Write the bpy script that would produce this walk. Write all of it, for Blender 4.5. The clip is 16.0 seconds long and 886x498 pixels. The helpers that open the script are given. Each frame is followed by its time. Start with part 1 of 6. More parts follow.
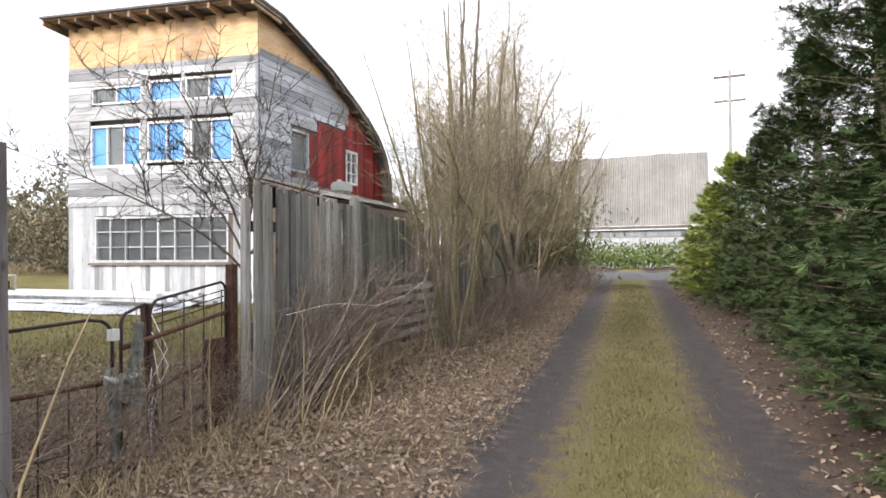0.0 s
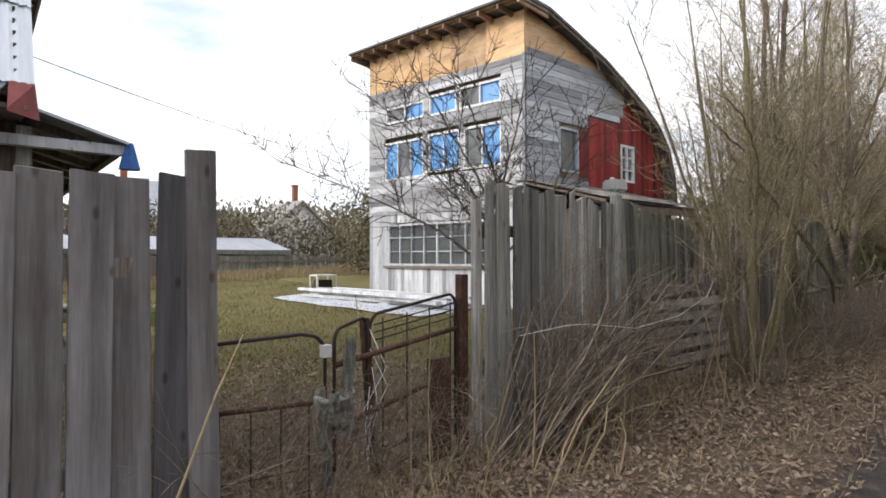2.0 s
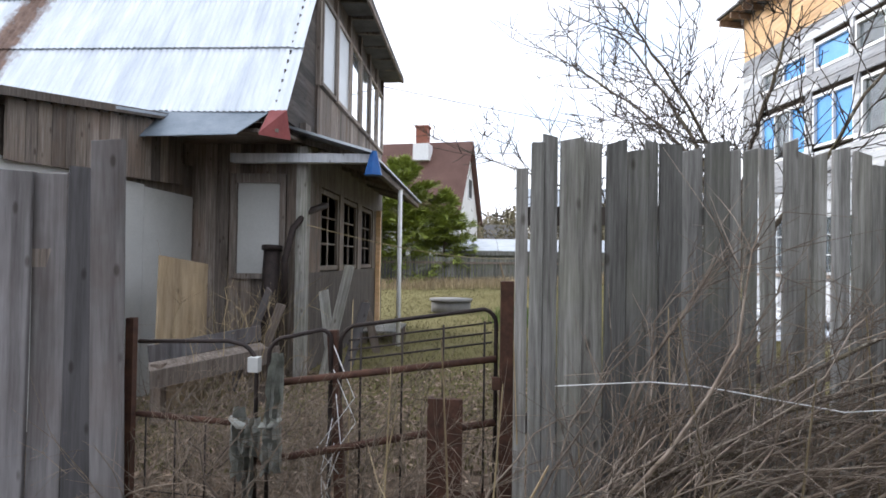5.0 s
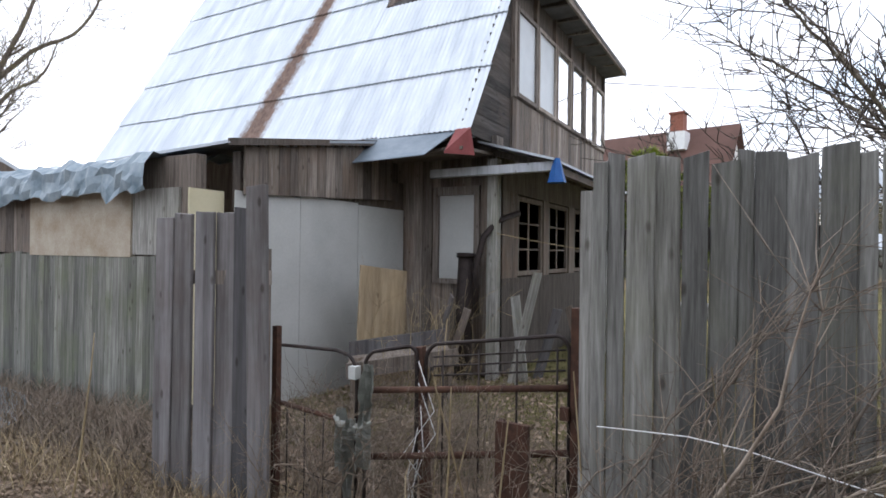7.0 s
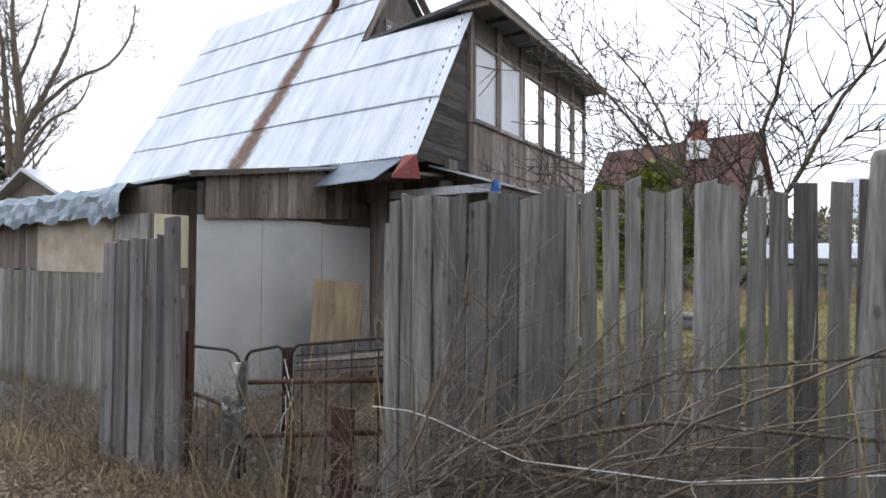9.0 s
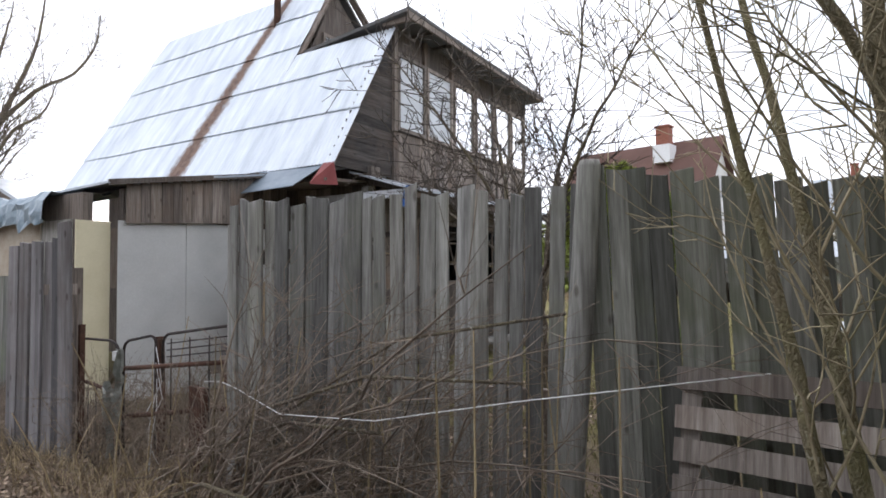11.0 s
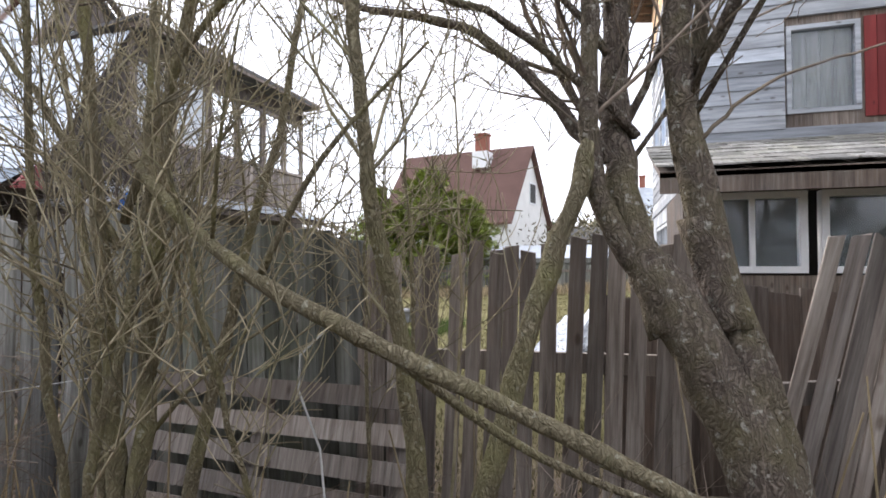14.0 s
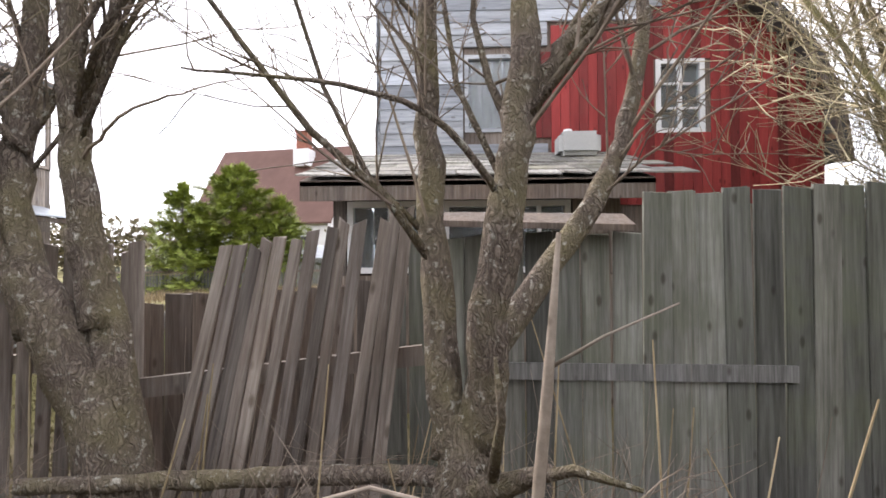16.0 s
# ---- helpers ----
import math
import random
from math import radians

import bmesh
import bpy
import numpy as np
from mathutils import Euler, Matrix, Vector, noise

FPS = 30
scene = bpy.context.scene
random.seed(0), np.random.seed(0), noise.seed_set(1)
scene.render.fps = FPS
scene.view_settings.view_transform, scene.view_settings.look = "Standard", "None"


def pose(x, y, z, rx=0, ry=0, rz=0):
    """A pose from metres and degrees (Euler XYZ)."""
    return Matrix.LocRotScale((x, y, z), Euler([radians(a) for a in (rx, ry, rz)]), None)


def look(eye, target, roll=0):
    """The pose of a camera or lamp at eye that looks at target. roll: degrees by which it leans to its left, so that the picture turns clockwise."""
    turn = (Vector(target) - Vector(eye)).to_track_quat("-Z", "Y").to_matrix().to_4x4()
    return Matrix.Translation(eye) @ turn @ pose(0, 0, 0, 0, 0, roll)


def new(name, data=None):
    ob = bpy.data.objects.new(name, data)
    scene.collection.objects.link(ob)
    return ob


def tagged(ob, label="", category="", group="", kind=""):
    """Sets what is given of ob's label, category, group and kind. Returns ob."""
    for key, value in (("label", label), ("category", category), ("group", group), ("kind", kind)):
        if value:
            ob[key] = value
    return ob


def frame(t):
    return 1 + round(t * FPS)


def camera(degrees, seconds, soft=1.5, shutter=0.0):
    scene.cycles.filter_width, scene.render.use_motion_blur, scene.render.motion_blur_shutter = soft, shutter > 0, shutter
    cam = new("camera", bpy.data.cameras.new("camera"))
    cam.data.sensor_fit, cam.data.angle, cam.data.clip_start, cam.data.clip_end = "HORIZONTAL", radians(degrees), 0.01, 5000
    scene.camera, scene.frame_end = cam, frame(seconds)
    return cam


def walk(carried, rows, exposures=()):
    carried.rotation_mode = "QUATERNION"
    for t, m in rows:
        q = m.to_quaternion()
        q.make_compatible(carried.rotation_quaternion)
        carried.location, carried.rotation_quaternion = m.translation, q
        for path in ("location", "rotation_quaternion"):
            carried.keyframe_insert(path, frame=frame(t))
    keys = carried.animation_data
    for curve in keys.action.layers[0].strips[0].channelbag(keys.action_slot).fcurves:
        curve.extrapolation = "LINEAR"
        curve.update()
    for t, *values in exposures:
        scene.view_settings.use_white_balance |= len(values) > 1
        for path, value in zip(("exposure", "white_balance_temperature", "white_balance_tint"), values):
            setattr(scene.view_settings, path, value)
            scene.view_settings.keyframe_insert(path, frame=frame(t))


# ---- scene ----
cam = camera(76.2, 16.0, soft=1.7)
# seconds, x, y, z, yaw, pitch, roll
PATH = [
    (0, -0.000, 0.000, 1.499, 21.99, 0.56, -0.42),
    (0.5, -0.061, 0.209, 1.507, 34.19, 0.98, -0.37),
    (1, -0.131, 0.428, 1.516, 43.14, 0.85, -0.15),
    (1.5, -0.199, 0.668, 1.525, 48.23, 0.93, -0.41),
    (2, -0.263, 0.918, 1.548, 50.23, 0.97, -0.17),
    (2.5, -0.259, 1.331, 1.533, 52.18, 1.13, -0.37),
    (3, -0.337, 1.773, 1.490, 52.95, 0.92, -0.21),
    (3.5, -0.395, 2.212, 1.460, 57.73, 0.94, -0.04),
    (4, -0.446, 2.679, 1.465, 70.57, 1.28, 0.23),
    (4.2, -0.466, 2.861, 1.479, 75.60, 1.01, 0.22),
    (4.5, -0.487, 3.118, 1.508, 81.50, 0.95, 0.53),
    (5, -0.548, 3.559, 1.532, 93.47, 1.11, 0.89),
    (7.5, -0.735, 4.785, 1.705, 123.17, 0.65, 0.38),
    (8, -0.745, 5.200, 1.700, 125.83, 1.05, 0.21),
    (8.5, -0.735, 5.530, 1.720, 125.54, 0.66, 0.29),
    (9, -0.715, 5.840, 1.755, 123.32, 1.34, 0.34),
    (11.5, -0.849, 7.314, 1.680, 121.74, 1.91, -0.28),
    (12.2, -0.819, 7.835, 1.686, 120.90, 1.85, -0.08),
    (12.5, -0.839, 8.053, 1.707, 120.88, 1.93, -0.25),
    (13, -0.893, 8.414, 1.751, 118.44, 1.58, -0.19),
    (13.5, -0.959, 8.775, 1.799, 111.87, 1.67, -0.20),
    (13.8, -0.998, 8.994, 1.826, 109.20, 1.53, -0.14),
    (14.2, -1.032, 9.299, 1.854, 105.88, 1.16, -0.28),
    (14.5, -1.039, 9.542, 1.866, 103.37, 1.27, -0.51),
    (15, -1.029, 9.973, 1.871, 100.31, 1.37, -0.19),
    (15.2, -1.024, 10.154, 1.871, 99.62, 1.42, -0.76),
    (15.5, -1.018, 10.432, 1.870, 97.65, 1.22, -0.21),
    (16, -1.019, 10.918, 1.864, 92.13, 1.12, -0.38),
]
EXPOSURE = [(0.0, 1.25, 6350, 11), (0.6, 0.85, 6350, 11), (1.5, 0.63, 6350, 10.5), (2.5, 0.66, 6300, 10), (3.5, 0.82, 6200, 10), (5.0, 1.04, 5900, 9.5), (9.0, 0.87, 5950, 9.5), (11.5, 0.97, 6050, 10.8), (13.0, 1.17, 5930, 11), (14.0, 1.24, 5980, 12), (14.6, 1.45, 6120, 12.7), (16.0, 1.57, 6280, 13.5)]
walk(cam, [(t, pose(x, y, z, 90 + pitch, 0, yaw) @ pose(0, 0, 0, 0, 0, roll)) for t, x, y, z, yaw, pitch, roll in PATH], EXPOSURE)

# ---- world, sun, exposure ----
world = bpy.data.worlds.new("sky_world")
scene.world = world
world.use_nodes = True
wn, wl = world.node_tree.nodes, world.node_tree.links
wn.clear()
SUN_EL, SUN_ROT = radians(28), radians(215)
sky = wn.new("ShaderNodeTexSky")
sky.sky_type, sky.sun_disc, sky.sun_elevation, sky.sun_rotation = "NISHITA", False, SUN_EL, SUN_ROT
wtc = wn.new("ShaderNodeTexCoord")
wmap = wn.new("ShaderNodeMapping")
wmap.inputs["Scale"].default_value = (1.2, 1.2, 4.0)
cloud = wn.new("ShaderNodeTexNoise")
cloud.inputs["Scale"].default_value, cloud.inputs["Detail"].default_value, cloud.inputs["Roughness"].default_value = 2.1, 8, 0.55
cramp = wn.new("ShaderNodeValToRGB")
cramp.color_ramp.elements[0].position, cramp.color_ramp.elements[1].position = 0.22, 0.50
dim = wn.new("ShaderNodeVectorMath")
dim.operation = "SCALE"
dim.inputs["Scale"].default_value = 0.16
wmix = wn.new("ShaderNodeMix")
wmix.data_type = "RGBA"
wmix.inputs["B"].default_value = (0.95, 0.93, 0.955, 1)
thin = wn.new("ShaderNodeMix")
thin.data_type = "RGBA"
thin.inputs["Factor"].default_value = 0.55
thin.inputs["B"].default_value = (0.44, 0.52, 0.61, 1)
wbg = wn.new("ShaderNodeBackground")
wout = wn.new("ShaderNodeOutputWorld")
wl.new(wtc.outputs["Generated"], wmap.inputs["Vector"])
wl.new(wmap.outputs["Vector"], cloud.inputs["Vector"])
wl.new(cloud.outputs["Fac"], cramp.inputs["Fac"])
wl.new(sky.outputs["Color"], dim.inputs[0])
wl.new(dim.outputs["Vector"], thin.inputs["A"])
wl.new(thin.outputs["Result"], wmix.inputs["A"])
wl.new(cramp.outputs["Color"], wmix.inputs["Factor"])
wl.new(wmix.outputs["Result"], wbg.inputs["Color"])
wl.new(wbg.outputs["Background"], wout.inputs["Surface"])
sun = new("sun", bpy.data.lights.new("sun", "SUN"))
sun.data.energy, sun.data.angle, sun.data.color = 2.0, radians(16), (1.0, 0.905, 0.83)
sun.matrix_world = look((0, 0, 30), (0 + 30 * math.cos(SUN_EL) / math.sin(SUN_EL) * 0.62, 30 * math.cos(SUN_EL) / math.sin(SUN_EL) * 0.78, 0))

# ---- building helpers ----
LANE_X, LANE_SLOPE = 0.02, 0.064
RNG = random.Random(11)


def smooth01(v, a, b):
    v = min(1.0, max(0.0, (v - a) / (b - a)))
    return v * v * (3 - 2 * v)


def ground_z(x, y):
    """Height of the ground: it climbs gently along the lane and more towards the tall house."""
    z = 0.03 * min(max(y, -12), 24)
    z += 0.12 * smooth01(y, 5.5, 9.0) * smooth01(-x, 5.0, 9.0) * (1 - smooth01(y, 20, 40))
    z += 0.30 * smooth01(-x, 14, 27)
    z -= 0.10 * smooth01(-x, 3.6, 7.0) * (1 - smooth01(-x, 12, 20)) * (1 - smooth01(y, 4, 7))
    u = abs(x - LANE_X + LANE_SLOPE * y)
    z += 0.05 * smooth01(u, 1.0, 1.9) - 0.035 * smooth01(u, 0.45, 0.6) * (1 - smooth01(u, 0.95, 1.2))
    return z + 0.03 * noise.noise((x * 0.8, y * 0.8, 0.0))


def mesh_of(bm, name, mat):
    me = bpy.data.meshes.new(name)
    bm.to_mesh(me)
    bm.free()
    me.materials.append(mat)
    return me


def raw_mesh(verts, faces, name, mat):
    me = bpy.data.meshes.new(name)
    me.from_pydata(verts, [], faces)
    me.materials.append(mat)
    return me


def part_boxes(name, parent, material_, *dims, put=None):
    """Several blocks of one wall, each a part of its own."""
    for d in dims:
        (put or part)(name, boxes(d), material_, parent)


def part(name, data, material_, parent, label="", m=None):
    """Links a bmesh or a mesh as one mesh object under a thing or a part."""
    me = mesh_of(data, name, material_) if isinstance(data, bmesh.types.BMesh) else data
    ob = new(name, me)
    ob.parent = parent
    if m is not None:
        ob.matrix_basis = m
    if label:
        ob["label"] = label
    return ob


def thing(name, label, category, group="", m=None, kind=""):
    ob = tagged(new(name), label, category, group, kind)
    if m is not None:
        ob.matrix_basis = m
    return ob


def box(bm, x0, x1, y0, y1, z0, z1, m=None):
    vs = [bm.verts.new((x, y, z)) for x in (x0, x1) for y in (y0, y1) for z in (z0, z1)]
    if m is not None:
        for v in vs:
            v.co = m @ v.co
    for f in ((0, 1, 3, 2), (4, 6, 7, 5), (0, 4, 5, 1), (2, 3, 7, 6), (0, 2, 6, 4), (1, 5, 7, 3)):
        bm.faces.new([vs[i] for i in f])
    return vs


def boxes(*dims, m=None):
    bm = bmesh.new()
    for d in dims:
        box(bm, *d, m=m)
    return bm


def beam(bm, a, b, w, d, up=(0, 0, 1)):
    """A rectangular bar from a to b."""
    a, b = Vector(a), Vector(b)
    f = (b - a).normalized()
    s = f.cross(Vector(up))
    s = s.normalized() if s.length > 1e-3 else Vector((1, 0, 0))
    u = s.cross(f)
    vs = [bm.verts.new(p + s * i * w / 2 + u * j * d / 2) for p in (a, b) for i, j in ((-1, -1), (1, -1), (1, 1), (-1, 1))]
    for q in ((0, 1, 2, 3), (7, 6, 5, 4), (0, 4, 5, 1), (1, 5, 6, 2), (2, 6, 7, 3), (3, 7, 4, 0)):
        bm.faces.new([vs[i] for i in q])
    return bm


def bar(a, b, w, d, up=(0, 0, 1)):
    return beam(bmesh.new(), a, b, w, d, up)


class Tubes:
    """Collects round stems into one mesh."""

    def __init__(self):
        self.v, self.f = [], []

    def add(self, pts, radii, sides=5, cap=True, rough=0.0):
        pts = [Vector(p) for p in pts]
        n0 = len(self.v)
        side = None
        for i, p in enumerate(pts):
            d = (pts[min(i + 1, len(pts) - 1)] - pts[max(i - 1, 0)])
            d = d.normalized() if d.length > 1e-6 else Vector((0, 0, 1))
            if side is None:
                side = d.orthogonal().normalized()
            else:
                side = (side - d * side.dot(d))
                side = side.normalized() if side.length > 1e-5 else d.orthogonal().normalized()
            o = d.cross(side)
            r = radii[i] if hasattr(radii, "__len__") else radii
            for k in range(sides):
                a = 2 * math.pi * k / sides
                e = side * math.cos(a) + o * math.sin(a)
                q = r
                if rough and r > 0.012:
                    w = p + e * r
                    q = r * (1 + rough * noise.noise((w.x * 9, w.y * 9, w.z * 5)) + rough * 0.7 * noise.noise((w.x * 38, w.y * 38, w.z * 13)))
                self.v.append(p + e * q)
        for i in range(len(pts) - 1):
            for k in range(sides):
                a, b = n0 + i * sides + k, n0 + i * sides + (k + 1) % sides
                self.f.append((a, b, b + sides, a + sides))
        if cap:
            e = n0 + (len(pts) - 1) * sides
            self.f.append(tuple(range(e, e + sides)))
            self.f.append(tuple(range(n0 + sides - 1, n0 - 1, -1)))
        return self

    def mesh(self, name, mat, smooth=True):
        me = raw_mesh([tuple(v) for v in self.v], self.f, name, mat)
        if smooth:
            me.polygons.foreach_set("use_smooth", [True] * len(me.polygons))
        return me


def course_through(course, per):
    """A smooth course through the given points."""
    c = [Vector(p) for p in course]
    out = []
    for i in range(len(c) - 1):
        a, b, d, e = c[max(i - 1, 0)], c[i], c[i + 1], c[min(i + 2, len(c) - 1)]
        for k in range(per):
            s = k / per
            out.append(0.5 * (2 * b + (d - a) * s + (2 * a - 5 * b + 4 * d - e) * s * s + (3 * b - a - 3 * d + e) * s ** 3))
    return out + [c[-1]]


def limb_path(rng, a, direction, length, steps, wander, rise):
    p, d, out = Vector(a), Vector(direction).normalized(), [Vector(a)]
    for _ in range(steps):
        d = (d + Vector((rng.gauss(0, wander), rng.gauss(0, wander), rng.gauss(0, wander) + rise))).normalized()
        p = p + d * length / steps
        out.append(p.copy())
    return out


def grow(rng, big, thin, pts, r0, level, top, spread, rise, density, ratio=0.5, fine=0.0034):
    """Clothes a stem with side branches, down to twigs."""
    n = len(pts)
    radii = [max(fine * 0.6, r0 * (1 - 0.82 * i / (n - 1))) for i in range(n)]
    if r0 > 0.011 and level:
        big.append(Tubes())
    (big[-1] if r0 > 0.011 else thin).add(pts, radii, 14 if r0 > 0.05 else (9 if r0 > 0.025 else (5 if r0 > 0.011 else 3)), cap=r0 > 0.011, rough=0.2)
    if level >= top:
        return
    length = sum((pts[i + 1] - pts[i]).length for i in range(n - 1))
    for k in range(max(2, int(length * density[level]))):
        s = rng.uniform(0.22 if level == 0 else 0.12, 0.98)
        i = min(n - 2, int(s * (n - 1)))
        f = s * (n - 1) - i
        p = pts[i].lerp(pts[i + 1], f)
        d = (pts[i + 1] - pts[i]).normalized()
        o = Vector((rng.gauss(0, 1), rng.gauss(0, 1), rng.gauss(0, 0.5)))
        o = (o - d * o.dot(d)).normalized()
        way = d * (1 - spread) + o * spread + Vector((0, 0, rise[level]))
        ln = length * ratio * rng.uniform(0.45, 1.1) * (1.15 - 0.7 * s)
        r = radii[i] * (rng.uniform(0.14, 0.36) if level == 0 else rng.uniform(0.25, 0.5))
        if ln < 0.09:
            continue
        r = max(r, fine)
        grow(rng, big, thin, limb_path(rng, p, way, ln, 5 if level < 1 else 4, 0.13, 0.05), r, level + 1, top, spread, rise, density, ratio, fine)


def bare_tree(name, label, base, stems, bark, twig, seed, top=3, spread=0.55, rise=(0.35, 0.2, 0.1, 0.0), density=(2.2, 4.0, 6.0), ratio=0.5, category="tree", group="", fine=0.0045):
    """Leafless tree: stems are (lean x, lean y, length, radius)."""
    rng = random.Random(seed)
    thin = Tubes()
    t = thing(name, label, category, group, Matrix.Translation(base))
    for lx, ly, ln, r in stems:
        big = [Tubes()]
        pts = limb_path(rng, (rng.uniform(-.04, .04), rng.uniform(-.04, .04), -0.1), (lx, ly, 1), ln, 9, 0.07, 0.05)
        grow(rng, big, thin, pts, r, 0, top, spread, rise, density, ratio, fine)
        part("stem", big[0].mesh("stem", bark), bark, t)
        for b in big[1:]:
            k = len(thin.v)
            thin.v += b.v
            thin.f += [tuple(i + k for i in q) for q in b.f]
    part("crown", thin.mesh("crown", twig), twig, t)["kind"] = "stuff"
    return t


def plank_mesh(name, w, th, h, mat, cut=0.0, rng=RNG, warp=0.006):
    """A sawn board standing on its end, slightly bowed, with worn arrises."""
    c = min(w, th) * 0.16
    ring = [(-w / 2 + c, -th / 2), (w / 2 - c, -th / 2), (w / 2, -th / 2 + c), (w / 2, th / 2 - c), (w / 2 - c, th / 2), (-w / 2 + c, th / 2), (-w / 2, th / 2 - c), (-w / 2, -th / 2 + c)]
    vs, fs = [], []
    bx, by = rng.uniform(-warp, warp), rng.uniform(-warp, warp)
    for k, s in enumerate((0.0, 0.5, 1.0)):
        for x, y in ring:
            ww = 1 + rng.uniform(-.02, .02)
            zz = h * s
            if k == 2:
                zz += cut * x / w + rng.uniform(-0.006, 0.006)
            vs.append((x * ww + bx * math.sin(s * math.pi), y + by * math.sin(s * math.pi), zz))
    for k in (0, 8):
        for i in range(8):
            fs.append((k + i, k + (i + 1) % 8, k + 8 + (i + 1) % 8, k + 8 + i))
    fs += [tuple(range(7, -1, -1)), tuple(range(16, 24))]
    return raw_mesh(vs, fs, name, mat)


def sprays(rng, count, inside, size, flat=0.5, droop=-0.2):
    """Many small leafy sprays: each a ragged fan of three blades."""
    v, f = [], []
    for _ in range(count):
        p, out = inside()
        d = (Vector(out) + Vector((rng.gauss(0, .45), rng.gauss(0, .45), rng.gauss(0, .35) + droop))).normalized()
        s = d.cross(Vector((0, 0, 1)))
        s = s.normalized() if s.length > .01 else Vector((1, 0, 0))
        s = (s + Vector((0, 0, rng.gauss(0, flat)))).normalized()
        for a in (-1.0, -0.5, 0.0, 0.5, 1.0):
            ln = size * rng.uniform(0.5, 1.2) * (1.15 - 0.45 * abs(a))
            q = (d * math.cos(a) + s * math.sin(a))
            w = q.cross(d.cross(s)).normalized() * ln * 0.075
            k = len(v)
            v += [tuple(p), tuple(p + q * ln * .5 + w), tuple(p + q * ln), tuple(p + q * ln * .5 - w)]
            f.append((k, k + 1, k + 2, k + 3))
    return v, f


def conifer(name, label, base, height, width, needle, seed, count=7000, size=0.16, group=""):
    rng = random.Random(seed)
    boughs = []
    for _ in range(int(90 + 25 * height)):
        h = rng.random() ** 1.5
        a = rng.uniform(0, 6.28)
        reach = width / 2 * (1 - h ** 1.7) ** 0.8 * rng.uniform(.66, 1.16) + .08
        z0 = .1 + h * height * .92
        up = rng.uniform(-.05, .32) * reach * min(1, .1 + h * 8) + .06 * height * h
        boughs.append((Vector((0, 0, z0)), Vector((math.cos(a) * reach, math.sin(a) * reach, z0 + up))))

    def inside():
        p, q = rng.choice(boughs)
        f = rng.random() ** .42
        c = p.lerp(q, f)
        d = q - p
        wide = .13 * d.length * (1.15 - f) + .05
        c = c + Vector((rng.gauss(0, wide), rng.gauss(0, wide), rng.gauss(0, wide * .55) - .05 * f * (1 - f)))
        o = d.normalized()
        return c, (o.x, o.y, o.z + .1)
    v, f = sprays(rng, count, inside, size)
    t = thing(name, label, "tree", group, Matrix.Translation(base))
    part("trunk", Tubes().add([(0, 0, -.1), (0, 0, height * .5), (0, 0, height * .93)], [width * .05, width * .035, 0.01], 7).mesh("trunk", BARK), BARK, t)
    limbs = Tubes()
    for p, q in boughs:
        limbs.add([p, q], [.018, .004], 4)
    part("bough", limbs.mesh("bough", BARK), BARK, t)["kind"] = "stuff"
    part("crown", raw_mesh(v, f, "crown", needle), needle, t)["kind"] = "stuff"
    return t

# ---- materials ----
def material(name, rough=0.8, metal=0.0, spec=0.3):
    m = bpy.data.materials.new(name)
    m.use_nodes = True
    n = m.node_tree.nodes
    b = n["Principled BSDF"]
    b.inputs["Roughness"].default_value, b.inputs["Metallic"].default_value = rough, metal
    b.inputs["Specular IOR Level"].default_value = spec
    return m, n, m.node_tree.links, b


def ramp(n, stops):
    r = n.new("ShaderNodeValToRGB")
    e = r.color_ramp.elements
    while len(e) < len(stops):
        e.new(0.5)
    for i, (p, c) in enumerate(stops):
        e[i].position, e[i].color = p, (*c, 1)
    return r


def noise_tex(n, l, vec, scale, detail=5, rough=0.6):
    t = n.new("ShaderNodeTexNoise")
    t.inputs["Scale"].default_value, t.inputs["Detail"].default_value, t.inputs["Roughness"].default_value = scale, detail, rough
    l.new(vec, t.inputs["Vector"])
    return t.outputs["Fac"]


def mixed(n, l, fac, a, b, kind="MIX"):
    x = n.new("ShaderNodeMix")
    x.data_type, x.blend_type = "RGBA", kind
    for key, v in (("Factor", fac), ("A", a), ("B", b)):
        if isinstance(v, (int, float)):
            x.inputs[key].default_value = v
        elif isinstance(v, tuple):
            x.inputs[key].default_value = (*v, 1)
        else:
            l.new(v, x.inputs[key])
    return x.outputs["Result"]


def maths(n, l, op, a, b=0.0, c=0.0):
    x = n.new("ShaderNodeMath")
    x.operation = op
    for i, v in enumerate((a, b, c)):
        if isinstance(v, (int, float)):
            x.inputs[i].default_value = v
        else:
            l.new(v, x.inputs[i])
    return x.outputs[0]


def bump(n, l, b, height, strength=0.4, dist=0.01):
    x = n.new("ShaderNodeBump")
    x.inputs["Strength"].default_value, x.inputs["Distance"].default_value = strength, dist
    l.new(height, x.inputs["Height"])
    l.new(x.outputs["Normal"], b.inputs["Normal"])


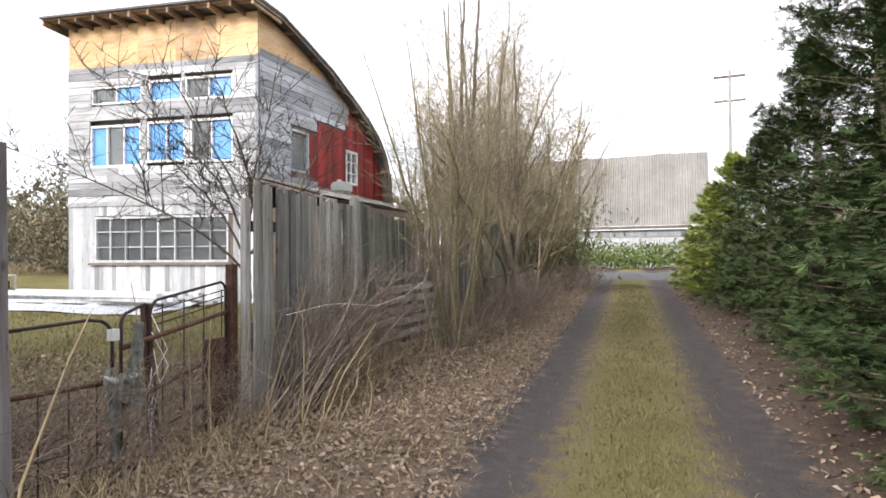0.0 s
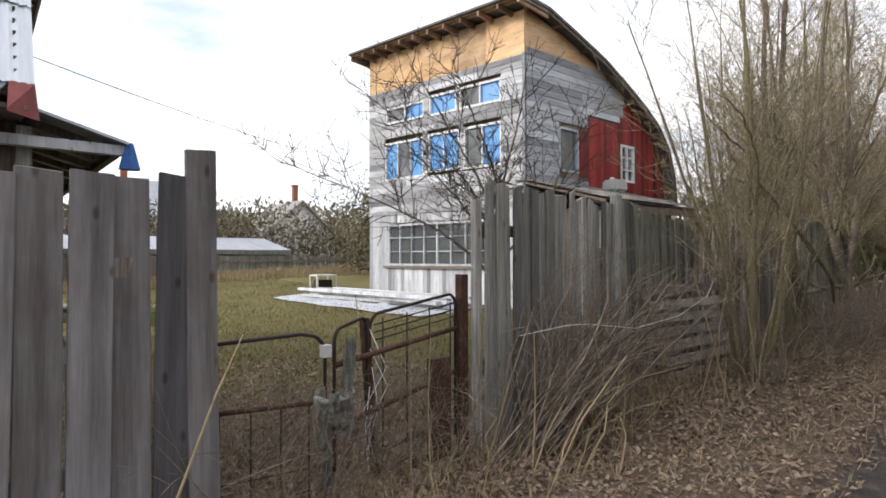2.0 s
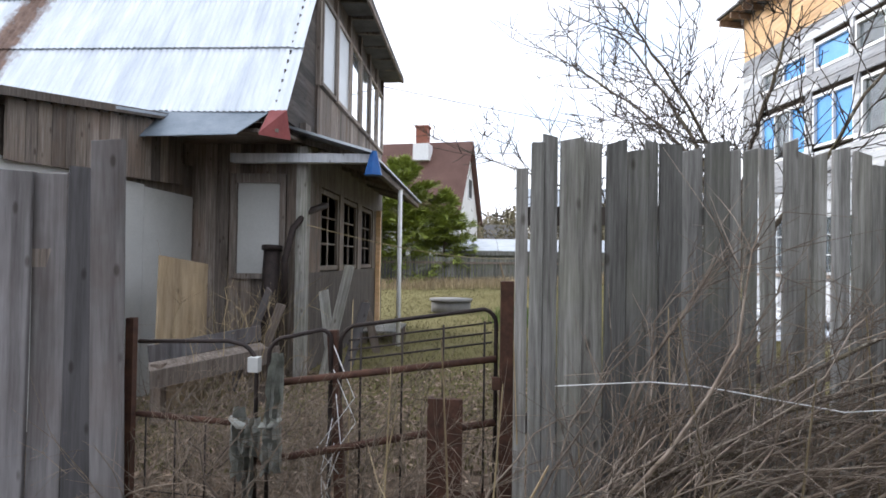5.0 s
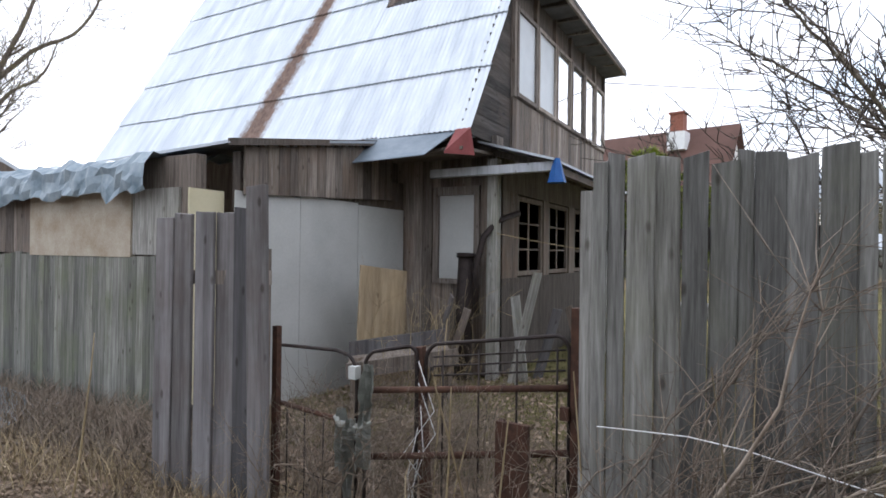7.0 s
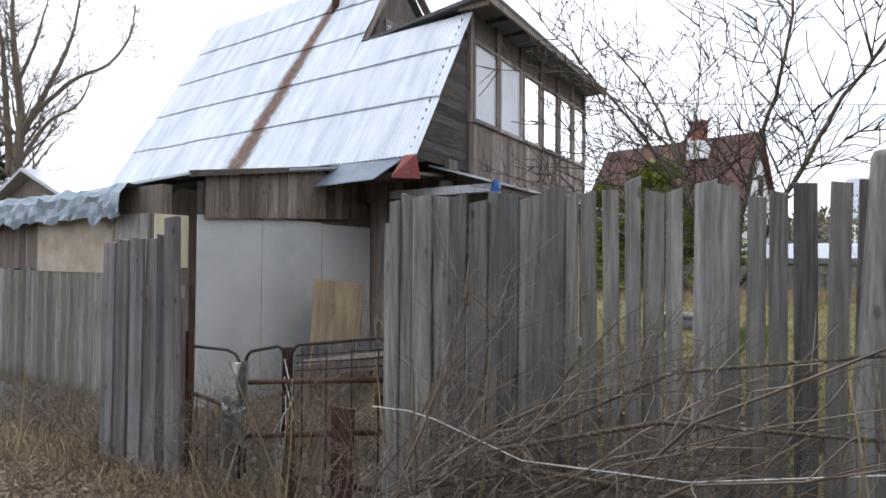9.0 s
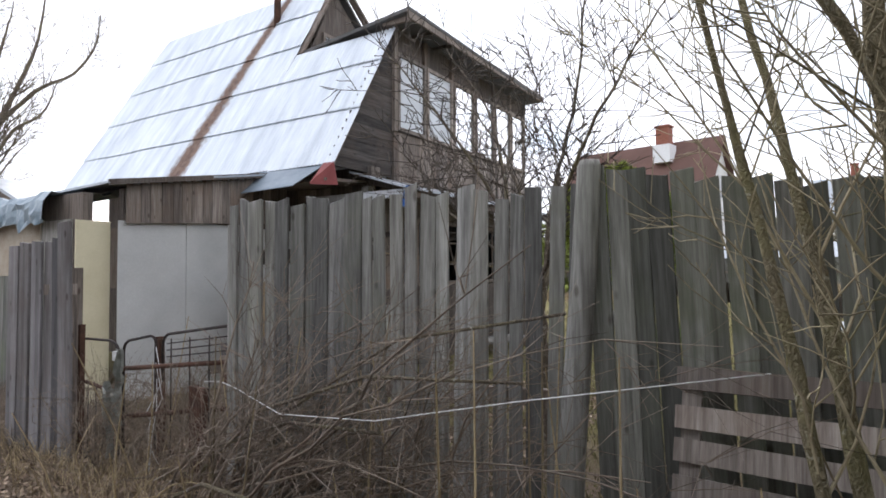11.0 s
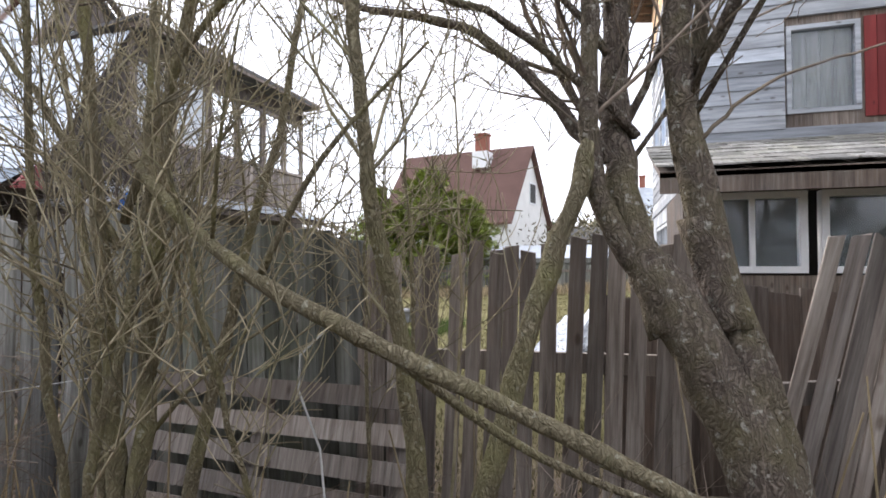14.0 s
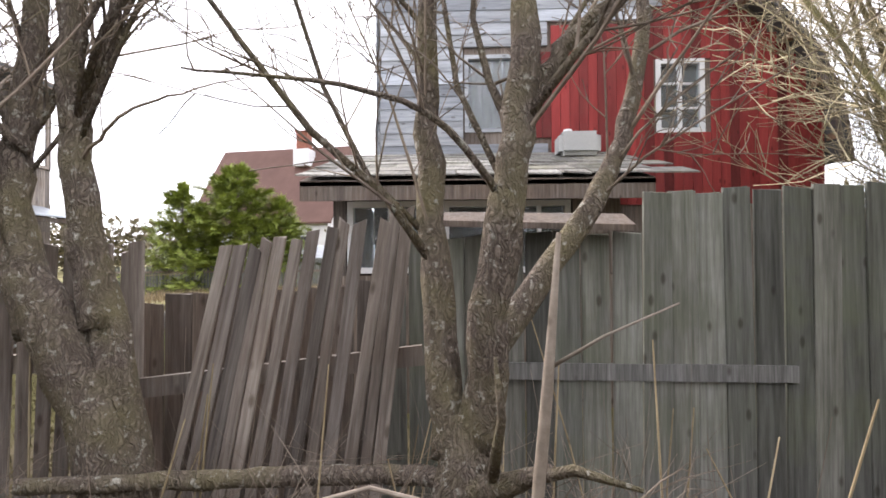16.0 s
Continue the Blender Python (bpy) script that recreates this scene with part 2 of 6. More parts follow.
def wood(name, dark, mid, light, tint, grain=(45, 45, 2.2), rough=0.85, amount=0.6, island=False, relief=0.006):
    """Weathered timber: grain along one axis, each board a little different."""
    m, n, l, b = material(name, rough)
    tc, info, mp = n.new("ShaderNodeTexCoord"), n.new("ShaderNodeObjectInfo"), n.new("ShaderNodeMapping")
    mp.inputs["Scale"].default_value = grain
    rnd = info.outputs["Random"]
    if island:
        g = n.new("ShaderNodeNewGeometry")
        rnd = maths(n, l, "FRACT", maths(n, l, "ADD", g.outputs["Random Per Island"], info.outputs["Random"]))
    off = n.new("ShaderNodeCombineXYZ")
    for i in range(3):
        l.new(maths(n, l, "MULTIPLY", rnd, 37.0 + 11 * i), off.inputs[i])
    l.new(off.outputs[0], mp.inputs["Location"])
    l.new(tc.outputs["Object"], mp.inputs["Vector"])
    fine = noise_tex(n, l, mp.outputs["Vector"], 1.0, 7, 0.7)
    r = ramp(n, [(0.25, dark), (0.5, mid), (0.78, light)])
    l.new(fine, r.inputs["Fac"])
    blot = noise_tex(n, l, tc.outputs["Object"], 2.3, 4)
    pick = ramp(n, [(0.0, (0.5, 0.5, 0.5)), (0.35, (0.9, 0.9, 0.9)), (0.7, (1.08, 1.06, 1.02)), (1.0, (1.42, 1.42, 1.42))])
    l.new(rnd, pick.inputs["Fac"])
    col = mixed(n, l, 1.0, r.outputs["Color"], pick.outputs["Color"], "MULTIPLY")
    rb = ramp(n, [(0.42, (0, 0, 0)), (0.68, (1, 1, 1))])
    l.new(blot, rb.inputs["Fac"])
    f = maths(n, l, "MULTIPLY", maths(n, l, "MULTIPLY", rb.outputs["Color"], maths(n, l, "FRACT", maths(n, l, "MULTIPLY", rnd, 7.3))), amount)
    col = mixed(n, l, f, col, tint)
    streak = n.new("ShaderNodeMapping")
    streak.inputs["Scale"].default_value = tuple(q * 0.16 + 0.4 for q in grain)
    l.new(off.outputs[0], streak.inputs["Location"])
    l.new(tc.outputs["Object"], streak.inputs["Vector"])
    broad = ramp(n, [(0.3, (0.62, 0.61, 0.6)), (0.5, (1, 1, 1)), (0.72, (1.28, 1.28, 1.27))])
    l.new(noise_tex(n, l, streak.outputs["Vector"], 1.0, 5, 0.65), broad.inputs["Fac"])
    col = mixed(n, l, 0.85, col, broad.outputs["Color"], "MULTIPLY")
    spread = n.new("ShaderNodeMapping")
    spread.inputs["Scale"].default_value = tuple(0.45 if q < 4 else 1.0 for q in grain)
    l.new(off.outputs[0], spread.inputs["Location"])
    l.new(tc.outputs["Object"], spread.inputs["Vector"])
    vor = n.new("ShaderNodeTexVoronoi")
    vor.inputs["Scale"].default_value = 8.5
    l.new(spread.outputs["Vector"], vor.inputs["Vector"])
    kn = ramp(n, [(0.07, (0.3, 0.26, 0.22)), (0.15, (1, 1, 1))])
    l.new(vor.outputs["Distance"], kn.inputs["Fac"])
    col = mixed(n, l, 0.7, col, kn.outputs["Color"], "MULTIPLY")
    l.new(col, b.inputs["Base Color"])
    bump(n, l, b, fine, 0.6, relief)
    return m


def plain(name, a, c, scale=6.0, rough=0.7, metal=0.0, relief=0.3, coords="Object", spec=0.3, fine=40.0):
    """A surface mottled between two colours at two scales, with fine relief."""
    m, n, l, b = material(name, rough, metal, spec)
    tc = n.new("ShaderNodeTexCoord")
    v = tc.outputs[coords]
    big, small = noise_tex(n, l, v, scale, 5), noise_tex(n, l, v, fine, 5, 0.7)
    f = ramp(n, [(0.3, (0, 0, 0)), (0.7, (1, 1, 1))])
    l.new(maths(n, l, "ADD", maths(n, l, "MULTIPLY", big, 0.65), maths(n, l, "MULTIPLY", small, 0.35)), f.inputs["Fac"])
    l.new(mixed(n, l, f.outputs["Color"], a, c), b.inputs["Base Color"])
    bump(n, l, b, small, relief, 0.004)
    return m


WOOD_FENCE = wood("fence_timber", (0.085, 0.082, 0.076), (0.245, 0.24, 0.226), (0.46, 0.455, 0.435), (0.20, 0.205, 0.14))
WOOD_BOARD = wood("gate_board_timber", (0.06, 0.056, 0.057), (0.15, 0.146, 0.15), (0.25, 0.245, 0.252), (0.11, 0.075, 0.06), grain=(17, 17, 0.9))
WOOD_DARK = wood("dark_fence_timber", (0.058, 0.058, 0.05), (0.178, 0.178, 0.158), (0.33, 0.33, 0.30), (0.13, 0.145, 0.085), amount=0.95, grain=(38, 38, 1.6))
WOOD_BROWN = wood("brown_picket_timber", (0.085, 0.07, 0.06), (0.25, 0.217, 0.19), (0.46, 0.415, 0.37), (0.19, 0.14, 0.105))
WOOD_OLD = wood("old_house_timber", (0.06, 0.05, 0.043), (0.165, 0.14, 0.12), (0.31, 0.275, 0.245), (0.19, 0.125, 0.085))
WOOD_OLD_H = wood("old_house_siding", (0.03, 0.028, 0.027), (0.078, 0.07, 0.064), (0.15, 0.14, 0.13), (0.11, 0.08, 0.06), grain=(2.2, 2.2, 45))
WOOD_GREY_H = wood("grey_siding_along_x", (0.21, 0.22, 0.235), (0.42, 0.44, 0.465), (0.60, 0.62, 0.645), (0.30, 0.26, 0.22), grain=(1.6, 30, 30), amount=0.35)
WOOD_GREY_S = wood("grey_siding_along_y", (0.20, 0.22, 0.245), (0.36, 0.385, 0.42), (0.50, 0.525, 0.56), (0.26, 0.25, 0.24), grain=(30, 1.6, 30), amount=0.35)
WOOD_NEW = wood("raw_plywood", (0.44, 0.27, 0.13), (0.60, 0.40, 0.22), (0.70, 0.50, 0.30), (0.66, 0.55, 0.42), grain=(2.0, 2.0, 16), amount=0.5)
WOOD_PLY = wood("weathered_plywood", (0.20, 0.15, 0.09), (0.31, 0.24, 0.155), (0.42, 0.345, 0.24), (0.22, 0.19, 0.15), grain=(14, 14, 2))
WOOD_RAFTER = wood("rafter_timber", (0.16, 0.10, 0.06), (0.28, 0.19, 0.125), (0.40, 0.29, 0.20), (0.16, 0.12, 0.09), grain=(20, 20, 20))
WOOD_RED = wood("red_painted_boards", (0.19, 0.022, 0.02), (0.25, 0.032, 0.03), (0.31, 0.045, 0.042), (0.20, 0.06, 0.05), grain=(20, 20, 1.6), rough=0.6, amount=0.4)
WOOD_WHITE = wood("white_painted_boards", (0.36, 0.38, 0.41), (0.52, 0.545, 0.575), (0.66, 0.685, 0.71), (0.40, 0.39, 0.37), grain=(20, 20, 1.6), amount=0.5)
WHITE_PAINT = plain("white_frame_paint", (0.66, 0.67, 0.67), (0.82, 0.82, 0.81), 8, 0.5)
WHITE_WALL = plain("white_plaster", (0.62, 0.61, 0.58), (0.76, 0.75, 0.72), 1.2, 0.85)
RED_PAINT = plain("faded_red_sheet", (0.16, 0.035, 0.035), (0.26, 0.07, 0.065), 7, 0.55)
BLUE_FILM = plain("blue_protective_film", (0.07, 0.26, 0.62), (0.16, 0.42, 0.78), 1.6, 0.25, spec=0.5, relief=0.05)
BLUE_TARP = plain("blue_tarp", (0.012, 0.06, 0.22), (0.03, 0.13, 0.38), 8, 0.5)
FIBRE_SHEET = plain("grey_fibre_cement", (0.40, 0.405, 0.39), (0.56, 0.565, 0.545), 1.3, 0.85, relief=0.2)
YELLOW_SHEET = plain("pale_yellow_board", (0.55, 0.50, 0.33), (0.66, 0.61, 0.43), 3, 0.8)
TAN_SHEET = plain("stained_tan_panel", (0.27, 0.20, 0.125), (0.50, 0.46, 0.385), 3.2, 0.8)
RUST = plain("rusty_iron", (0.035, 0.022, 0.018), (0.13, 0.065, 0.042), 14, 0.8, 0.3, 0.6)
IRON = plain("dark_iron", (0.02, 0.018, 0.018), (0.06, 0.045, 0.04), 12, 0.65, 0.5)
RAG = plain("dirty_plastic_rag", (0.16, 0.168, 0.15), (0.44, 0.45, 0.41), 14, 0.75)
FOIL = plain("crumpled_plastic_film", (0.30, 0.34, 0.40), (0.66, 0.69, 0.73), 5, 0.3, relief=0.6, fine=9.0)
TARP_ROOF = plain("silver_blue_tarp", (0.09, 0.14, 0.18), (0.36, 0.42, 0.46), 4, 0.4, 0.1, relief=0.6, fine=7.0)
GREY_STONE = plain("dull_grey_concrete", (0.13, 0.13, 0.125), (0.23, 0.225, 0.215), 6, 0.9)
CONCRETE = plain("concrete", (0.36, 0.35, 0.33), (0.52, 0.51, 0.48), 5, 0.9)
ROOF_FELT = plain("roofing_felt", (0.07, 0.068, 0.066), (0.15, 0.145, 0.14), 4, 0.9)
SHINGLE = wood("grey_wood_shingle", (0.10, 0.10, 0.09), (0.22, 0.215, 0.20), (0.36, 0.35, 0.33), (0.2, 0.2, 0.12), grain=(3, 30, 30))
BROWN_TILE = plain("brown_roof_tile", (0.09, 0.048, 0.038), (0.145, 0.082, 0.065), 0.8, 0.8)
BRICK = plain("chimney_brick", (0.20, 0.075, 0.05), (0.31, 0.135, 0.095), 6, 0.9)
def bark_material(name, deep, mid, high, lichen, moss, flecks=0.58):
    """Fissured bark with pale lichen flecks and a mossy side."""
    m, n, l, b = material(name, 0.92, 0.0, 0.15)
    tc, mp = n.new("ShaderNodeTexCoord"), n.new("ShaderNodeMapping")
    mp.inputs["Scale"].default_value = (1.0, 1.0, 0.16)
    P = tc.outputs["Object"]
    warp = n.new("ShaderNodeTexNoise")
    warp.inputs["Scale"].default_value, warp.inputs["Detail"].default_value = 14.0, 3
    l.new(P, warp.inputs["Vector"])
    shifted = n.new("ShaderNodeVectorMath")
    shifted.operation = "MULTIPLY_ADD"
    shifted.inputs[1].default_value = (0.09, 0.09, 0.2)
    l.new(warp.outputs["Color"], shifted.inputs[0])
    l.new(P, shifted.inputs[2])
    l.new(shifted.outputs[0], mp.inputs["Vector"])
    plates = n.new("ShaderNodeTexVoronoi")
    plates.feature = "DISTANCE_TO_EDGE"
    plates.inputs["Scale"].default_value = 62.0
    l.new(mp.outputs["Vector"], plates.inputs["Vector"])
    crack = ramp(n, [(0.0, (0.35, 0.35, 0.35)), (0.3, (1, 1, 1))])
    l.new(plates.outputs["Distance"], crack.inputs["Fac"])
    grain, spots, broad = noise_tex(n, l, mp.outputs["Vector"], 90.0, 6, 0.7), noise_tex(n, l, P, 30.0, 5, 0.65), noise_tex(n, l, P, 3.2, 4)
    tone = ramp(n, [(0.3, deep), (0.5, mid), (0.72, high)])
    l.new(grain, tone.inputs["Fac"])
    col = mixed(n, l, crack.outputs["Color"], deep, tone.outputs["Color"])
    mr = ramp(n, [(0.45, (0, 0, 0)), (0.7, (0.8, 0.8, 0.8))])
    l.new(broad, mr.inputs["Fac"])
    col = mixed(n, l, mr.outputs["Color"], col, moss)
    fr = ramp(n, [(flecks, (0, 0, 0)), (flecks + 0.07, (0.85, 0.85, 0.85))])
    l.new(spots, fr.inputs["Fac"])
    col = mixed(n, l, fr.outputs["Color"], col, lichen)
    l.new(col, b.inputs["Base Color"])
    bump(n, l, b, maths(n, l, "MULTIPLY_ADD", grain, 0.6, crack.outputs["Color"]), 0.9, 0.012)
    return m


BARK = bark_material("grey_brown_bark", (0.075, 0.06, 0.048), (0.20, 0.162, 0.13), (0.33, 0.28, 0.23), (0.42, 0.40, 0.34), (0.21, 0.185, 0.10))
BARK_GREEN = bark_material("mossy_bark", (0.12, 0.10, 0.063), (0.27, 0.232, 0.148), (0.41, 0.365, 0.25), (0.40, 0.38, 0.29), (0.25, 0.235, 0.105), 0.6)
TWIG = wood("brown_twigs", (0.10, 0.076, 0.058), (0.215, 0.172, 0.135), (0.34, 0.285, 0.23), (0.20, 0.17, 0.11), grain=(9, 9, 9), island=True)
TWIG_DARK = wood("dark_fruit_twigs", (0.03, 0.024, 0.02), (0.07, 0.056, 0.045), (0.12, 0.10, 0.08), (0.10, 0.09, 0.06), grain=(9, 9, 9), island=True)
TWIG_YELLOW = wood("olive_twigs", (0.13, 0.107, 0.068), (0.295, 0.252, 0.165), (0.43, 0.38, 0.27), (0.22, 0.22, 0.10), grain=(9, 9, 9), island=True)
TWIG_PALE = wood("pale_willow_twigs", (0.20, 0.165, 0.10), (0.41, 0.355, 0.235), (0.56, 0.50, 0.36), (0.30, 0.30, 0.14), grain=(9, 9, 9), island=True)
CANE = wood("dry_grey_canes", (0.11, 0.088, 0.07), (0.25, 0.208, 0.168), (0.42, 0.365, 0.305), (0.22, 0.15, 0.10), grain=(9, 9, 9), island=True)
STRAW = wood("dry_straw", (0.20, 0.15, 0.085), (0.34, 0.27, 0.165), (0.46, 0.38, 0.25), (0.25, 0.20, 0.10), grain=(9, 9, 9), island=True)
DEAD_LEAF = wood("dead_leaves", (0.13, 0.09, 0.062), (0.265, 0.20, 0.145), (0.41, 0.335, 0.26), (0.18, 0.11, 0.07), grain=(6, 6, 6), island=True)
GRASS = wood("short_dull_grass", (0.09, 0.08, 0.034), (0.165, 0.145, 0.07), (0.26, 0.225, 0.125), (0.10, 0.115, 0.035), grain=(4, 4, 4), island=True)
GREEN_LEAF = wood("green_weeds", (0.05, 0.085, 0.02), (0.10, 0.15, 0.035), (0.17, 0.22, 0.06), (0.14, 0.13, 0.04), grain=(4, 4, 4), island=True)
NEEDLE = wood("dark_green_needles", (0.014, 0.027, 0.009), (0.034, 0.06, 0.018), (0.075, 0.115, 0.033), (0.085, 0.11, 0.03), grain=(3, 3, 3), rough=0.95, island=True)
NEEDLE_LIGHT = wood("bright_green_sprays", (0.10, 0.135, 0.022), (0.21, 0.26, 0.045), (0.33, 0.37, 0.09), (0.22, 0.24, 0.045), grain=(3, 3, 3), rough=0.6, island=True)
FAR_LEAF = wood("far_bare_woods", (0.11, 0.10, 0.075), (0.19, 0.165, 0.11), (0.27, 0.235, 0.16), (0.12, 0.14, 0.07), grain=(.5, .5, .5), island=True)
GALV = plain("plain_galvanised_sheet", (0.30, 0.33, 0.36), (0.50, 0.53, 0.56), 2.4, 0.45, 0.55, relief=0.08)
DULL_GALV = plain("dull_blue_galvanised", (0.13, 0.165, 0.20), (0.29, 0.33, 0.37), 2.6, 0.5, 0.3, relief=0.1)
GREY_TIN = plain("grey_barn_sheet", (0.22, 0.215, 0.20), (0.36, 0.35, 0.33), 0.7, 0.8, fine=4.0)


def glass(name, tint, rough=0.04):
    m, n, l, b = material(name, rough, 0.0, 0.6)
    b.inputs["Base Color"].default_value = (*tint, 1)
    b.inputs["Transmission Weight"].default_value = 0.9
    b.inputs["IOR"].default_value = 1.45
    return m


GLASS = glass("window_glass", (0.75, 0.82, 0.85))
PALE_SHEET = plain("pale_polythene_sheet", (0.46, 0.49, 0.51), (0.62, 0.65, 0.67), 2.0, 0.35, spec=0.5)
# near-black colour that holds the shade of unlit rooms behind glass
ROOM_SHADE = plain("painted_room_shade", (0.035, 0.035, 0.035), (0.09, 0.085, 0.08), 1.0, 0.9)


def roof_metal():
    m, n, l, b = material("corrugated_galvanised", 0.42, 0.55, 0.4)
    g = n.new("ShaderNodeNewGeometry")
    sep = n.new("ShaderNodeSeparateXYZ")
    l.new(g.outputs["Position"], sep.inputs[0])
    mp = n.new("ShaderNodeMapping")
    mp.inputs["Scale"].default_value = (0.5, 3.0, 0.5)
    l.new(g.outputs["Position"], mp.inputs["Vector"])
    streak, spot = noise_tex(n, l, mp.outputs["Vector"], 1.6, 6), noise_tex(n, l, g.outputs["Position"], 9.0, 5)
    base = ramp(n, [(0.3, (0.46, 0.50, 0.54)), (0.7, (0.70, 0.735, 0.77))])
    l.new(streak, base.inputs["Fac"])
    # the rust that runs down below the flue
    line = maths(n, l, "ADD", sep.outputs["Y"], maths(n, l, "MULTIPLY", maths(n, l, "SUBTRACT", 7.0, sep.outputs["Z"]), 0.07))
    away = maths(n, l, "ABSOLUTE", maths(n, l, "ADD", line, 2.42))
    wide = maths(n, l, "ADD", 0.17, maths(n, l, "MULTIPLY", maths(n, l, "SUBTRACT", 7.0, sep.outputs["Z"]), 0.035))
    f = maths(n, l, "SUBTRACT", 1.25, maths(n, l, "DIVIDE", away, wide))
    f = maths(n, l, "ADD", f, maths(n, l, "MULTIPLY", maths(n, l, "SUBTRACT", spot, 0.5), 1.5))
    rf = ramp(n, [(0.15, (0, 0, 0)), (0.75, (1, 1, 1))])
    l.new(f, rf.inputs["Fac"])
    rust = ramp(n, [(0.3, (0.11, 0.07, 0.052)), (0.7, (0.24, 0.165, 0.13))])
    l.new(spot, rust.inputs["Fac"])
    l.new(mixed(n, l, rf.outputs["Color"], base.outputs["Color"], rust.outputs["Color"]), b.inputs["Base Color"])
    l.new(maths(n, l, "MULTIPLY_ADD", rf.outputs["Color"], -0.5, 0.5), b.inputs["Metallic"])
    l.new(maths(n, l, "MULTIPLY_ADD", rf.outputs["Color"], 0.4, 0.42), b.inputs["Roughness"])
    return m


ROOF_METAL = roof_metal()


def ground_material():
    """Leaf litter on the verges, two bare wheel tracks, mossy grass between and in the yard, asphalt across the end."""
    m, n, l, b = material("ground_surface", 0.95, 0.0, 0.1)
    g = n.new("ShaderNodeNewGeometry")
    sep = n.new("ShaderNodeSeparateXYZ")
    l.new(g.outputs["Position"], sep.inputs[0])
    x, y = sep.outputs["X"], sep.outputs["Y"]
    P = g.outputs["Position"]
    n1, n2, n3 = noise_tex(n, l, P, 0.9, 5), noise_tex(n, l, P, 7.0, 6), noise_tex(n, l, P, 45.0, 5, 0.75)
    wob = maths(n, l, "MULTIPLY", maths(n, l, "SUBTRACT", n2, 0.5), 0.9)
    off = maths(n, l, "ADD", maths(n, l, "ABSOLUTE", maths(n, l, "ADD", x, maths(n, l, "MULTIPLY_ADD", y, LANE_SLOPE, -LANE_X))), wob)

    def band(lo, hi, soft=0.12):
        a, c = n.new("ShaderNodeMapRange"), n.new("ShaderNodeMapRange")
        for q, (s, e) in ((a, (lo - soft, lo + soft)), (c, (hi + soft, hi - soft))):
            q.inputs["From Min"].default_value, q.inputs["From Max"].default_value = s, e
            l.new(off, q.inputs["Value"])
        return maths(n, l, "MULTIPLY", a.outputs[0], c.outputs[0])

    litter = ramp(n, [(0.25, (0.085, 0.06, 0.04)), (0.5, (0.18, 0.135, 0.098)), (0.75, (0.30, 0.245, 0.19))])
    l.new(maths(n, l, "MULTIPLY_ADD", n3, 0.7, maths(n, l, "MULTIPLY", n2, 0.3)), litter.inputs["Fac"])
    grass = ramp(n, [(0.25, (0.085, 0.075, 0.028)), (0.5, (0.165, 0.148, 0.062)), (0.75, (0.25, 0.225, 0.115))])
    l.new(maths(n, l, "MULTIPLY_ADD", n3, 0.5, maths(n, l, "MULTIPLY", n1, 0.5)), grass.inputs["Fac"])
    dirt = ramp(n, [(0.3, (0.058, 0.052, 0.05)), (0.7, (0.115, 0.105, 0.10))])
    l.new(maths(n, l, "MULTIPLY_ADD", n3, 0.5, maths(n, l, "MULTIPLY", n2, 0.5)), dirt.inputs["Fac"])
    yard = n.new("ShaderNodeMapRange")
    yard.inputs["From Min"].default_value, yard.inputs["From Max"].default_value = -4.4, -6.5
    l.new(maths(n, l, "ADD", x, maths(n, l, "MULTIPLY", maths(n, l, "SUBTRACT", n1, 0.5), 3.0)), yard.inputs["Value"])
    col = mixed(n, l, yard.outputs[0], litter.outputs["Color"], grass.outputs["Color"])
    col = mixed(n, l, band(-1.0, 0.48, 0.2), col, grass.outputs["Color"])
    col = mixed(n, l, band(0.55, 1.12), col, dirt.outputs["Color"])
    # dark needle litter on the hedge side
    hedge = n.new("ShaderNodeMapRange")
    hedge.inputs["From Min"].default_value, hedge.inputs["From Max"].default_value = 0.95, 1.35
    l.new(maths(n, l, "ADD", wob, maths(n, l, "ADD", x, maths(n, l, "MULTIPLY_ADD", y, LANE_SLOPE, -LANE_X))), hedge.inputs["Value"])
    needles = ramp(n, [(0.3, (0.045, 0.034, 0.028)), (0.7, (0.115, 0.085, 0.068))])
    l.new(n3, needles.inputs["Fac"])
    col = mixed(n, l, maths(n, l, "MULTIPLY", hedge.outputs[0], 0.85), col, needles.outputs["Color"])
    road = n.new("ShaderNodeMapRange")
    road.inputs["From Min"].default_value, road.inputs["From Max"].default_value = 20.2, 20.8
    l.new(maths(n, l, "ADD", y, wob), road.inputs["Value"])
    asphalt = ramp(n, [(0.3, (0.11, 0.11, 0.112)), (0.7, (0.17, 0.17, 0.172))])
    l.new(n3, asphalt.inputs["Fac"])
    beyond = n.new("ShaderNodeMapRange")
    beyond.inputs["From Min"].default_value, beyond.inputs["From Max"].default_value = 25.0, 24.4
    l.new(y, beyond.inputs["Value"])
    col = mixed(n, l, maths(n, l, "MULTIPLY", road.outputs[0], beyond.outputs[0]), col, asphalt.outputs["Color"])
    l.new(col, b.inputs["Base Color"])
    bump(n, l, b, maths(n, l, "ADD", n3, n2), 0.9, 0.03)
    return m

# ---- ground ----
GROUND = ground_material()


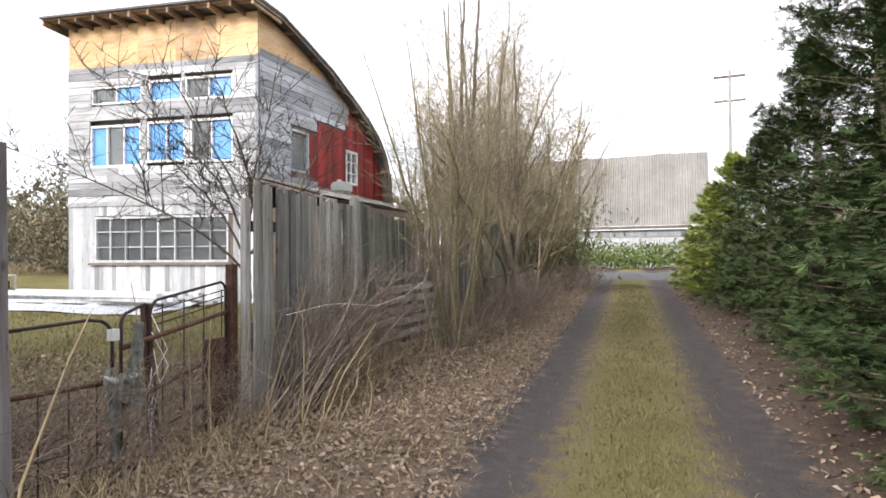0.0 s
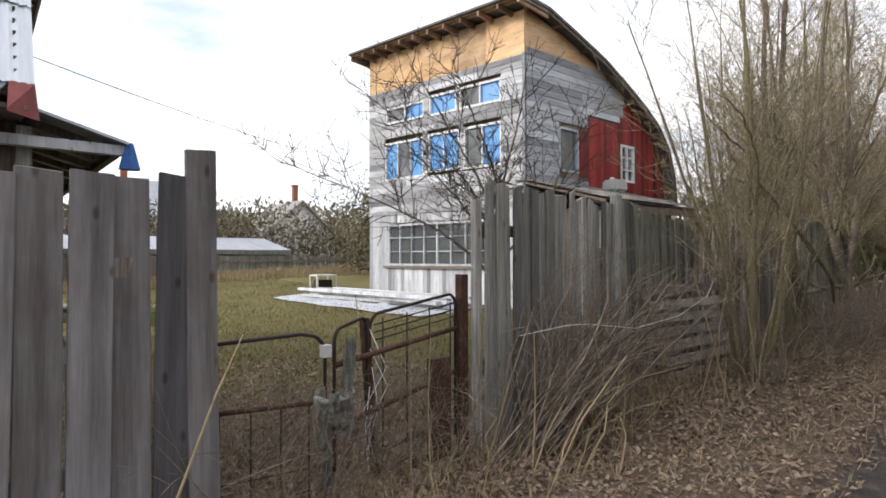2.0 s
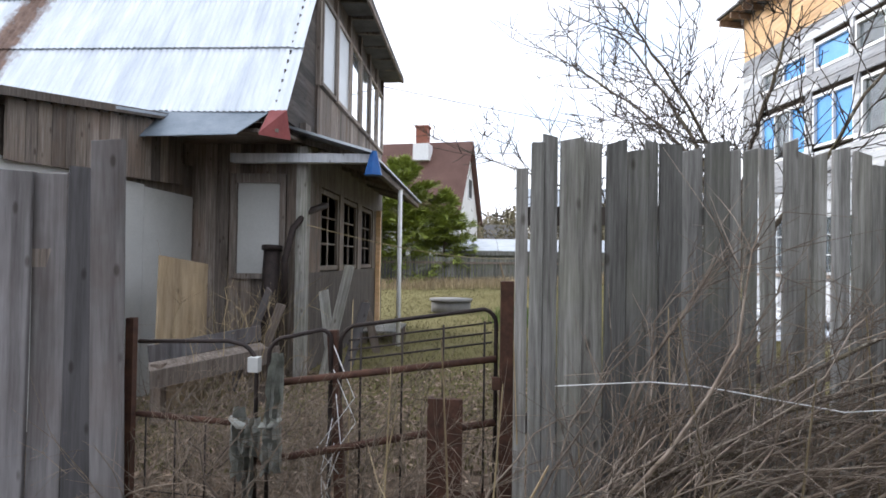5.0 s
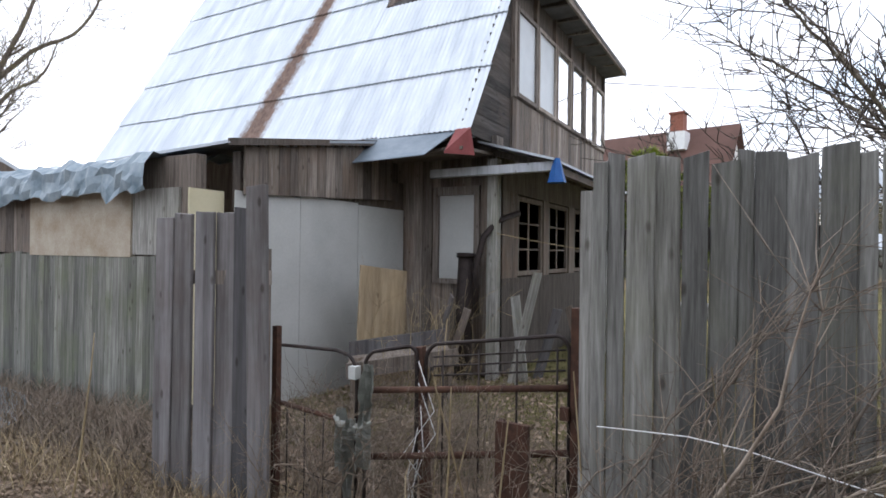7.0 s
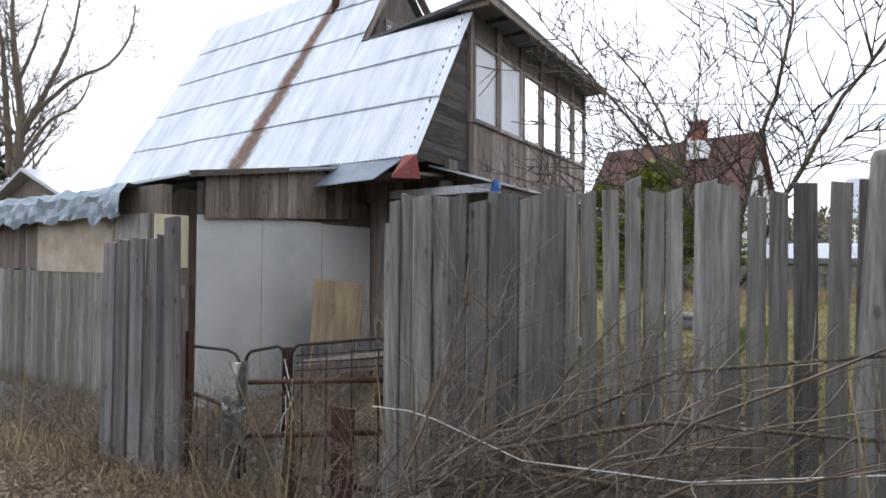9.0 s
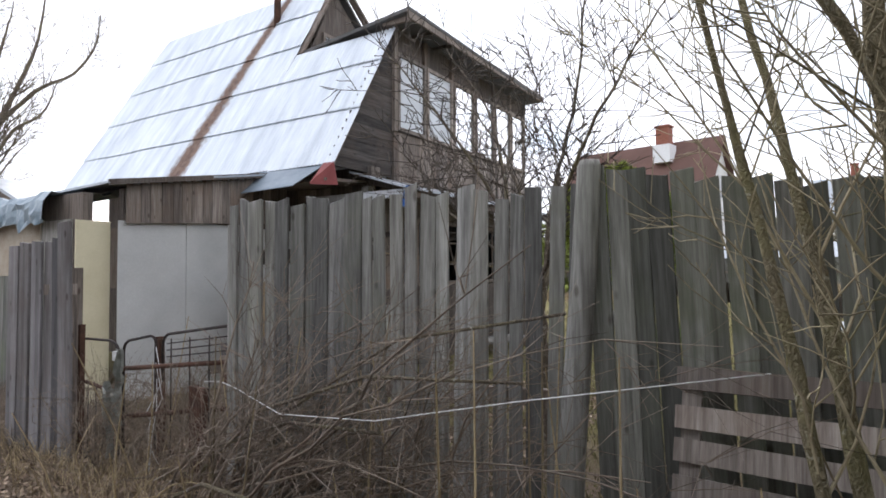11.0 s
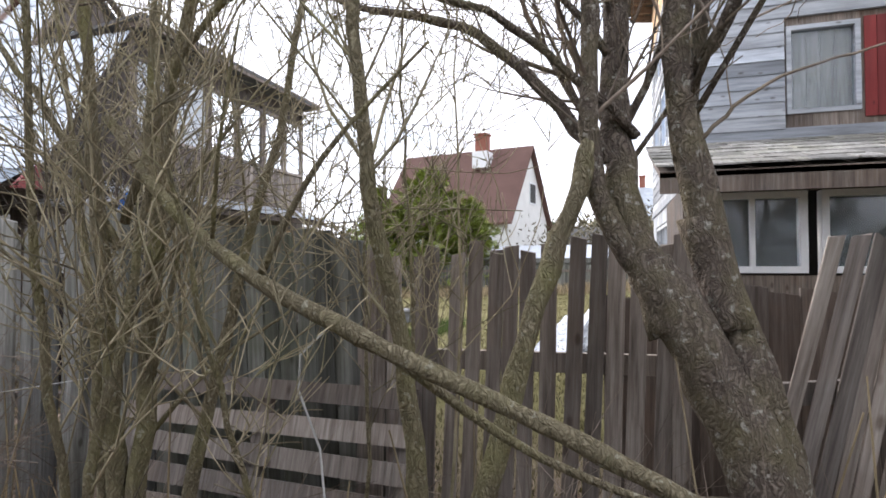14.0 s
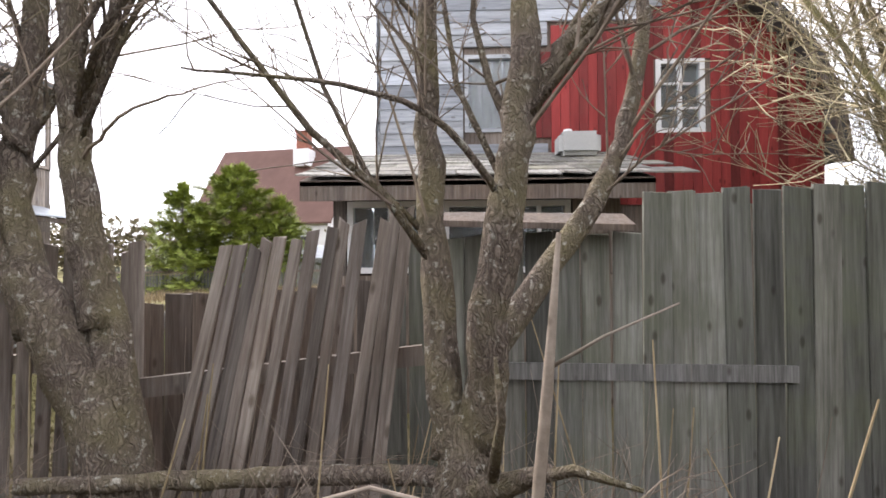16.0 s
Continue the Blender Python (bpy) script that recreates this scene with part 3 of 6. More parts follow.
def build_ground():
    xs = sorted(set([-1500, -600, -250, -120, -80, -60, -45] + [round(-36 + 0.6 * i, 2) for i in range(48)] + [round(-7.2 + 0.16 * i, 2) for i in range(66)] + [4, 6, 9, 14, 25, 60, 150, 500, 1500]))
    ys = sorted(set([-1500, -500, -200, -90, -50, -30, -20] + [round(-14 + 0.6 * i, 2) for i in range(22)] + [round(-1 + 0.18 * i, 2) for i in range(90)] + [round(15.4 + 0.7 * i, 2) for i in range(20)] + [32, 38, 50, 80, 160, 500, 1500]))
    vs = [(x, y, ground_z(x, y)) for x in xs for y in ys]
    k = len(ys)
    fs = [(i * k + j, (i + 1) * k + j, (i + 1) * k + j + 1, i * k + j + 1) for i in range(len(xs) - 1) for j in range(k - 1)]
    me = raw_mesh(vs, fs, "ground", GROUND)
    me.polygons.foreach_set("use_smooth", [True] * len(me.polygons))
    return tagged(new("ground", me), "leaf-littered lane verge, bare wheel tracks and mossy grass", "ground", kind="structure")


build_ground()

# ---- tall house with blue windows and red side ----
AX0, AX1, AY = -14.3, -8.27, 9.85
A_BASE, A_EAVE = 0.45, 6.80
A_ROOF = [(9.35, 6.98), (10.3, 6.90), (11.2, 6.62), (12.3, 6.26), (13.3, 5.80), (14.1, 5.40), (14.75, 4.98), (15.2, 4.45), (15.45, 3.85), (15.55, 3.1)]


def a_skew(x, z):
    """The tall house is out of true: it gains height away from the lane."""
    return 1.5 + (z - 1.5) * (1 + 0.10 * (AX1 - x) / 6.0)


def a_roof_z(y):
    for (y0, z0), (y1, z1) in zip(A_ROOF, A_ROOF[1:]):
        if y0 <= y <= y1:
            return z0 + (z1 - z0) * (y - y0) / (y1 - y0)
    return A_ROOF[-1][1] if y > 10 else A_ROOF[0][1]


def a_part(name, bm, mat, parent, label=""):
    for v in bm.verts:
        v.co.z = a_skew(v.co.x, v.co.z)
    return part(name, bm, mat, parent, label)


def window_unit(parent, x0, x1, y0, y1, z0, z1, cols, rows, frame_mat, panes, axis="x", fw=0.06, skew=True, deep=0.10, name="window", label=""):
    """A framed window in a wall; panes is a list of materials used in turn."""
    put = a_part if skew else part
    w = thing(name, label, "window") if parent is None else None
    bm = bmesh.new()

    def put_box(b, a0, a1, c0, c1, inset, out):
        if axis == "x":
            box(b, a0, a1, y0 - out, y0 + deep - inset, c0, c1)
        else:
            box(b, x0 - deep + inset, x0 + out, a0, a1, c0, c1)
    lo, hi = (x0, x1) if axis == "x" else (y0, y1)
    for a0, a1, c0, c1 in ((lo, lo + fw, z0, z1), (hi - fw, hi, z0, z1), (lo + fw, hi - fw, z0, z0 + fw), (lo + fw, hi - fw, z1 - fw, z1)):
        put_box(bm, a0, a1, c0, c1, 0, 0.025)
    fr = put(name, bm, frame_mat, parent, label)
    for i in range(1, cols):
        b = bmesh.new()
        a = lo + (hi - lo) * i / cols
        put_box(b, a - fw * .35, a + fw * .35, z0 + fw, z1 - fw, 0.03, 0.015)
        put("mullion", b, frame_mat, fr)
    for j in range(1, rows):
        for i in range(cols):
            b = bmesh.new()
            c = z0 + (z1 - z0) * j / rows
            put_box(b, lo + (hi - lo) * i / cols + fw * .36, lo + (hi - lo) * (i + 1) / cols - fw * .36, c - fw * .2, c + fw * .2, 0.035, 0.01)
            put("glazing_bar", b, frame_mat, fr)
    for i in range(cols):
        b = bmesh.new()
        put_box(b, lo + (hi - lo) * i / cols + fw * .36, lo + (hi - lo) * (i + 1) / cols - fw * .36, z0 + fw * .9, z1 - fw * .9, 0.045, -0.035)
        p = put("pane", b, panes[i % len(panes)], fr)
    return fr


def build_house_a():
    rng = random.Random(3)
    h = thing("tall_house", "three-storey timber house, half clad, with curved roof", "house")
    wins = [(-13.45, -11.72, 5.00, 5.42), (-11.5, -10.45, 4.98, 5.48), (-10.35, -8.95, 4.98, 5.50),
            (-13.5, -11.75, 3.55, 4.52), (-11.55, -10.35, 3.62, 4.55), (-10.2, -8.95, 3.58, 4.55)]
    # front boards
    z = 2.74
    while z < 5.86:
        z1 = min(z + 0.158, 5.86)
        spans = [(AX0, AX1)]
        for a, b, c, d in wins:
            if z < d and z1 > c:
                spans = [q for s in spans for q in ((s[0], max(s[0], min(s[1], a))), (min(s[1], max(s[0], b)), s[1])) if q[1] - q[0] > 0.02]
        for a, b in spans:
            cuts = [a]
            while b - cuts[-1] > 3.2:
                cuts.append(cuts[-1] + rng.uniform(1.4, 3.0))
            cuts.append(b)
            for p, q in zip(cuts, cuts[1:]):
                bm = boxes((p + .003, q - .003, AY - .035, AY - .006, z, z1 + .012))
                for v in bm.verts:
                    if v.co.z < z + .005 and v.co.y < AY - .02:
                        v.co.y -= 0.014
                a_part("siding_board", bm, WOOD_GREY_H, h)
        z = z1
    # core walls behind the boards
    part_boxes("wall", h, WOOD_OLD, (AX0 + .02, AX1 - .02, AY, AY + .12, A_BASE - .3, 1.38), (AX0 + .02, -13.4, AY, AY + .12, 1.38, 2.42), (-9.1, AX1 - .02, AY, AY + .12, 1.38, 2.42),
                         (AX0 + .02, AX1 - .02, AY, AY + .12, 2.42, 3.5), (AX0 + .02, AX1 - .02, AY + .14, AY + .2, 3.5, 5.6), (AX0 + .02, AX1 - .02, AY, AY + .12, 5.6, A_EAVE), put=a_part)
    # raw upper sheathing
    x = AX0
    while x < AX1 - .1:
        x1 = min(x + 1.22, AX1)
        a_part("plywood_sheet", boxes((x + .002, x1 - .002, AY - .02, AY - .004, 5.86, a_roof_z(AY) - .12)), WOOD_NEW, h, "pale raw plywood sheet")
        x = x1
    # lower storey: white boards
    x = AX0
    while x < AX1 - .02:
        x1 = min(x + rng.uniform(.14, .17), AX1)
        if x1 < -13.35 or x > -9.1:
            a_part("white_board", boxes((x + .002, x1 - .002, AY - .03, AY - .004, A_BASE - .25, 2.70)), WOOD_WHITE, h)
        else:
            a_part("white_board", boxes((x + .002, x1 - .002, AY - .03, AY - .004, A_BASE - .25, 1.36)), WOOD_WHITE, h)
            a_part("white_board", boxes((x + .002, x1 - .002, AY - .03, AY - .004, 2.44, 2.70)), WOOD_WHITE, h)
        x = x1
    a_part("trim_board", boxes((AX0 - .03, AX1 + .02, AY - .06, AY - .032, 2.66, 2.76)), WOOD_WHITE, h)
    window_unit(h, -13.35, -9.1, AY, 0, 1.37, 2.42, 8, 3, WOOD_WHITE, [GLASS], fw=.05, label="long white porch window with small panes")
    a_part("sill", boxes((-13.5, -8.95, AY - .1, AY - .03, 1.31, 1.365)), WOOD_OLD, h)
    # added dark sheet: room shade painted behind the porch window
    a_part("interior_wall", boxes((AX0 + .1, AX1 - .1, AY + 1.6, AY + 1.64, A_BASE, 2.6)), ROOM_SHADE, h)
    panes = [[GLASS, BLUE_FILM], [BLUE_FILM], [GLASS, BLUE_FILM], [BLUE_FILM, GLASS, BLUE_FILM], [BLUE_FILM], [GLASS, BLUE_FILM]]
    for (a, b, c, d), ps, cols in zip(wins, panes, (2, 1, 2, 3, 2, 2)):
        window_unit(h, a, b, AY, 0, c, d, cols, 1, WHITE_PAINT, ps, fw=.05, label="white window with blue film on the panes")
    a_part("corner_board", boxes((AX1 - .04, AX1 + .035, AY - .05, AY - .036, 2.8, 5.9)), WOOD_GREY_S, h)
    # side wall facing the lane
    X = AX1
    side_core(X, h)
    steps = [(4.52, 11.66), (4.68, 11.66), (4.84, 12.0), (5.0, 12.0), (5.16, 13.3), (5.40, 13.45), (9, 13.95)]
    z = 2.7
    while z < 6.7:
        z1 = z + .158
        end = next(e for lim, e in steps if z1 <= lim + .01)
        if z1 <= 3.45:
            end = 12.0
        while end > 9.95 and a_roof_z(end) - .14 < z1:
            end -= .05
        spans = [(AY + .002, end)]
        if 3.47 < z1 and z < 4.53:
            spans = [(AY + .002, 10.92)]
        if z < 5.9:
            for a, b in spans:
                if b - a < .1:
                    continue
                cuts = [a]
                while b - cuts[-1] > 2.6:
                    cuts.append(cuts[-1] + rng.uniform(.9, 2.0))
                cuts.append(b)
                for p, q in zip(cuts, cuts[1:]):
                    bm = boxes((X + .006, X + .034, p + .002, q - .002, z, z1 + .01))
                    for v in bm.verts:
                        if v.co.z < z + .005 and v.co.x > X + .02:
                            v.co.x += .014
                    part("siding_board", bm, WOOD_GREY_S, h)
        z = z1
    # raw sheathing under the roof on the side
    y = AY
    while y < 13.9:
        y1 = min(y + 1.22, 13.95)
        zt0, zt1 = a_roof_z(y) - .1, a_roof_z(y1) - .1
        zb = 5.9 if y1 < 12.2 else 5.45
        if min(zt0, zt1) > zb + .05:
            bm = bmesh.new()
            box(bm, X + .012, X + .03, y + .002, y1 - .002, zb, 1)
            for v in bm.verts:
                if abs(v.co.z - 1) < 1e-6:
                    v.co.z = zt0 if v.co.y < (y + y1) / 2 else zt1
            part("plywood_sheet", bm, WOOD_NEW, h, "pale raw plywood sheet")
        y = y1
    # red boards
    y = 11.69
    while y < 15.42:
        y1 = min(y + .118, 15.44)
        low = 3.42 if y < 12.0 else 2.55
        lim = [s for s in ((11.98, 4.52), (13.3, 4.86), (13.45, 5.18), (13.95, 5.42)) if y < s[0]]
        top = lim[0][1] if lim else 9
        top = min(top, a_roof_z(y1) - .12)
        segs = [(low, top)]
        if y1 > 13.38 and y < 13.98:
            segs = [(low, 3.46), (4.40, top)]
        for a, b in segs:
            if b - a > .06:
                part("red_board", boxes((X + .008, X + .026, y + .0025, y1 - .0025, a, b)), WOOD_RED, h)
        y = y1
    window_unit(h, X, 0, 13.37, 13.98, 3.46, 4.40, 2, 3, WHITE_PAINT, [GLASS], axis="y", fw=.06, skew=False, label="small white six-pane window in the red wall")
    window_unit(h, X, 0, 10.94, 11.66, 3.5, 4.5, 1, 1, WOOD_GREY_S, [GLASS], axis="y", fw=.05, skew=False, label="old window boarded up behind the glass")
    for k in range(6):
        part("blind_board", boxes((X - .13, X - .105, 10.90 + .135 * k, 11.03 + .135 * k, 3.45, 4.55)), WOOD_BROWN, h)
    # roof
    n = len(A_ROOF)
    vs, fs = [], []
    for x in (AX0 - .4, X + .34):
        for y, z in A_ROOF:
            vs.append((x, y, a_skew(x, z)))
        for y, z in A_ROOF:
            vs.append((x, y - .02, a_skew(x, z) - .06))
    m = 2 * n
    for i in range(n - 1):
        fs += [(i, i + 1, m + i + 1, m + i), (n + i + 1, n + i, m + n + i, m + n + i + 1), (i, n + i, n + i + 1, i + 1), (m + i + 1, m + n + i + 1, m + n + i, m + i)]
    fs += [(0, m, m + n, n), (n - 1, 2 * n - 1, m + 2 * n - 1, m + n - 1)]
    part("roof", raw_mesh(vs, fs, "roof", ROOF_FELT), ROOF_FELT, h, "dark felt roof with a curved fall")
    for i in range(12):
        x = AX0 - .3 + i * (X + .3 - AX0 + .25) / 11
        a_part("rafter_tail", bar((x, 9.38, 6.84), (x, 10.3, 6.74), .06, .13), WOOD_RAFTER, h)
    for i in range(7):
        y = 9.40 + i * .068
        a_part("soffit_board", boxes((AX0 - .38, X + .3, y, y + .058, 6.895, 6.915)), WOOD_RAFTER, h)
    for (y0, z0), (y1, z1) in zip(A_ROOF, A_ROOF[1:]):
        part("verge_board", bar((X + .3, y0, z0 - .09), (X + .3, y1, z1 - .09), .03, .15), WOOD_OLD, h)
        part("purlin_end", bar((X + .02, (y0 + y1) / 2, (z0 + z1) / 2 - .11), (X + .28, (y0 + y1) / 2, (z0 + z1) / 2 - .11), .06, .08), WOOD_RAFTER, h)
    # back and far walls
    part("back_wall", boxes((AX0, X - .02, 15.3, 15.42, .4, 3.4)), WOOD_OLD, h)
    part_boxes("far_wall", h, WOOD_OLD, (AX0, AX0 + .1, AY + .1, 15.3, .4, 3.2), (AX0, AX0 + .1, AY + .1, 13, 3.2, 6.2))
    return h


def side_core(X, h):
    """Inner skin of the lane side, following the roof, with its two window openings."""
    cuts = sorted(set([AY + .001, 10.94, 11.66, 13.37, 13.98, 15.44] + [p[0] for p in A_ROOF if AY < p[0] < 15.4]))
    for a, b in zip(cuts, cuts[1:]):
        hole = (3.5, 4.5) if 10.93 < a < 11.65 else ((3.46, 4.40) if 13.36 < a < 13.97 else None)
        for lo, hi in (((.2, hole[0]), (hole[1], None)) if hole else ((.2, None),)):
            bm = bmesh.new()
            vs = box(bm, X - .1, X + .004, a, b, lo, hi if hi else 1.0 + lo)
            if hi is None:
                for v in vs:
                    if v.co.z > lo + .5:
                        v.co.z = (a_roof_z(a) if v.co.y < (a + b) / 2 else a_roof_z(b)) - .08
            part("side_wall", bm, WOOD_OLD, h)


def build_lean_to():
    """Glazed lean-to against the red house."""
    rng = random.Random(5)
    t = thing("lean_to", "low lean-to with white windows and grey shingle roof", "shed")
    X = -6.42
    part_boxes("wall", t, WOOD_OLD, (X - .1, X, 9.66, 12.4, .2, 1.72), (X - .1, X, 9.66, 9.78, 1.72, 2.5), (X - .1, X, 11.95, 12.4, 1.72, 2.5), (-8.25, X - .1, 9.66, 9.76, .2, 2.5), (X - .1, X, 9.78, 11.95, 2.44, 2.5))
    for a, b, c in ((9.80, 10.62, 2), (10.72, 11.30, 1), (11.34, 11.93, 2)):
        window_unit(t, X, 0, a, b, 1.74, 2.43, c, 1, WHITE_PAINT, [GLASS], axis="y", fw=.055, skew=False, label="white lean-to window")
    # added sheet, painted dark for the shade inside the lean-to
    part("interior_wall", boxes((-8.1, -8.05, 9.8, 12.3, .3, 3.0)), ROOM_SHADE, t)
    part("floor", boxes((-8.2, X - .1, 9.8, 12.3, .3, .34)), WOOD_OLD, t)
    # roof slope from the house wall down towards the lane
    part("roof_deck", bmesh_quad((-8.2, 9.45, 3.17), (-8.2, 12.6, 3.17), (-6.02, 12.6, 2.58), (-6.02, 9.45, 2.58), .05), WOOD_OLD, t)
    for r in range(7):
        f0, f1 = r / 7, (r + 1.35) / 7
        x0, z0 = -6.0 - 2.2 * f0, 2.615 + .6 * f0 + .012
        x1, z1 = -6.0 - 2.2 * min(1, f1), 2.615 + .6 * min(1, f1) + .004
        y = 9.42
        while y < 12.6:
            w = rng.uniform(.22, .42)
            part("shingle", bmesh_quad((x1, y, z1), (x1, y + w - .008, z1), (x0 + rng.uniform(-.03, .03), y + w - .008, z0), (x0 + rng.uniform(-.03, .03), y, z0 + rng.uniform(0, .01)), .014), SHINGLE, t)
            y += w
    part("fascia", boxes((-6.05, -6.02, 9.45, 12.6, 2.40, 2.57)), WOOD_OLD, t)
    for i in range(7):
        y = 9.6 + i * .46
        part("rafter", bar((-6.4, y, 2.62), (-6.06, y, 2.52), .05, .08), WOOD_OLD, t)
    return t


def bmesh_quad(a, b, c, d, th):
    """A slab on four corners, th thick downwards."""
    bm = bmesh.new()
    top = [bm.verts.new(p) for p in (a, b, c, d)]
    low = [bm.verts.new((p[0], p[1], p[2] - th)) for p in (a, b, c, d)]
    bm.faces.new(top)
    bm.faces.new(low[::-1])
    for i in range(4):
        j = (i + 1) % 4
        bm.faces.new((top[j], top[i], low[i], low[j]))
    bmesh.ops.recalc_face_normals(bm, faces=bm.faces)
    return bm


build_house_a()
build_lean_to()

# ---- old house with the steep tin roof ----
B_FOOT, B_SLOPE = (-6.89, 3.22), 1.71


def b_roof(x):
    return B_FOOT[1] + (B_FOOT[0] - x) * B_SLOPE


def corrugated(y0, y1, s0, s1, pitch=0.076, amp=0.009, lift=0.0, x_at=None):
    """One rolled sheet on the steep slope between heights s0 and s1."""
    n = int((y1 - y0) / pitch * 6)
    vs, fs = [], []
    nx, nz = B_SLOPE / math.hypot(B_SLOPE, 1), 1 / math.hypot(B_SLOPE, 1)
    for s in (s0, s1):
        for i in range(n + 1):
            y = y0 + (y1 - y0) * i / n
            o = amp * math.sin(2 * math.pi * y / pitch) + lift * (1 if s == s0 else 0)
            x = B_FOOT[0] - (s - B_FOOT[1]) / B_SLOPE
            vs.append((x + nx * o, y, s + nz * o))
    k = n + 1
    fs = [(i, i + 1, k + i + 1, k + i) for i in range(n)]
    me = raw_mesh(vs, fs, "roof_sheet", ROOF_METAL)
    me.polygons.foreach_set("use_smooth", [True] * len(me.polygons))
    return me


def build_house_b():
    rng = random.Random(8)
    h = thing("old_house", "weathered wooden house with steep corrugated tin roof", "house")
    rows = [3.2, 4.15, 5.05, 5.95, 6.84, 7.63]
    for r, (s0, s1) in enumerate(zip(rows, rows[1:])):
        y = -6.95
        stops = [-1.0, 1.33] if s0 < 5.6 else [-1.0]
        for end in stops:
            top = 5.72 if (end > 0 and s0 < 5.6 < s1) else s1 + .05
            while y < end - .05:
                y1 = min(y + rng.uniform(.9, 1.2), end)
                part("roof_sheet", corrugated(y, y1 + .03, s0 + rng.uniform(-.012, .012), top, lift=.022), ROOF_METAL, h)
                y = y1
    part("roof_deck", bmesh_quad((-8.36, 1.28, 5.66), (-6.9, 1.28, 3.15), (-6.9, -6.7, 3.15), (-8.36, -6.7, 5.66), .06), WOOD_OLD, h)
    part("roof_deck", bmesh_quad((-9.5, -1.02, 7.6), (-8.38, -1.02, 5.68), (-8.38, -6.7, 5.68), (-9.5, -6.7, 7.6), .06), WOOD_OLD, h)
    part("back_slope", bmesh_quad((-9.5, -1.0, 7.62), (-9.5, -6.75, 7.62), (-13.6, -6.75, 4.2), (-13.6, -1.0, 4.2), .06), ROOF_FELT, h)
    # gable above the low front roof, with a small window
    bm = bmesh.new()
    for y in (-1.1, -1.2):
        vs = [bm.verts.new(p) for p in ((-8.6, y, 5.55), (-9.5, y, 7.45), (-11.8, y, 5.55))]
        bm.faces.new(vs)
    part("gable", bm, WOOD_OLD, h)
    part("gable_window", boxes((-9.9, -9.2, -1.09, -1.06, 5.95, 6.4)), GLASS, h)
    part("gable_frame", boxes((-9.95, -9.15, -1.095, -1.05, 5.88, 5.95), (-9.95, -9.15, -1.095, -1.05, 6.4, 6.47), (-9.95, -9.9, -1.095, -1.05, 5.95, 6.4), (-9.2, -9.15, -1.095, -1.05, 5.95, 6.4)), WOOD_OLD, h)
    part("verge_board", bar((-8.4, -.95, 5.75), (-9.5, -.95, 7.7), .04, .16, (0, 1, 0)), WOOD_OLD, h)
    part("verge_board", bar((-9.5, -.95, 7.7), (-12.2, -.95, 5.6), .04, .16, (0, 1, 0)), WOOD_OLD, h)
    part("flue", Tubes().add([(-9.05, -2.3, 6.5), (-9.05, -2.3, 8.6)], .075, 10).mesh("flue", RUST), RUST, h, "rusty iron flue pipe")
    # low front roof over the upper veranda
    part("veranda_roof", bmesh_quad((-8.2, 1.75, 5.92), (-13.9, 1.75, 5.82), (-13.9, -1.05, 5.76), (-8.44, -1.05, 5.80), .06), ROOF_FELT, h, "dark felt-covered low roof")
    for i in range(9):
        x = -8.35 - i * .67
        part("rafter", bar((x, 1.1, 5.83), (x, 1.68, 5.80), .05, .1), WOOD_OLD, h)
    part("eave_board", boxes((-13.92, -8.2, 1.7, 1.74, 5.74, 5.88)), WOOD_OLD, h)
    # sloping cheek with horizontal siding between roof edge and veranda
    z = 3.2
    while z < 5.7:
        z1 = z + .15
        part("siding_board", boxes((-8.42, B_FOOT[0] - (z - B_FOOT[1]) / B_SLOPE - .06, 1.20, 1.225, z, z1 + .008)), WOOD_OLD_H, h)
        z = z1
    # upper veranda: boards below, glass above
    x = -8.42
    while x > -13.75:
        w = rng.uniform(.12, .15)
        part("veranda_board", boxes((x - w + .004, x, 1.235, 1.26, 3.05, 4.0)), WOOD_OLD if rng.random() < .5 else WOOD_BROWN, h)
        x -= w
    part_boxes("veranda_core", h, WOOD_OLD, (-13.8, -8.42, 1.1, 1.23, 3.0, 4.0), (-13.8, -8.42, 1.1, 1.23, 5.35, 5.85))
    for a, b in ((-9.35, -8.5), (-10.3, -9.4), (-11.2, -10.35), (-12.1, -11.25), (-12.95, -12.15), (-13.75, -13.0)):
        window_unit(h, a, b, 1.235, 0, 4.02, 5.36, 1, 1, WOOD_BROWN, [PALE_SHEET if a > -10.4 else GLASS], fw=.06, skew=False, deep=.07, label="tall veranda window in a worn wooden frame")
    for x in (-8.46, -9.375, -10.325, -11.225, -12.125, -12.975, -13.78):
        part("veranda_post", boxes((x - .045, x + .045, 1.2, 1.29, 4.0, 5.8)), WOOD_OLD, h)
    part("veranda_end_wall", boxes((-13.82, -13.75, -3.0, 1.2, 3.0, 4.0)), WOOD_OLD, h)
    for y in (-.2, .5, 1.15):
        part("veranda_post", boxes((-13.82, -13.75, y - .04, y + .04, 4.0, 5.8)), WOOD_OLD, h)
    part("veranda_ceiling", boxes((-13.8, -8.4, -1.0, 1.15, 5.7, 5.74)), WHITE_PAINT, h)
    part("veranda_back_wall", boxes((-12.9, -8.5, -1.15, -1.05, 3.1, 5.6)), FIBRE_SHEET, h)
    part("veranda_floor", boxes((-13.8, -8.0, -1.0, 1.2, 2.95, 3.02)), WOOD_OLD, h)
    # ground floor
    y = -.3
    while y < 1.3:
        w = rng.uniform(.13, .17)
        lo = 0.0
        segs = [(lo, 3.1)] if (y + w < .34 or y > 1.05) else [(lo, 1.25), (2.62, 3.1)]
        for a, b in segs:
            part("wall_board", boxes((-7.78, -7.75, y + .002, min(y + w, 1.32) - .002, a, b)), WOOD_OLD, h)
        y += w
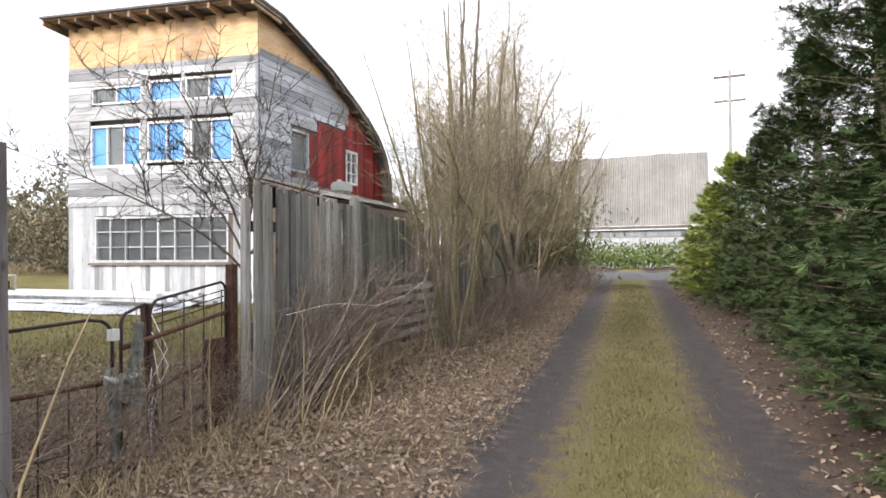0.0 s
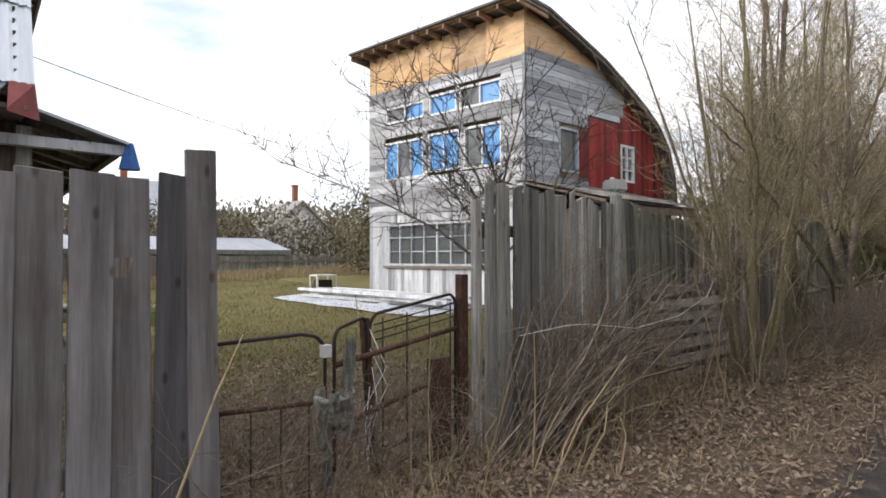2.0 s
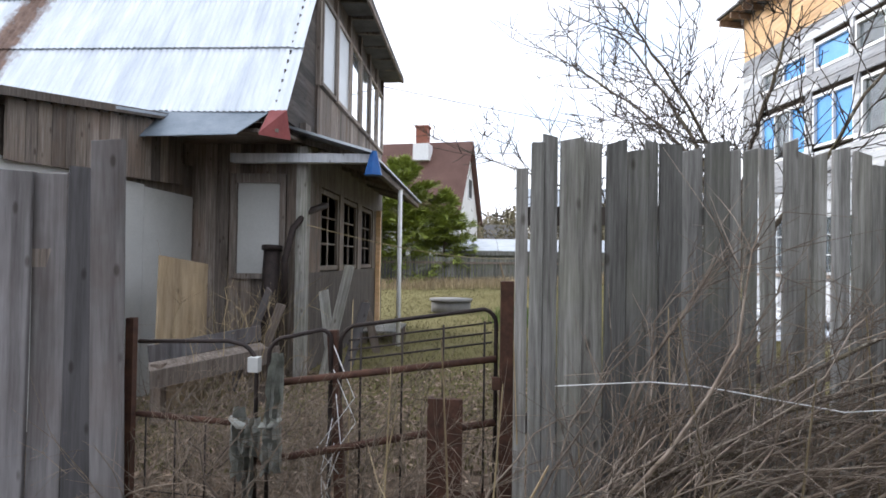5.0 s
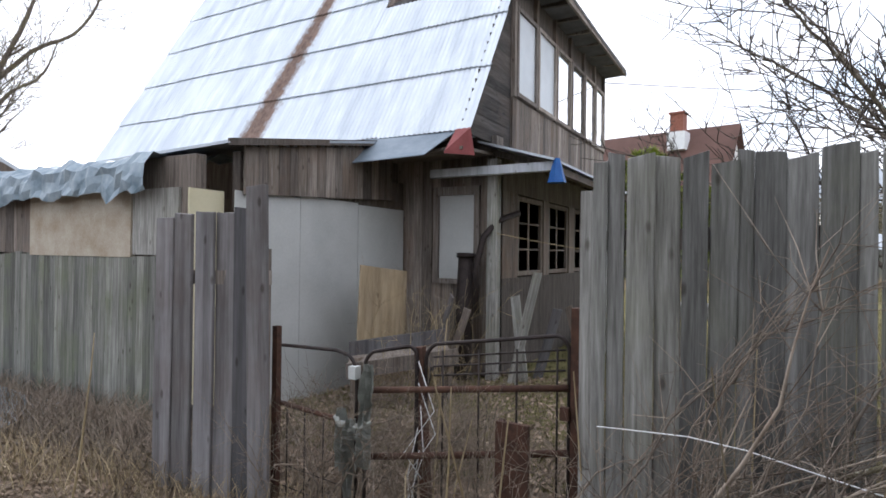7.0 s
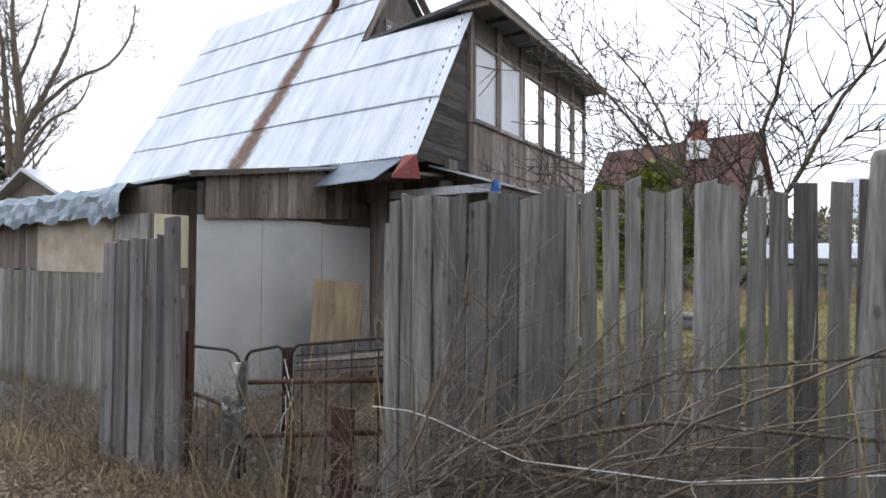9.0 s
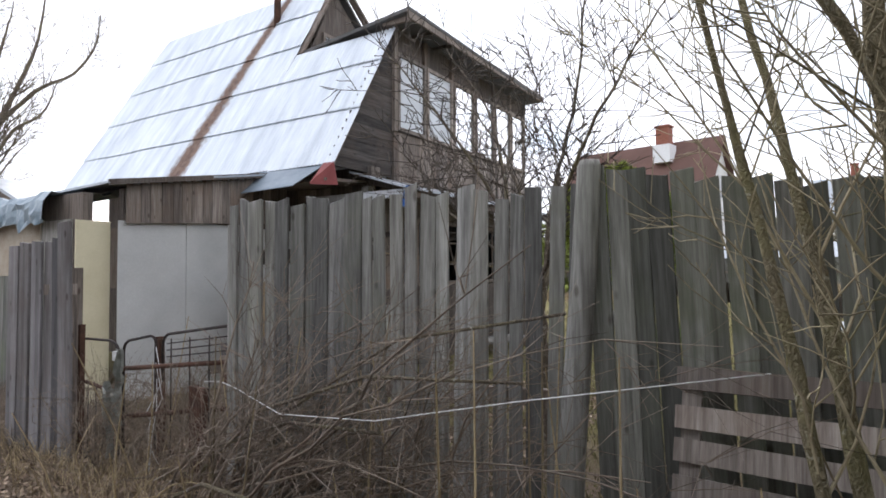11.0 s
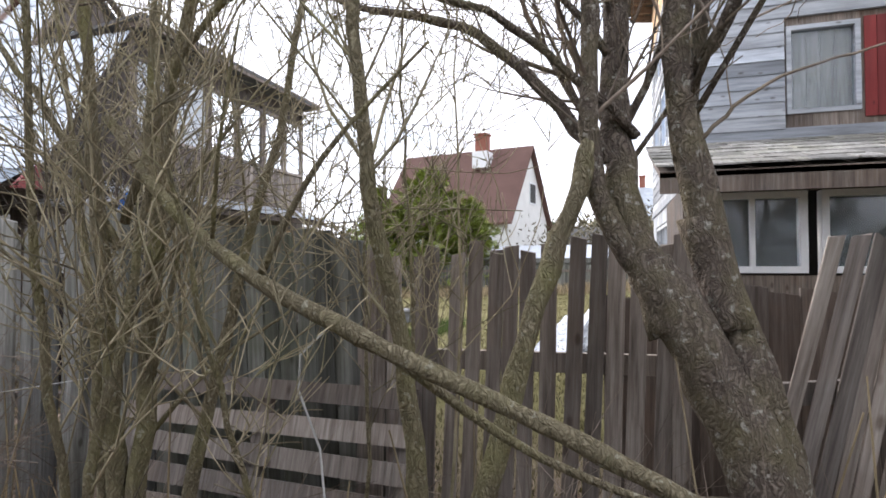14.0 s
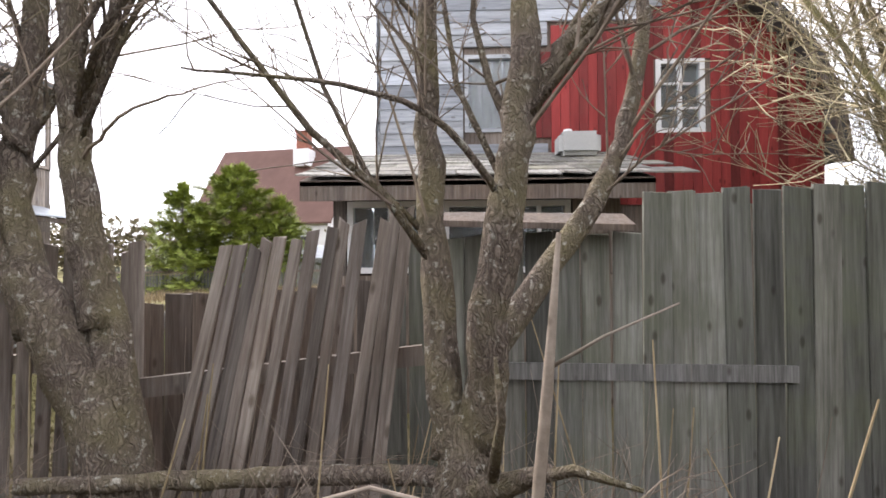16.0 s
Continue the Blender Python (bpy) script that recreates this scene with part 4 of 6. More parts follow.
    part_boxes("wall", h, WOOD_OLD, (-8.0, -7.78, -6.5, 1.3, -.2, 1.25), (-8.0, -7.78, -6.5, .34, 1.25, 2.62), (-8.0, -7.78, 1.05, 1.3, 1.25, 2.62), (-8.0, -7.78, -6.5, 1.3, 2.62, 3.3))
    part("blank_window", boxes((-7.80, -7.77, .42, .99, 1.32, 2.5)), FIBRE_SHEET, h, "window blanked with pale grey sheet")
    part("window_frame", boxes((-7.79, -7.72, .34, .42, 1.25, 2.62), (-7.79, -7.72, .99, 1.07, 1.25, 2.62), (-7.79, -7.72, .42, .99, 2.5, 2.62), (-7.79, -7.70, .42, .99, 1.25, 1.32)), WOOD_BROWN, h)
    part("corner_post", boxes((-7.74, -7.6, 1.25, 1.39, -.2, 2.95)), WOOD_FENCE, h, "grey corner post")
    for a, b in ((-9.7, -8.6), (-11.1, -10.0), (-12.6, -11.5)):
        window_unit(h, a, b, 1.2, 0, 1.35, 2.55, 2, 3, WOOD_OLD, [GLASS], fw=.07, skew=False, deep=.08, label="dark wooden window")
    part_boxes("porch_wall", h, WOOD_OLD, (-13.8, -7.9, 1.2, 1.3, -.3, 1.33), (-8.58, -7.9, 1.2, 1.3, 1.33, 2.57), (-9.98, -9.72, 1.2, 1.3, 1.33, 2.57), (-11.48, -11.12, 1.2, 1.3, 1.33, 2.57), (-13.8, -12.62, 1.2, 1.3, 1.33, 2.57), (-13.8, -7.9, 1.2, 1.3, 2.57, 3.1))
    part("porch_floor", boxes((-13.7, -8.0, -2, 1.2, -.2, .1)), WOOD_OLD, h)
    # added sheet with the rooms' shade in its colour
    part("inner_wall", boxes((-13.6, -8.1, -1.6, -1.55, 0, 3.0)), ROOM_SHADE, h)
    part("far_wall", boxes((-13.8, -13.7, -6.5, 1.2, -.3, 4.2)), WOOD_OLD, h)
    part("back_wall", boxes((-13.7, -8.0, -6.6, -6.5, -.3, 4.2)), WOOD_OLD, h)
    part("orange_post", boxes((-13.05, -12.95, 1.31, 1.41, -.2, 2.6)), WOOD_NEW, h, "orange-brown timber post")
    # porch roof
    part("porch_roof", bmesh_quad((-7.35, 2.25, 2.86), (-13.6, 2.25, 2.86), (-13.6, 1.22, 3.16), (-7.35, 1.22, 3.16), .03), GALV, h, "flat galvanised porch roof sheet")
    part("porch_beam", boxes((-7.55, -7.43, .45, 2.28, 2.72, 2.83)), WOOD_WHITE, h, "pale fascia board")
    part("porch_beam", boxes((-13.5, -7.56, 2.12, 2.2, 2.72, 2.81)), WOOD_OLD, h)
    for i in range(9):
        x = -7.7 - i * .7
        part("rafter", bar((x, 1.25, 3.06), (x, 2.2, 2.79), .05, .08), WOOD_OLD, h)
    # lip of bent tin and a red end piece at the roof foot
    part("tin_lip", bmesh_quad((-6.88, 1.15, 3.2), (-6.88, -.25, 3.22), (-6.40, -.2, 2.82), (-6.45, .95, 2.86), .012), DULL_GALV, h, "bent galvanised flashing")
    part("red_end_piece", bmesh_quad((-6.86, 1.36, 3.22), (-6.86, 1.16, 3.22), (-6.6, 1.14, 2.9), (-6.9, 1.40, 2.9), .02), RED_PAINT, h, "faded red end sheet")
    part("soffit", bmesh_quad((-7.75, 1.3, 3.05), (-7.75, -.3, 3.05), (-6.75, -.3, 2.98), (-6.75, 1.3, 2.98), .04), WOOD_OLD, h)
    return h


def build_shed():
    """Side shed patched together beside the old house."""
    rng = random.Random(9)
    t = thing("patched_shed", "shed patched from boards, grey sheets and tarp", "shed")
    xs = (-4.62, -5.55, -6.62, -7.7)
    for a, b in zip(xs, xs[1:]):
        dx = rng.uniform(-.01, .01)
        part("grey_sheet", boxes((b + .006, a - .006, -.16 + dx, -.145 + dx, -.1, 2.3 + rng.uniform(-.03, .03))), FIBRE_SHEET, t)
    part("yellow_sheet", boxes((-4.6, -4.2, -.3, -.28, -.1, 2.28)), YELLOW_SHEET, t, "pale yellow sheet")
    x = -4.7
    while x > -7.3:
        w = rng.uniform(.12, .19)
        f = (-4.7 - x) / 2.6
        part("fascia_board", boxes((x - w + .006, x, -.12, -.095, 2.26 + .16 * f, 2.76 + .42 * f)), WOOD_OLD, t)
        x -= w
    part("roof", bmesh_quad((-4.45, -.02, 2.76), (-7.3, .0, 3.24), (-7.0, -6.4, 3.3), (-4.45, -6.4, 2.6), .03), GALV, t, "uneven galvanised sheet roof")
    part("roof_edge", bar((-4.45, -.03, 2.74), (-7.2, -.03, 3.2), .04, .07), WOOD_OLD, t)
    part("wall", boxes((-7.7, -4.7, -.28, -.17, -.1, 2.7)), WOOD_OLD, t)
    y = -.5
    while y > -7.5:
        w = rng.uniform(.11, .16)
        part("wall_board", boxes((-4.26, -4.235, y - w + .004, y, -.3, 1.62 + rng.uniform(-.02, .02))), WOOD_DARK, t)
        y -= w
    part("side_wall", boxes((-4.40, -4.28, -7.5, -.3, -.3, 2.62)), WOOD_OLD, t)
    part("tan_panel", boxes((-4.275, -4.225, -3.3, -1.25, 1.60, 2.32)), TAN_SHEET, t, "water-stained tan panel")
    part("grey_board", boxes((-4.272, -4.24, -1.24, -.5, 1.63, 2.30)), WOOD_FENCE, t)
    y = -3.32
    while y > -7.4:
        part("dark_board", boxes((-4.272, -4.24, y - .2, y, 1.63, 2.26)), WOOD_OLD, t)
        y -= .21
    # crumpled tarp over the edge
    bm = bmesh.new()
    grid = []
    for i in range(15):
        f = i / 14
        fall = max(0, f - .72) / .28
        grid.append([bm.verts.new((-5.4 + 1.36 * min(1, f * 1.3) + .05 * noise.noise((i * .6, j * .5, 9)), -.75 - j * .085, 2.76 - .2 * f - fall * (.33 + .12 * noise.noise((j * .23, 2, 0))) + .075 * noise.noise((i * .45, j * .4, 4)) + .03 * noise.noise((i * 1.1, j * 1.3, 6)))) for j in range(80)])
    for i in range(14):
        for j in range(79):
            bm.faces.new((grid[i][j], grid[i + 1][j], grid[i + 1][j + 1], grid[i][j + 1]))
    part("tarp", bm, TARP_ROOF, t, "crumpled silver-blue tarp roof edge")
    return t


build_house_b()
build_shed()

# ---- fences ----
def plank_set(mat, w, th, h, count=5, cut=0.02, seed=1):
    r = random.Random(seed)
    return [plank_mesh("plank", w * r.uniform(.955, 1.04), th, h, mat, r.uniform(-cut, cut), r) for _ in range(count)]


def fence_run(name, label, a, b, planks, pitch, top0, top1, height, seed, lean=0.0, tip=0.0, rails=(0.5, 1.55), rail_mat=None, jitter=.03, skip=(), rail_side=-0.035, wild=.35, group="fences along the lane"):
    """Upright boards from a to b; lean tilts them along the run, tip across it."""
    r = random.Random(seed)
    t = thing(name, label, "fence", group)
    a, b = Vector((*a, 0)), Vector((*b, 0))
    run = b - a
    yaw = math.degrees(math.atan2(run.y, run.x))
    n = max(1, math.ceil(run.length / pitch - 0.25))
    for i in range(n + 1):
        if i in skip:
            continue
        f = i / max(1, n)
        p = a + run * f
        top = top0 + (top1 - top0) * f + r.uniform(-jitter, jitter)
        m = pose(p.x, p.y, top - height, 0, 0, yaw) @ pose(0, 0, 0, tip + r.uniform(-.5, .5), lean + r.uniform(-wild, wild), 0)
        part("plank", r.choice(planks), None, t, m=m @ pose(r.uniform(-.004, .004), 0.0 + r.uniform(-.004, .004), 0))
    for z in rails:
        n1 = Vector((-run.y, run.x, 0)).normalized() * rail_side
        za, zb = top0 - height + z, top1 - height + z
        part("rail", bar((a.x - n1.x, a.y - n1.y, za), (b.x - n1.x, b.y - n1.y, zb), .04, .09), rail_mat or WOOD_OLD, t)
    return t


def picket_run(name, label, a, b, mat, widths, gaps, top0, top1, foot, seed, rails=(), lean=(0.0, 0.0), ragged=.04, thick=.022, wild=.7, group="fences along the lane"):
    """Pickets of uneven width set one after the other, each sawn off a little differently."""
    r = random.Random(seed)
    t = thing(name, label, "fence", group)
    a, b = Vector((*a, 0)), Vector((*b, 0))
    run = b - a
    yaw = math.degrees(math.atan2(run.y, run.x))
    at = 0.0
    while at < run.length - .02:
        w = r.uniform(*widths)
        f = (at + w / 2) / run.length
        p = a + run * f
        top = top0 + (top1 - top0) * f + r.uniform(-ragged, ragged)
        tilt = lean[0] + (lean[1] - lean[0]) * f + r.uniform(-wild, wild)
        part("plank", plank_mesh("plank", w, thick, top - foot, mat, r.uniform(-.03, .03), r, .008), None, t, m=pose(p.x, p.y, foot, 0, 0, yaw) @ pose(0, r.uniform(-.006, .006), 0, r.uniform(-.7, .7), tilt, 0))
        at += w + r.uniform(*gaps)
    n1 = Vector((-run.y, run.x, 0)).normalized() * .035
    for z in rails:
        part("rail", bar((a.x + n1.x, a.y + n1.y, z), (b.x + n1.x, b.y + n1.y, z + r.uniform(-.03, .03)), .04, .09), WOOD_OLD, t)
    return t


WIDE = plank_set(WOOD_BOARD, .176, .026, 2.05, 5, .015, 21)
PICKET_BROWN = plank_set(WOOD_BROWN, .073, .016, 1.9, 6, .02, 24)
DARK_PLANK = plank_set(WOOD_DARK, .146, .024, 2.15, 6, .02, 25)
GREEN_PLANK = plank_set(WOOD_DARK, .104, .022, 2.15, 7, .025, 29)
BACK_PLANK = plank_set(WOOD_OLD, .146, .024, 2.05, 4, .02, 28)
FAR_PLANK = plank_set(WOOD_DARK, .12, .02, 1.35, 4, .02, 26)

# wide boards beside the gate
f1 = thing("board_fence", "wide grey weathered boards beside the gate", "fence", "fences along the lane")
for i, (y, top) in enumerate(((.935, 1.90), (1.12, 1.925), (1.31, 1.935), (1.485, 1.93), (1.66, 1.95))):
    x = -3.08 - .09 * (y - .5)
    part("plank", WIDE[i % 5], None, f1, m=pose(x, y, top - 2.05, 0, 0, 92 + RNG.uniform(-2, 2)) @ pose(0, 0, 0, RNG.uniform(-1, 1), RNG.uniform(-1, 1), 0))
part("gate_post_board", plank_mesh("gate_post_board", .15, .03, 2.15, WOOD_BOARD, .01), None, f1, "taller end board", pose(-3.17, 1.82, -.07, 0, 0, 100) @ pose(0, 0, 0, 0, -1.2, 0))
part("post", boxes((-3.34, -3.24, 1.62, 1.72, -.2, 1.7)), WOOD_OLD, f1)
part("rail", bar((-3.15, .88, .6), (-3.23, 1.82, .62), .04, .09), WOOD_OLD, f1)
part("rail", bar((-3.15, .88, 1.5), (-3.23, 1.82, 1.52), .04, .09), WOOD_OLD, f1)

# tall close picket fence, its thick post and the stretch beyond
picket_run("picket_fence", "tall grey weathered picket fence with close boards", (-3.27, 3.81), (-3.43, 4.84), WOOD_FENCE, (.06, .125), (-.003, .005), 2.13, 2.10, -.1, 31, rails=(.75, 1.75), lean=(0, .5), wild=.3)
picket_run("picket_fence", "tall grey weathered picket fence with gaps", (-3.445, 4.88), (-3.64, 5.97), WOOD_FENCE, (.070, .098), (.012, .034), 2.13, 2.08, -.1, 32, rails=(.98,), lean=(0, 1.5))
post = thing("fence_post", "thick pale grey leaning log fence post", "post")
part("post", Tubes().add([(-3.585, 5.97, -.15), (-3.60, 6.0, .7), (-3.63, 6.055, 1.5), (-3.65, 6.10, 2.19), (-3.65, 6.10, 2.225)], [.072, .07, .066, .062, .05], 14, rough=.12).mesh("post", WOOD_FENCE), None, post)
edge = thing("fence_end_post", "narrow grey timber standing at the fence end", "post")
part("post", boxes((-3.34, -3.28, 3.745, 3.80, -.05, 1.98)), WOOD_FENCE, edge)
fence_run("board_fence", "greenish grey close-boarded fence leaning a little", (-3.67, 6.20), (-3.755, 8.0), GREEN_PLANK, .108, 2.18, 1.95, 2.15, 33, lean=-2.5, rails=(.6, 1.6))
fence_run("picket_fence", "brown-grey picket fence with gaps, sagging", (-3.70, 7.82), (-3.62, 9.35), PICKET_BROWN, .099, 1.90, 1.94, 1.9, 34, wild=1.2, lean=2.0, rails=(.55, 1.35), jitter=.045, rail_mat=WOOD_BROWN)
loose = picket_run("picket_fence", "loose fence panel tilted out of line", (-3.42, 9.42), (-3.40, 10.46), WOOD_BROWN, (.046, .057), (.024, .040), 1.97, 2.07, .02, 35, lean=(13, 7), ragged=.03, thick=.016)
for za, zb in ((.42, .57), (1.30, 1.46)):
    part("rail", bar((-3.46, 9.40, za), (-3.44, 10.74, zb), .035, .085), WOOD_BROWN, loose)
fence_run("board_fence", "low dark boards behind the loose panel", (-3.94, 9.12), (-3.95, 10.42), BACK_PLANK, .148, 1.66, 1.76, 2.05, 38, rails=(), jitter=.03)
fence_run("board_fence", "dark lower boards under the plank lid", (-3.93, 10.55), (-3.95, 11.74), DARK_PLANK, .148, 1.98, 2.0, 2.15, 39, rails=(), jitter=.015)
fence_run("board_fence", "dark greenish close-boarded fence", (-3.96, 11.89), (-4.05, 15.5), DARK_PLANK, .148, 2.205, 2.30, 2.15, 36, rails=(), jitter=.015)
r6 = thing("fence_rail", "grey plank rail nailed across the dark fence", "plank")
part("rail", bar((-3.92, 11.05, 1.30), (-3.955, 12.6, 1.275), .03, .085), WOOD_FENCE, r6)
r7 = thing("plank_lid", "short dark plank resting against the dark fence", "plank")
part("plank", bmesh_quad((-4.0, 10.75, 2.12), (-4.0, 11.75, 2.10), (-3.78, 11.75, 2.03), (-3.78, 10.75, 2.06), .03), WOOD_OLD, r7)

def slatted_panel(name, label, m, width, height, slats, mat):
    t = thing(name, label, "pallet", m=m)
    r = random.Random(77)
    for i in range(slats):
        z = .05 + (height - .1) * i / (slats - 1)
        part("slat", bar((0, r.uniform(-.004, .004), z + r.uniform(-.012, .012)), (width, r.uniform(-.004, .004), z + r.uniform(-.02, .02)), .022, .098), mat, t)
    for x in (.06, width / 2, width - .06):
        part("batten", boxes((x - .04, x + .04, .02, .06, 0, height)), mat, t)
    return t


slatted_panel("slatted_panel", "slatted wooden panel leaning against the fence", pose(-3.24, 6.50, .10, 0, 0, 88) @ pose(0, 0, 0, -17, 0, 0), 1.72, 1.18, 8, WOOD_BROWN)

# far yard fence
fence_run("yard_fence", "dark low board fence at the back of the yard", (-26.6, -7), (-26.6, 21), FAR_PLANK, .15, 1.62, 1.75, 1.35, 37, rails=(.3, 1.1), jitter=.04, rail_side=.035, group="yard fences")
stake = thing("leaning_stake", "pale stake leaning on the yard fence", "stake")
part("stake", bar((-26.4, 4.9, .3), (-26.5, 4.62, 1.42), .1, .05), WOOD_PLY, stake)

# ---- wrought gate made of old bed frames ----
def build_gate():
    g = thing("iron_gate", "rusty gate made of old iron bed frames", "gate")

    def tube(name, pts, r, mat=IRON, label=""):
        part(name, Tubes().add(pts, r, 7).mesh(name, mat), mat, g, label)

    def hoop(a, b, low, drop=.1):
        a, b = Vector(a), Vector(b)
        d = (b - a)
        out = [Vector((a.x, a.y, low)), a - Vector((0, 0, drop))]
        for k in range(1, 5):
            q = k / 5 * math.pi / 2
            out.append(a + d.normalized() * drop * (1 - math.cos(q)) - Vector((0, 0, drop * (1 - math.sin(q)))))
        for k in range(1, 6):
            q = k / 5 * math.pi / 2
            out.append(b - d.normalized() * drop * (1 - math.sin(q)) - Vector((0, 0, drop * (1 - math.cos(q)))))
        out.append(Vector((b.x, b.y, low)))
        return out
    tube("hoop", [(-3.30, 1.87, 1.10), (-3.25, 2.35, 1.12)] + hoop((-3.25, 2.35, 1.12), (-3.24, 2.50, 1.10), .25)[6:], .011)
    tube("lower_rail", [(-3.30, 1.87, .74), (-3.24, 2.5, .72)], .015, RUST)
    tube("hoop", hoop((-3.24, 2.56, 1.13), (-3.33, 2.84, 1.19), .3, .07), .011)
    tube("hoop", hoop((-3.36, 2.88, 1.19), (-3.42, 3.66, 1.30), .25, .09), .011)
    tube("thick_rail", [(-3.24, 2.56, .92), (-3.40, 3.66, 1.04)], .018, RUST)
    tube("thick_rail", [(-3.22, 2.52, .55), (-3.42, 3.66, .72)], .018, RUST)
    tube("thick_rail", [(-3.36, 2.88, .30), (-3.42, 3.66, .36)], .018, RUST)
    for k in range(3):
        tube("thin_rail", [(-3.37, 2.92, 1.02 + k * .05), (-3.42, 3.64, 1.12 + k * .05)], .005)
    for k in range(4):
        f = k / 3.3 + .05
        tube("bar", [(-3.36 - .05 * f, 2.95 + .68 * f, .32), (-3.36 - .05 * f, 2.95 + .68 * f, 1.16 + .07 * f)], .0055)
    for k in range(4):
        f = k / 3.4 + .03
        tube("bar", [(-3.30 + .06 * f, 1.9 + .55 * f, .05), (-3.30 + .06 * f, 1.9 + .55 * f, .72)], .0045)
    for k in range(3):
        tube("mesh_wire", [(-3.30, 1.88, .1 + .13 * k), (-3.24, 2.5, .09 + .13 * k)], .003)
        tube("mesh_wire", [(-3.34, 2.92, .08 + .055 * k), (-3.42, 3.62, .1 + .055 * k)], .004)
    part("post", bar((-3.34, 2.93, -.15), (-3.36, 2.84, 1.17), .045, .05, (0, 1, 0)), RUST, g, "rusty angle-iron post")
    part("post", boxes((-3.295, -3.255, 1.825, 1.865, -.2, 1.22)), RUST, g, "rusty iron post behind the end board")
    r = random.Random(8)
    for k in range(5):
        y = 2.86 + r.uniform(-.02, .05)
        z = 1.1 - .12 * k
        part("string", Tubes().add([(-3.32, y, z), (-3.30, y + r.uniform(-.05, .12), z - .25), (-3.29, y + r.uniform(-.1, .15), z - .5), (-3.3, y + r.uniform(-.1, .1), z - .5 - r.uniform(.1, .35))], .0028, 4).mesh("string", WHITE_PAINT), WHITE_PAINT, g, "thin white string")
    return g


build_gate()
pl = thing("rusty_plate_post", "short broad rusty iron post", "post")
part("plate", boxes((-3.31, -3.28, 3.33, 3.50, -.1, .86), (-3.34, -3.31, 3.33, 3.36, -.1, .86)), RUST, pl)
rp = thing("rusty_post", "tall rusty iron gate post", "post")
part("post", boxes((-3.44, -3.37, 3.68, 3.745, -.15, 1.43)), RUST, rp)
part("hinge", boxes((-3.36, -3.33, 3.64, 3.68, .9, .96)), RUST, rp)


def build_rag():
    t = thing("rag", "dirty plastic rags tied to the gate", "rag")
    r = random.Random(4)
    for x, y, z, w, h, slant in ((-3.18, 2.44, .82, .075, .34, .01), (-3.18, 2.63, 1.08, .08, .40, -.03), (-3.16, 2.60, .78, .10, .26, .01), (-3.18, 2.48, .74, .05, .50, .01), (-3.15, 2.52, .78, .08, .18, -.01)):
        bm = bmesh.new()
        rows = []
        for i in range(12):
            f = i / 11
            row = []
            for k in range(7):
                u = k / 6 - .5
                ww = w * (.55 + .45 * math.sin(min(1, f * 2.2 + .25) * 1.57)) * (1 + .25 * noise.noise((i * .6, z * 9, k)))
                fold = .022 * math.sin(k * 2.1 + z * 30 + f * 2) + .02 * noise.noise((k * .8, i * .6, z * 20))
                torn = .05 * noise.noise((k * 1.7, z * 11, w * 60)) * max(0, f - .7) / .3
                row.append(bm.verts.new((x + fold, y + u * ww + slant * f + .012 * noise.noise((i * .7, 3, z * 8)), z - h * f + torn)))
            rows.append(row)
        for i in range(11):
            for k in range(6):
                bm.faces.new((rows[i][k], rows[i][k + 1], rows[i + 1][k + 1], rows[i + 1][k]))
        bmesh.ops.solidify(bm, geom=bm.faces[:], thickness=.004)
        part("strip", bm, RAG, t)
    band = Tubes().add([(-3.17 + r.uniform(-.01, .01), 2.40 + .05 * k, .78 - .05 * math.sin(k / 5 * 3.14) + r.uniform(-.012, .012)) for k in range(6)], [.012, .024, .018, .026, .02, .01], 8, rough=.9)
    part("knot", band.mesh("knot", RAG), RAG, t, "twisted rag knotted round the bars")
    part("cap", boxes((-3.25, -3.20, 2.47, 2.52, .98, 1.05)), FIBRE_SHEET, t, "pale plastic cap")
    return t


build_rag()

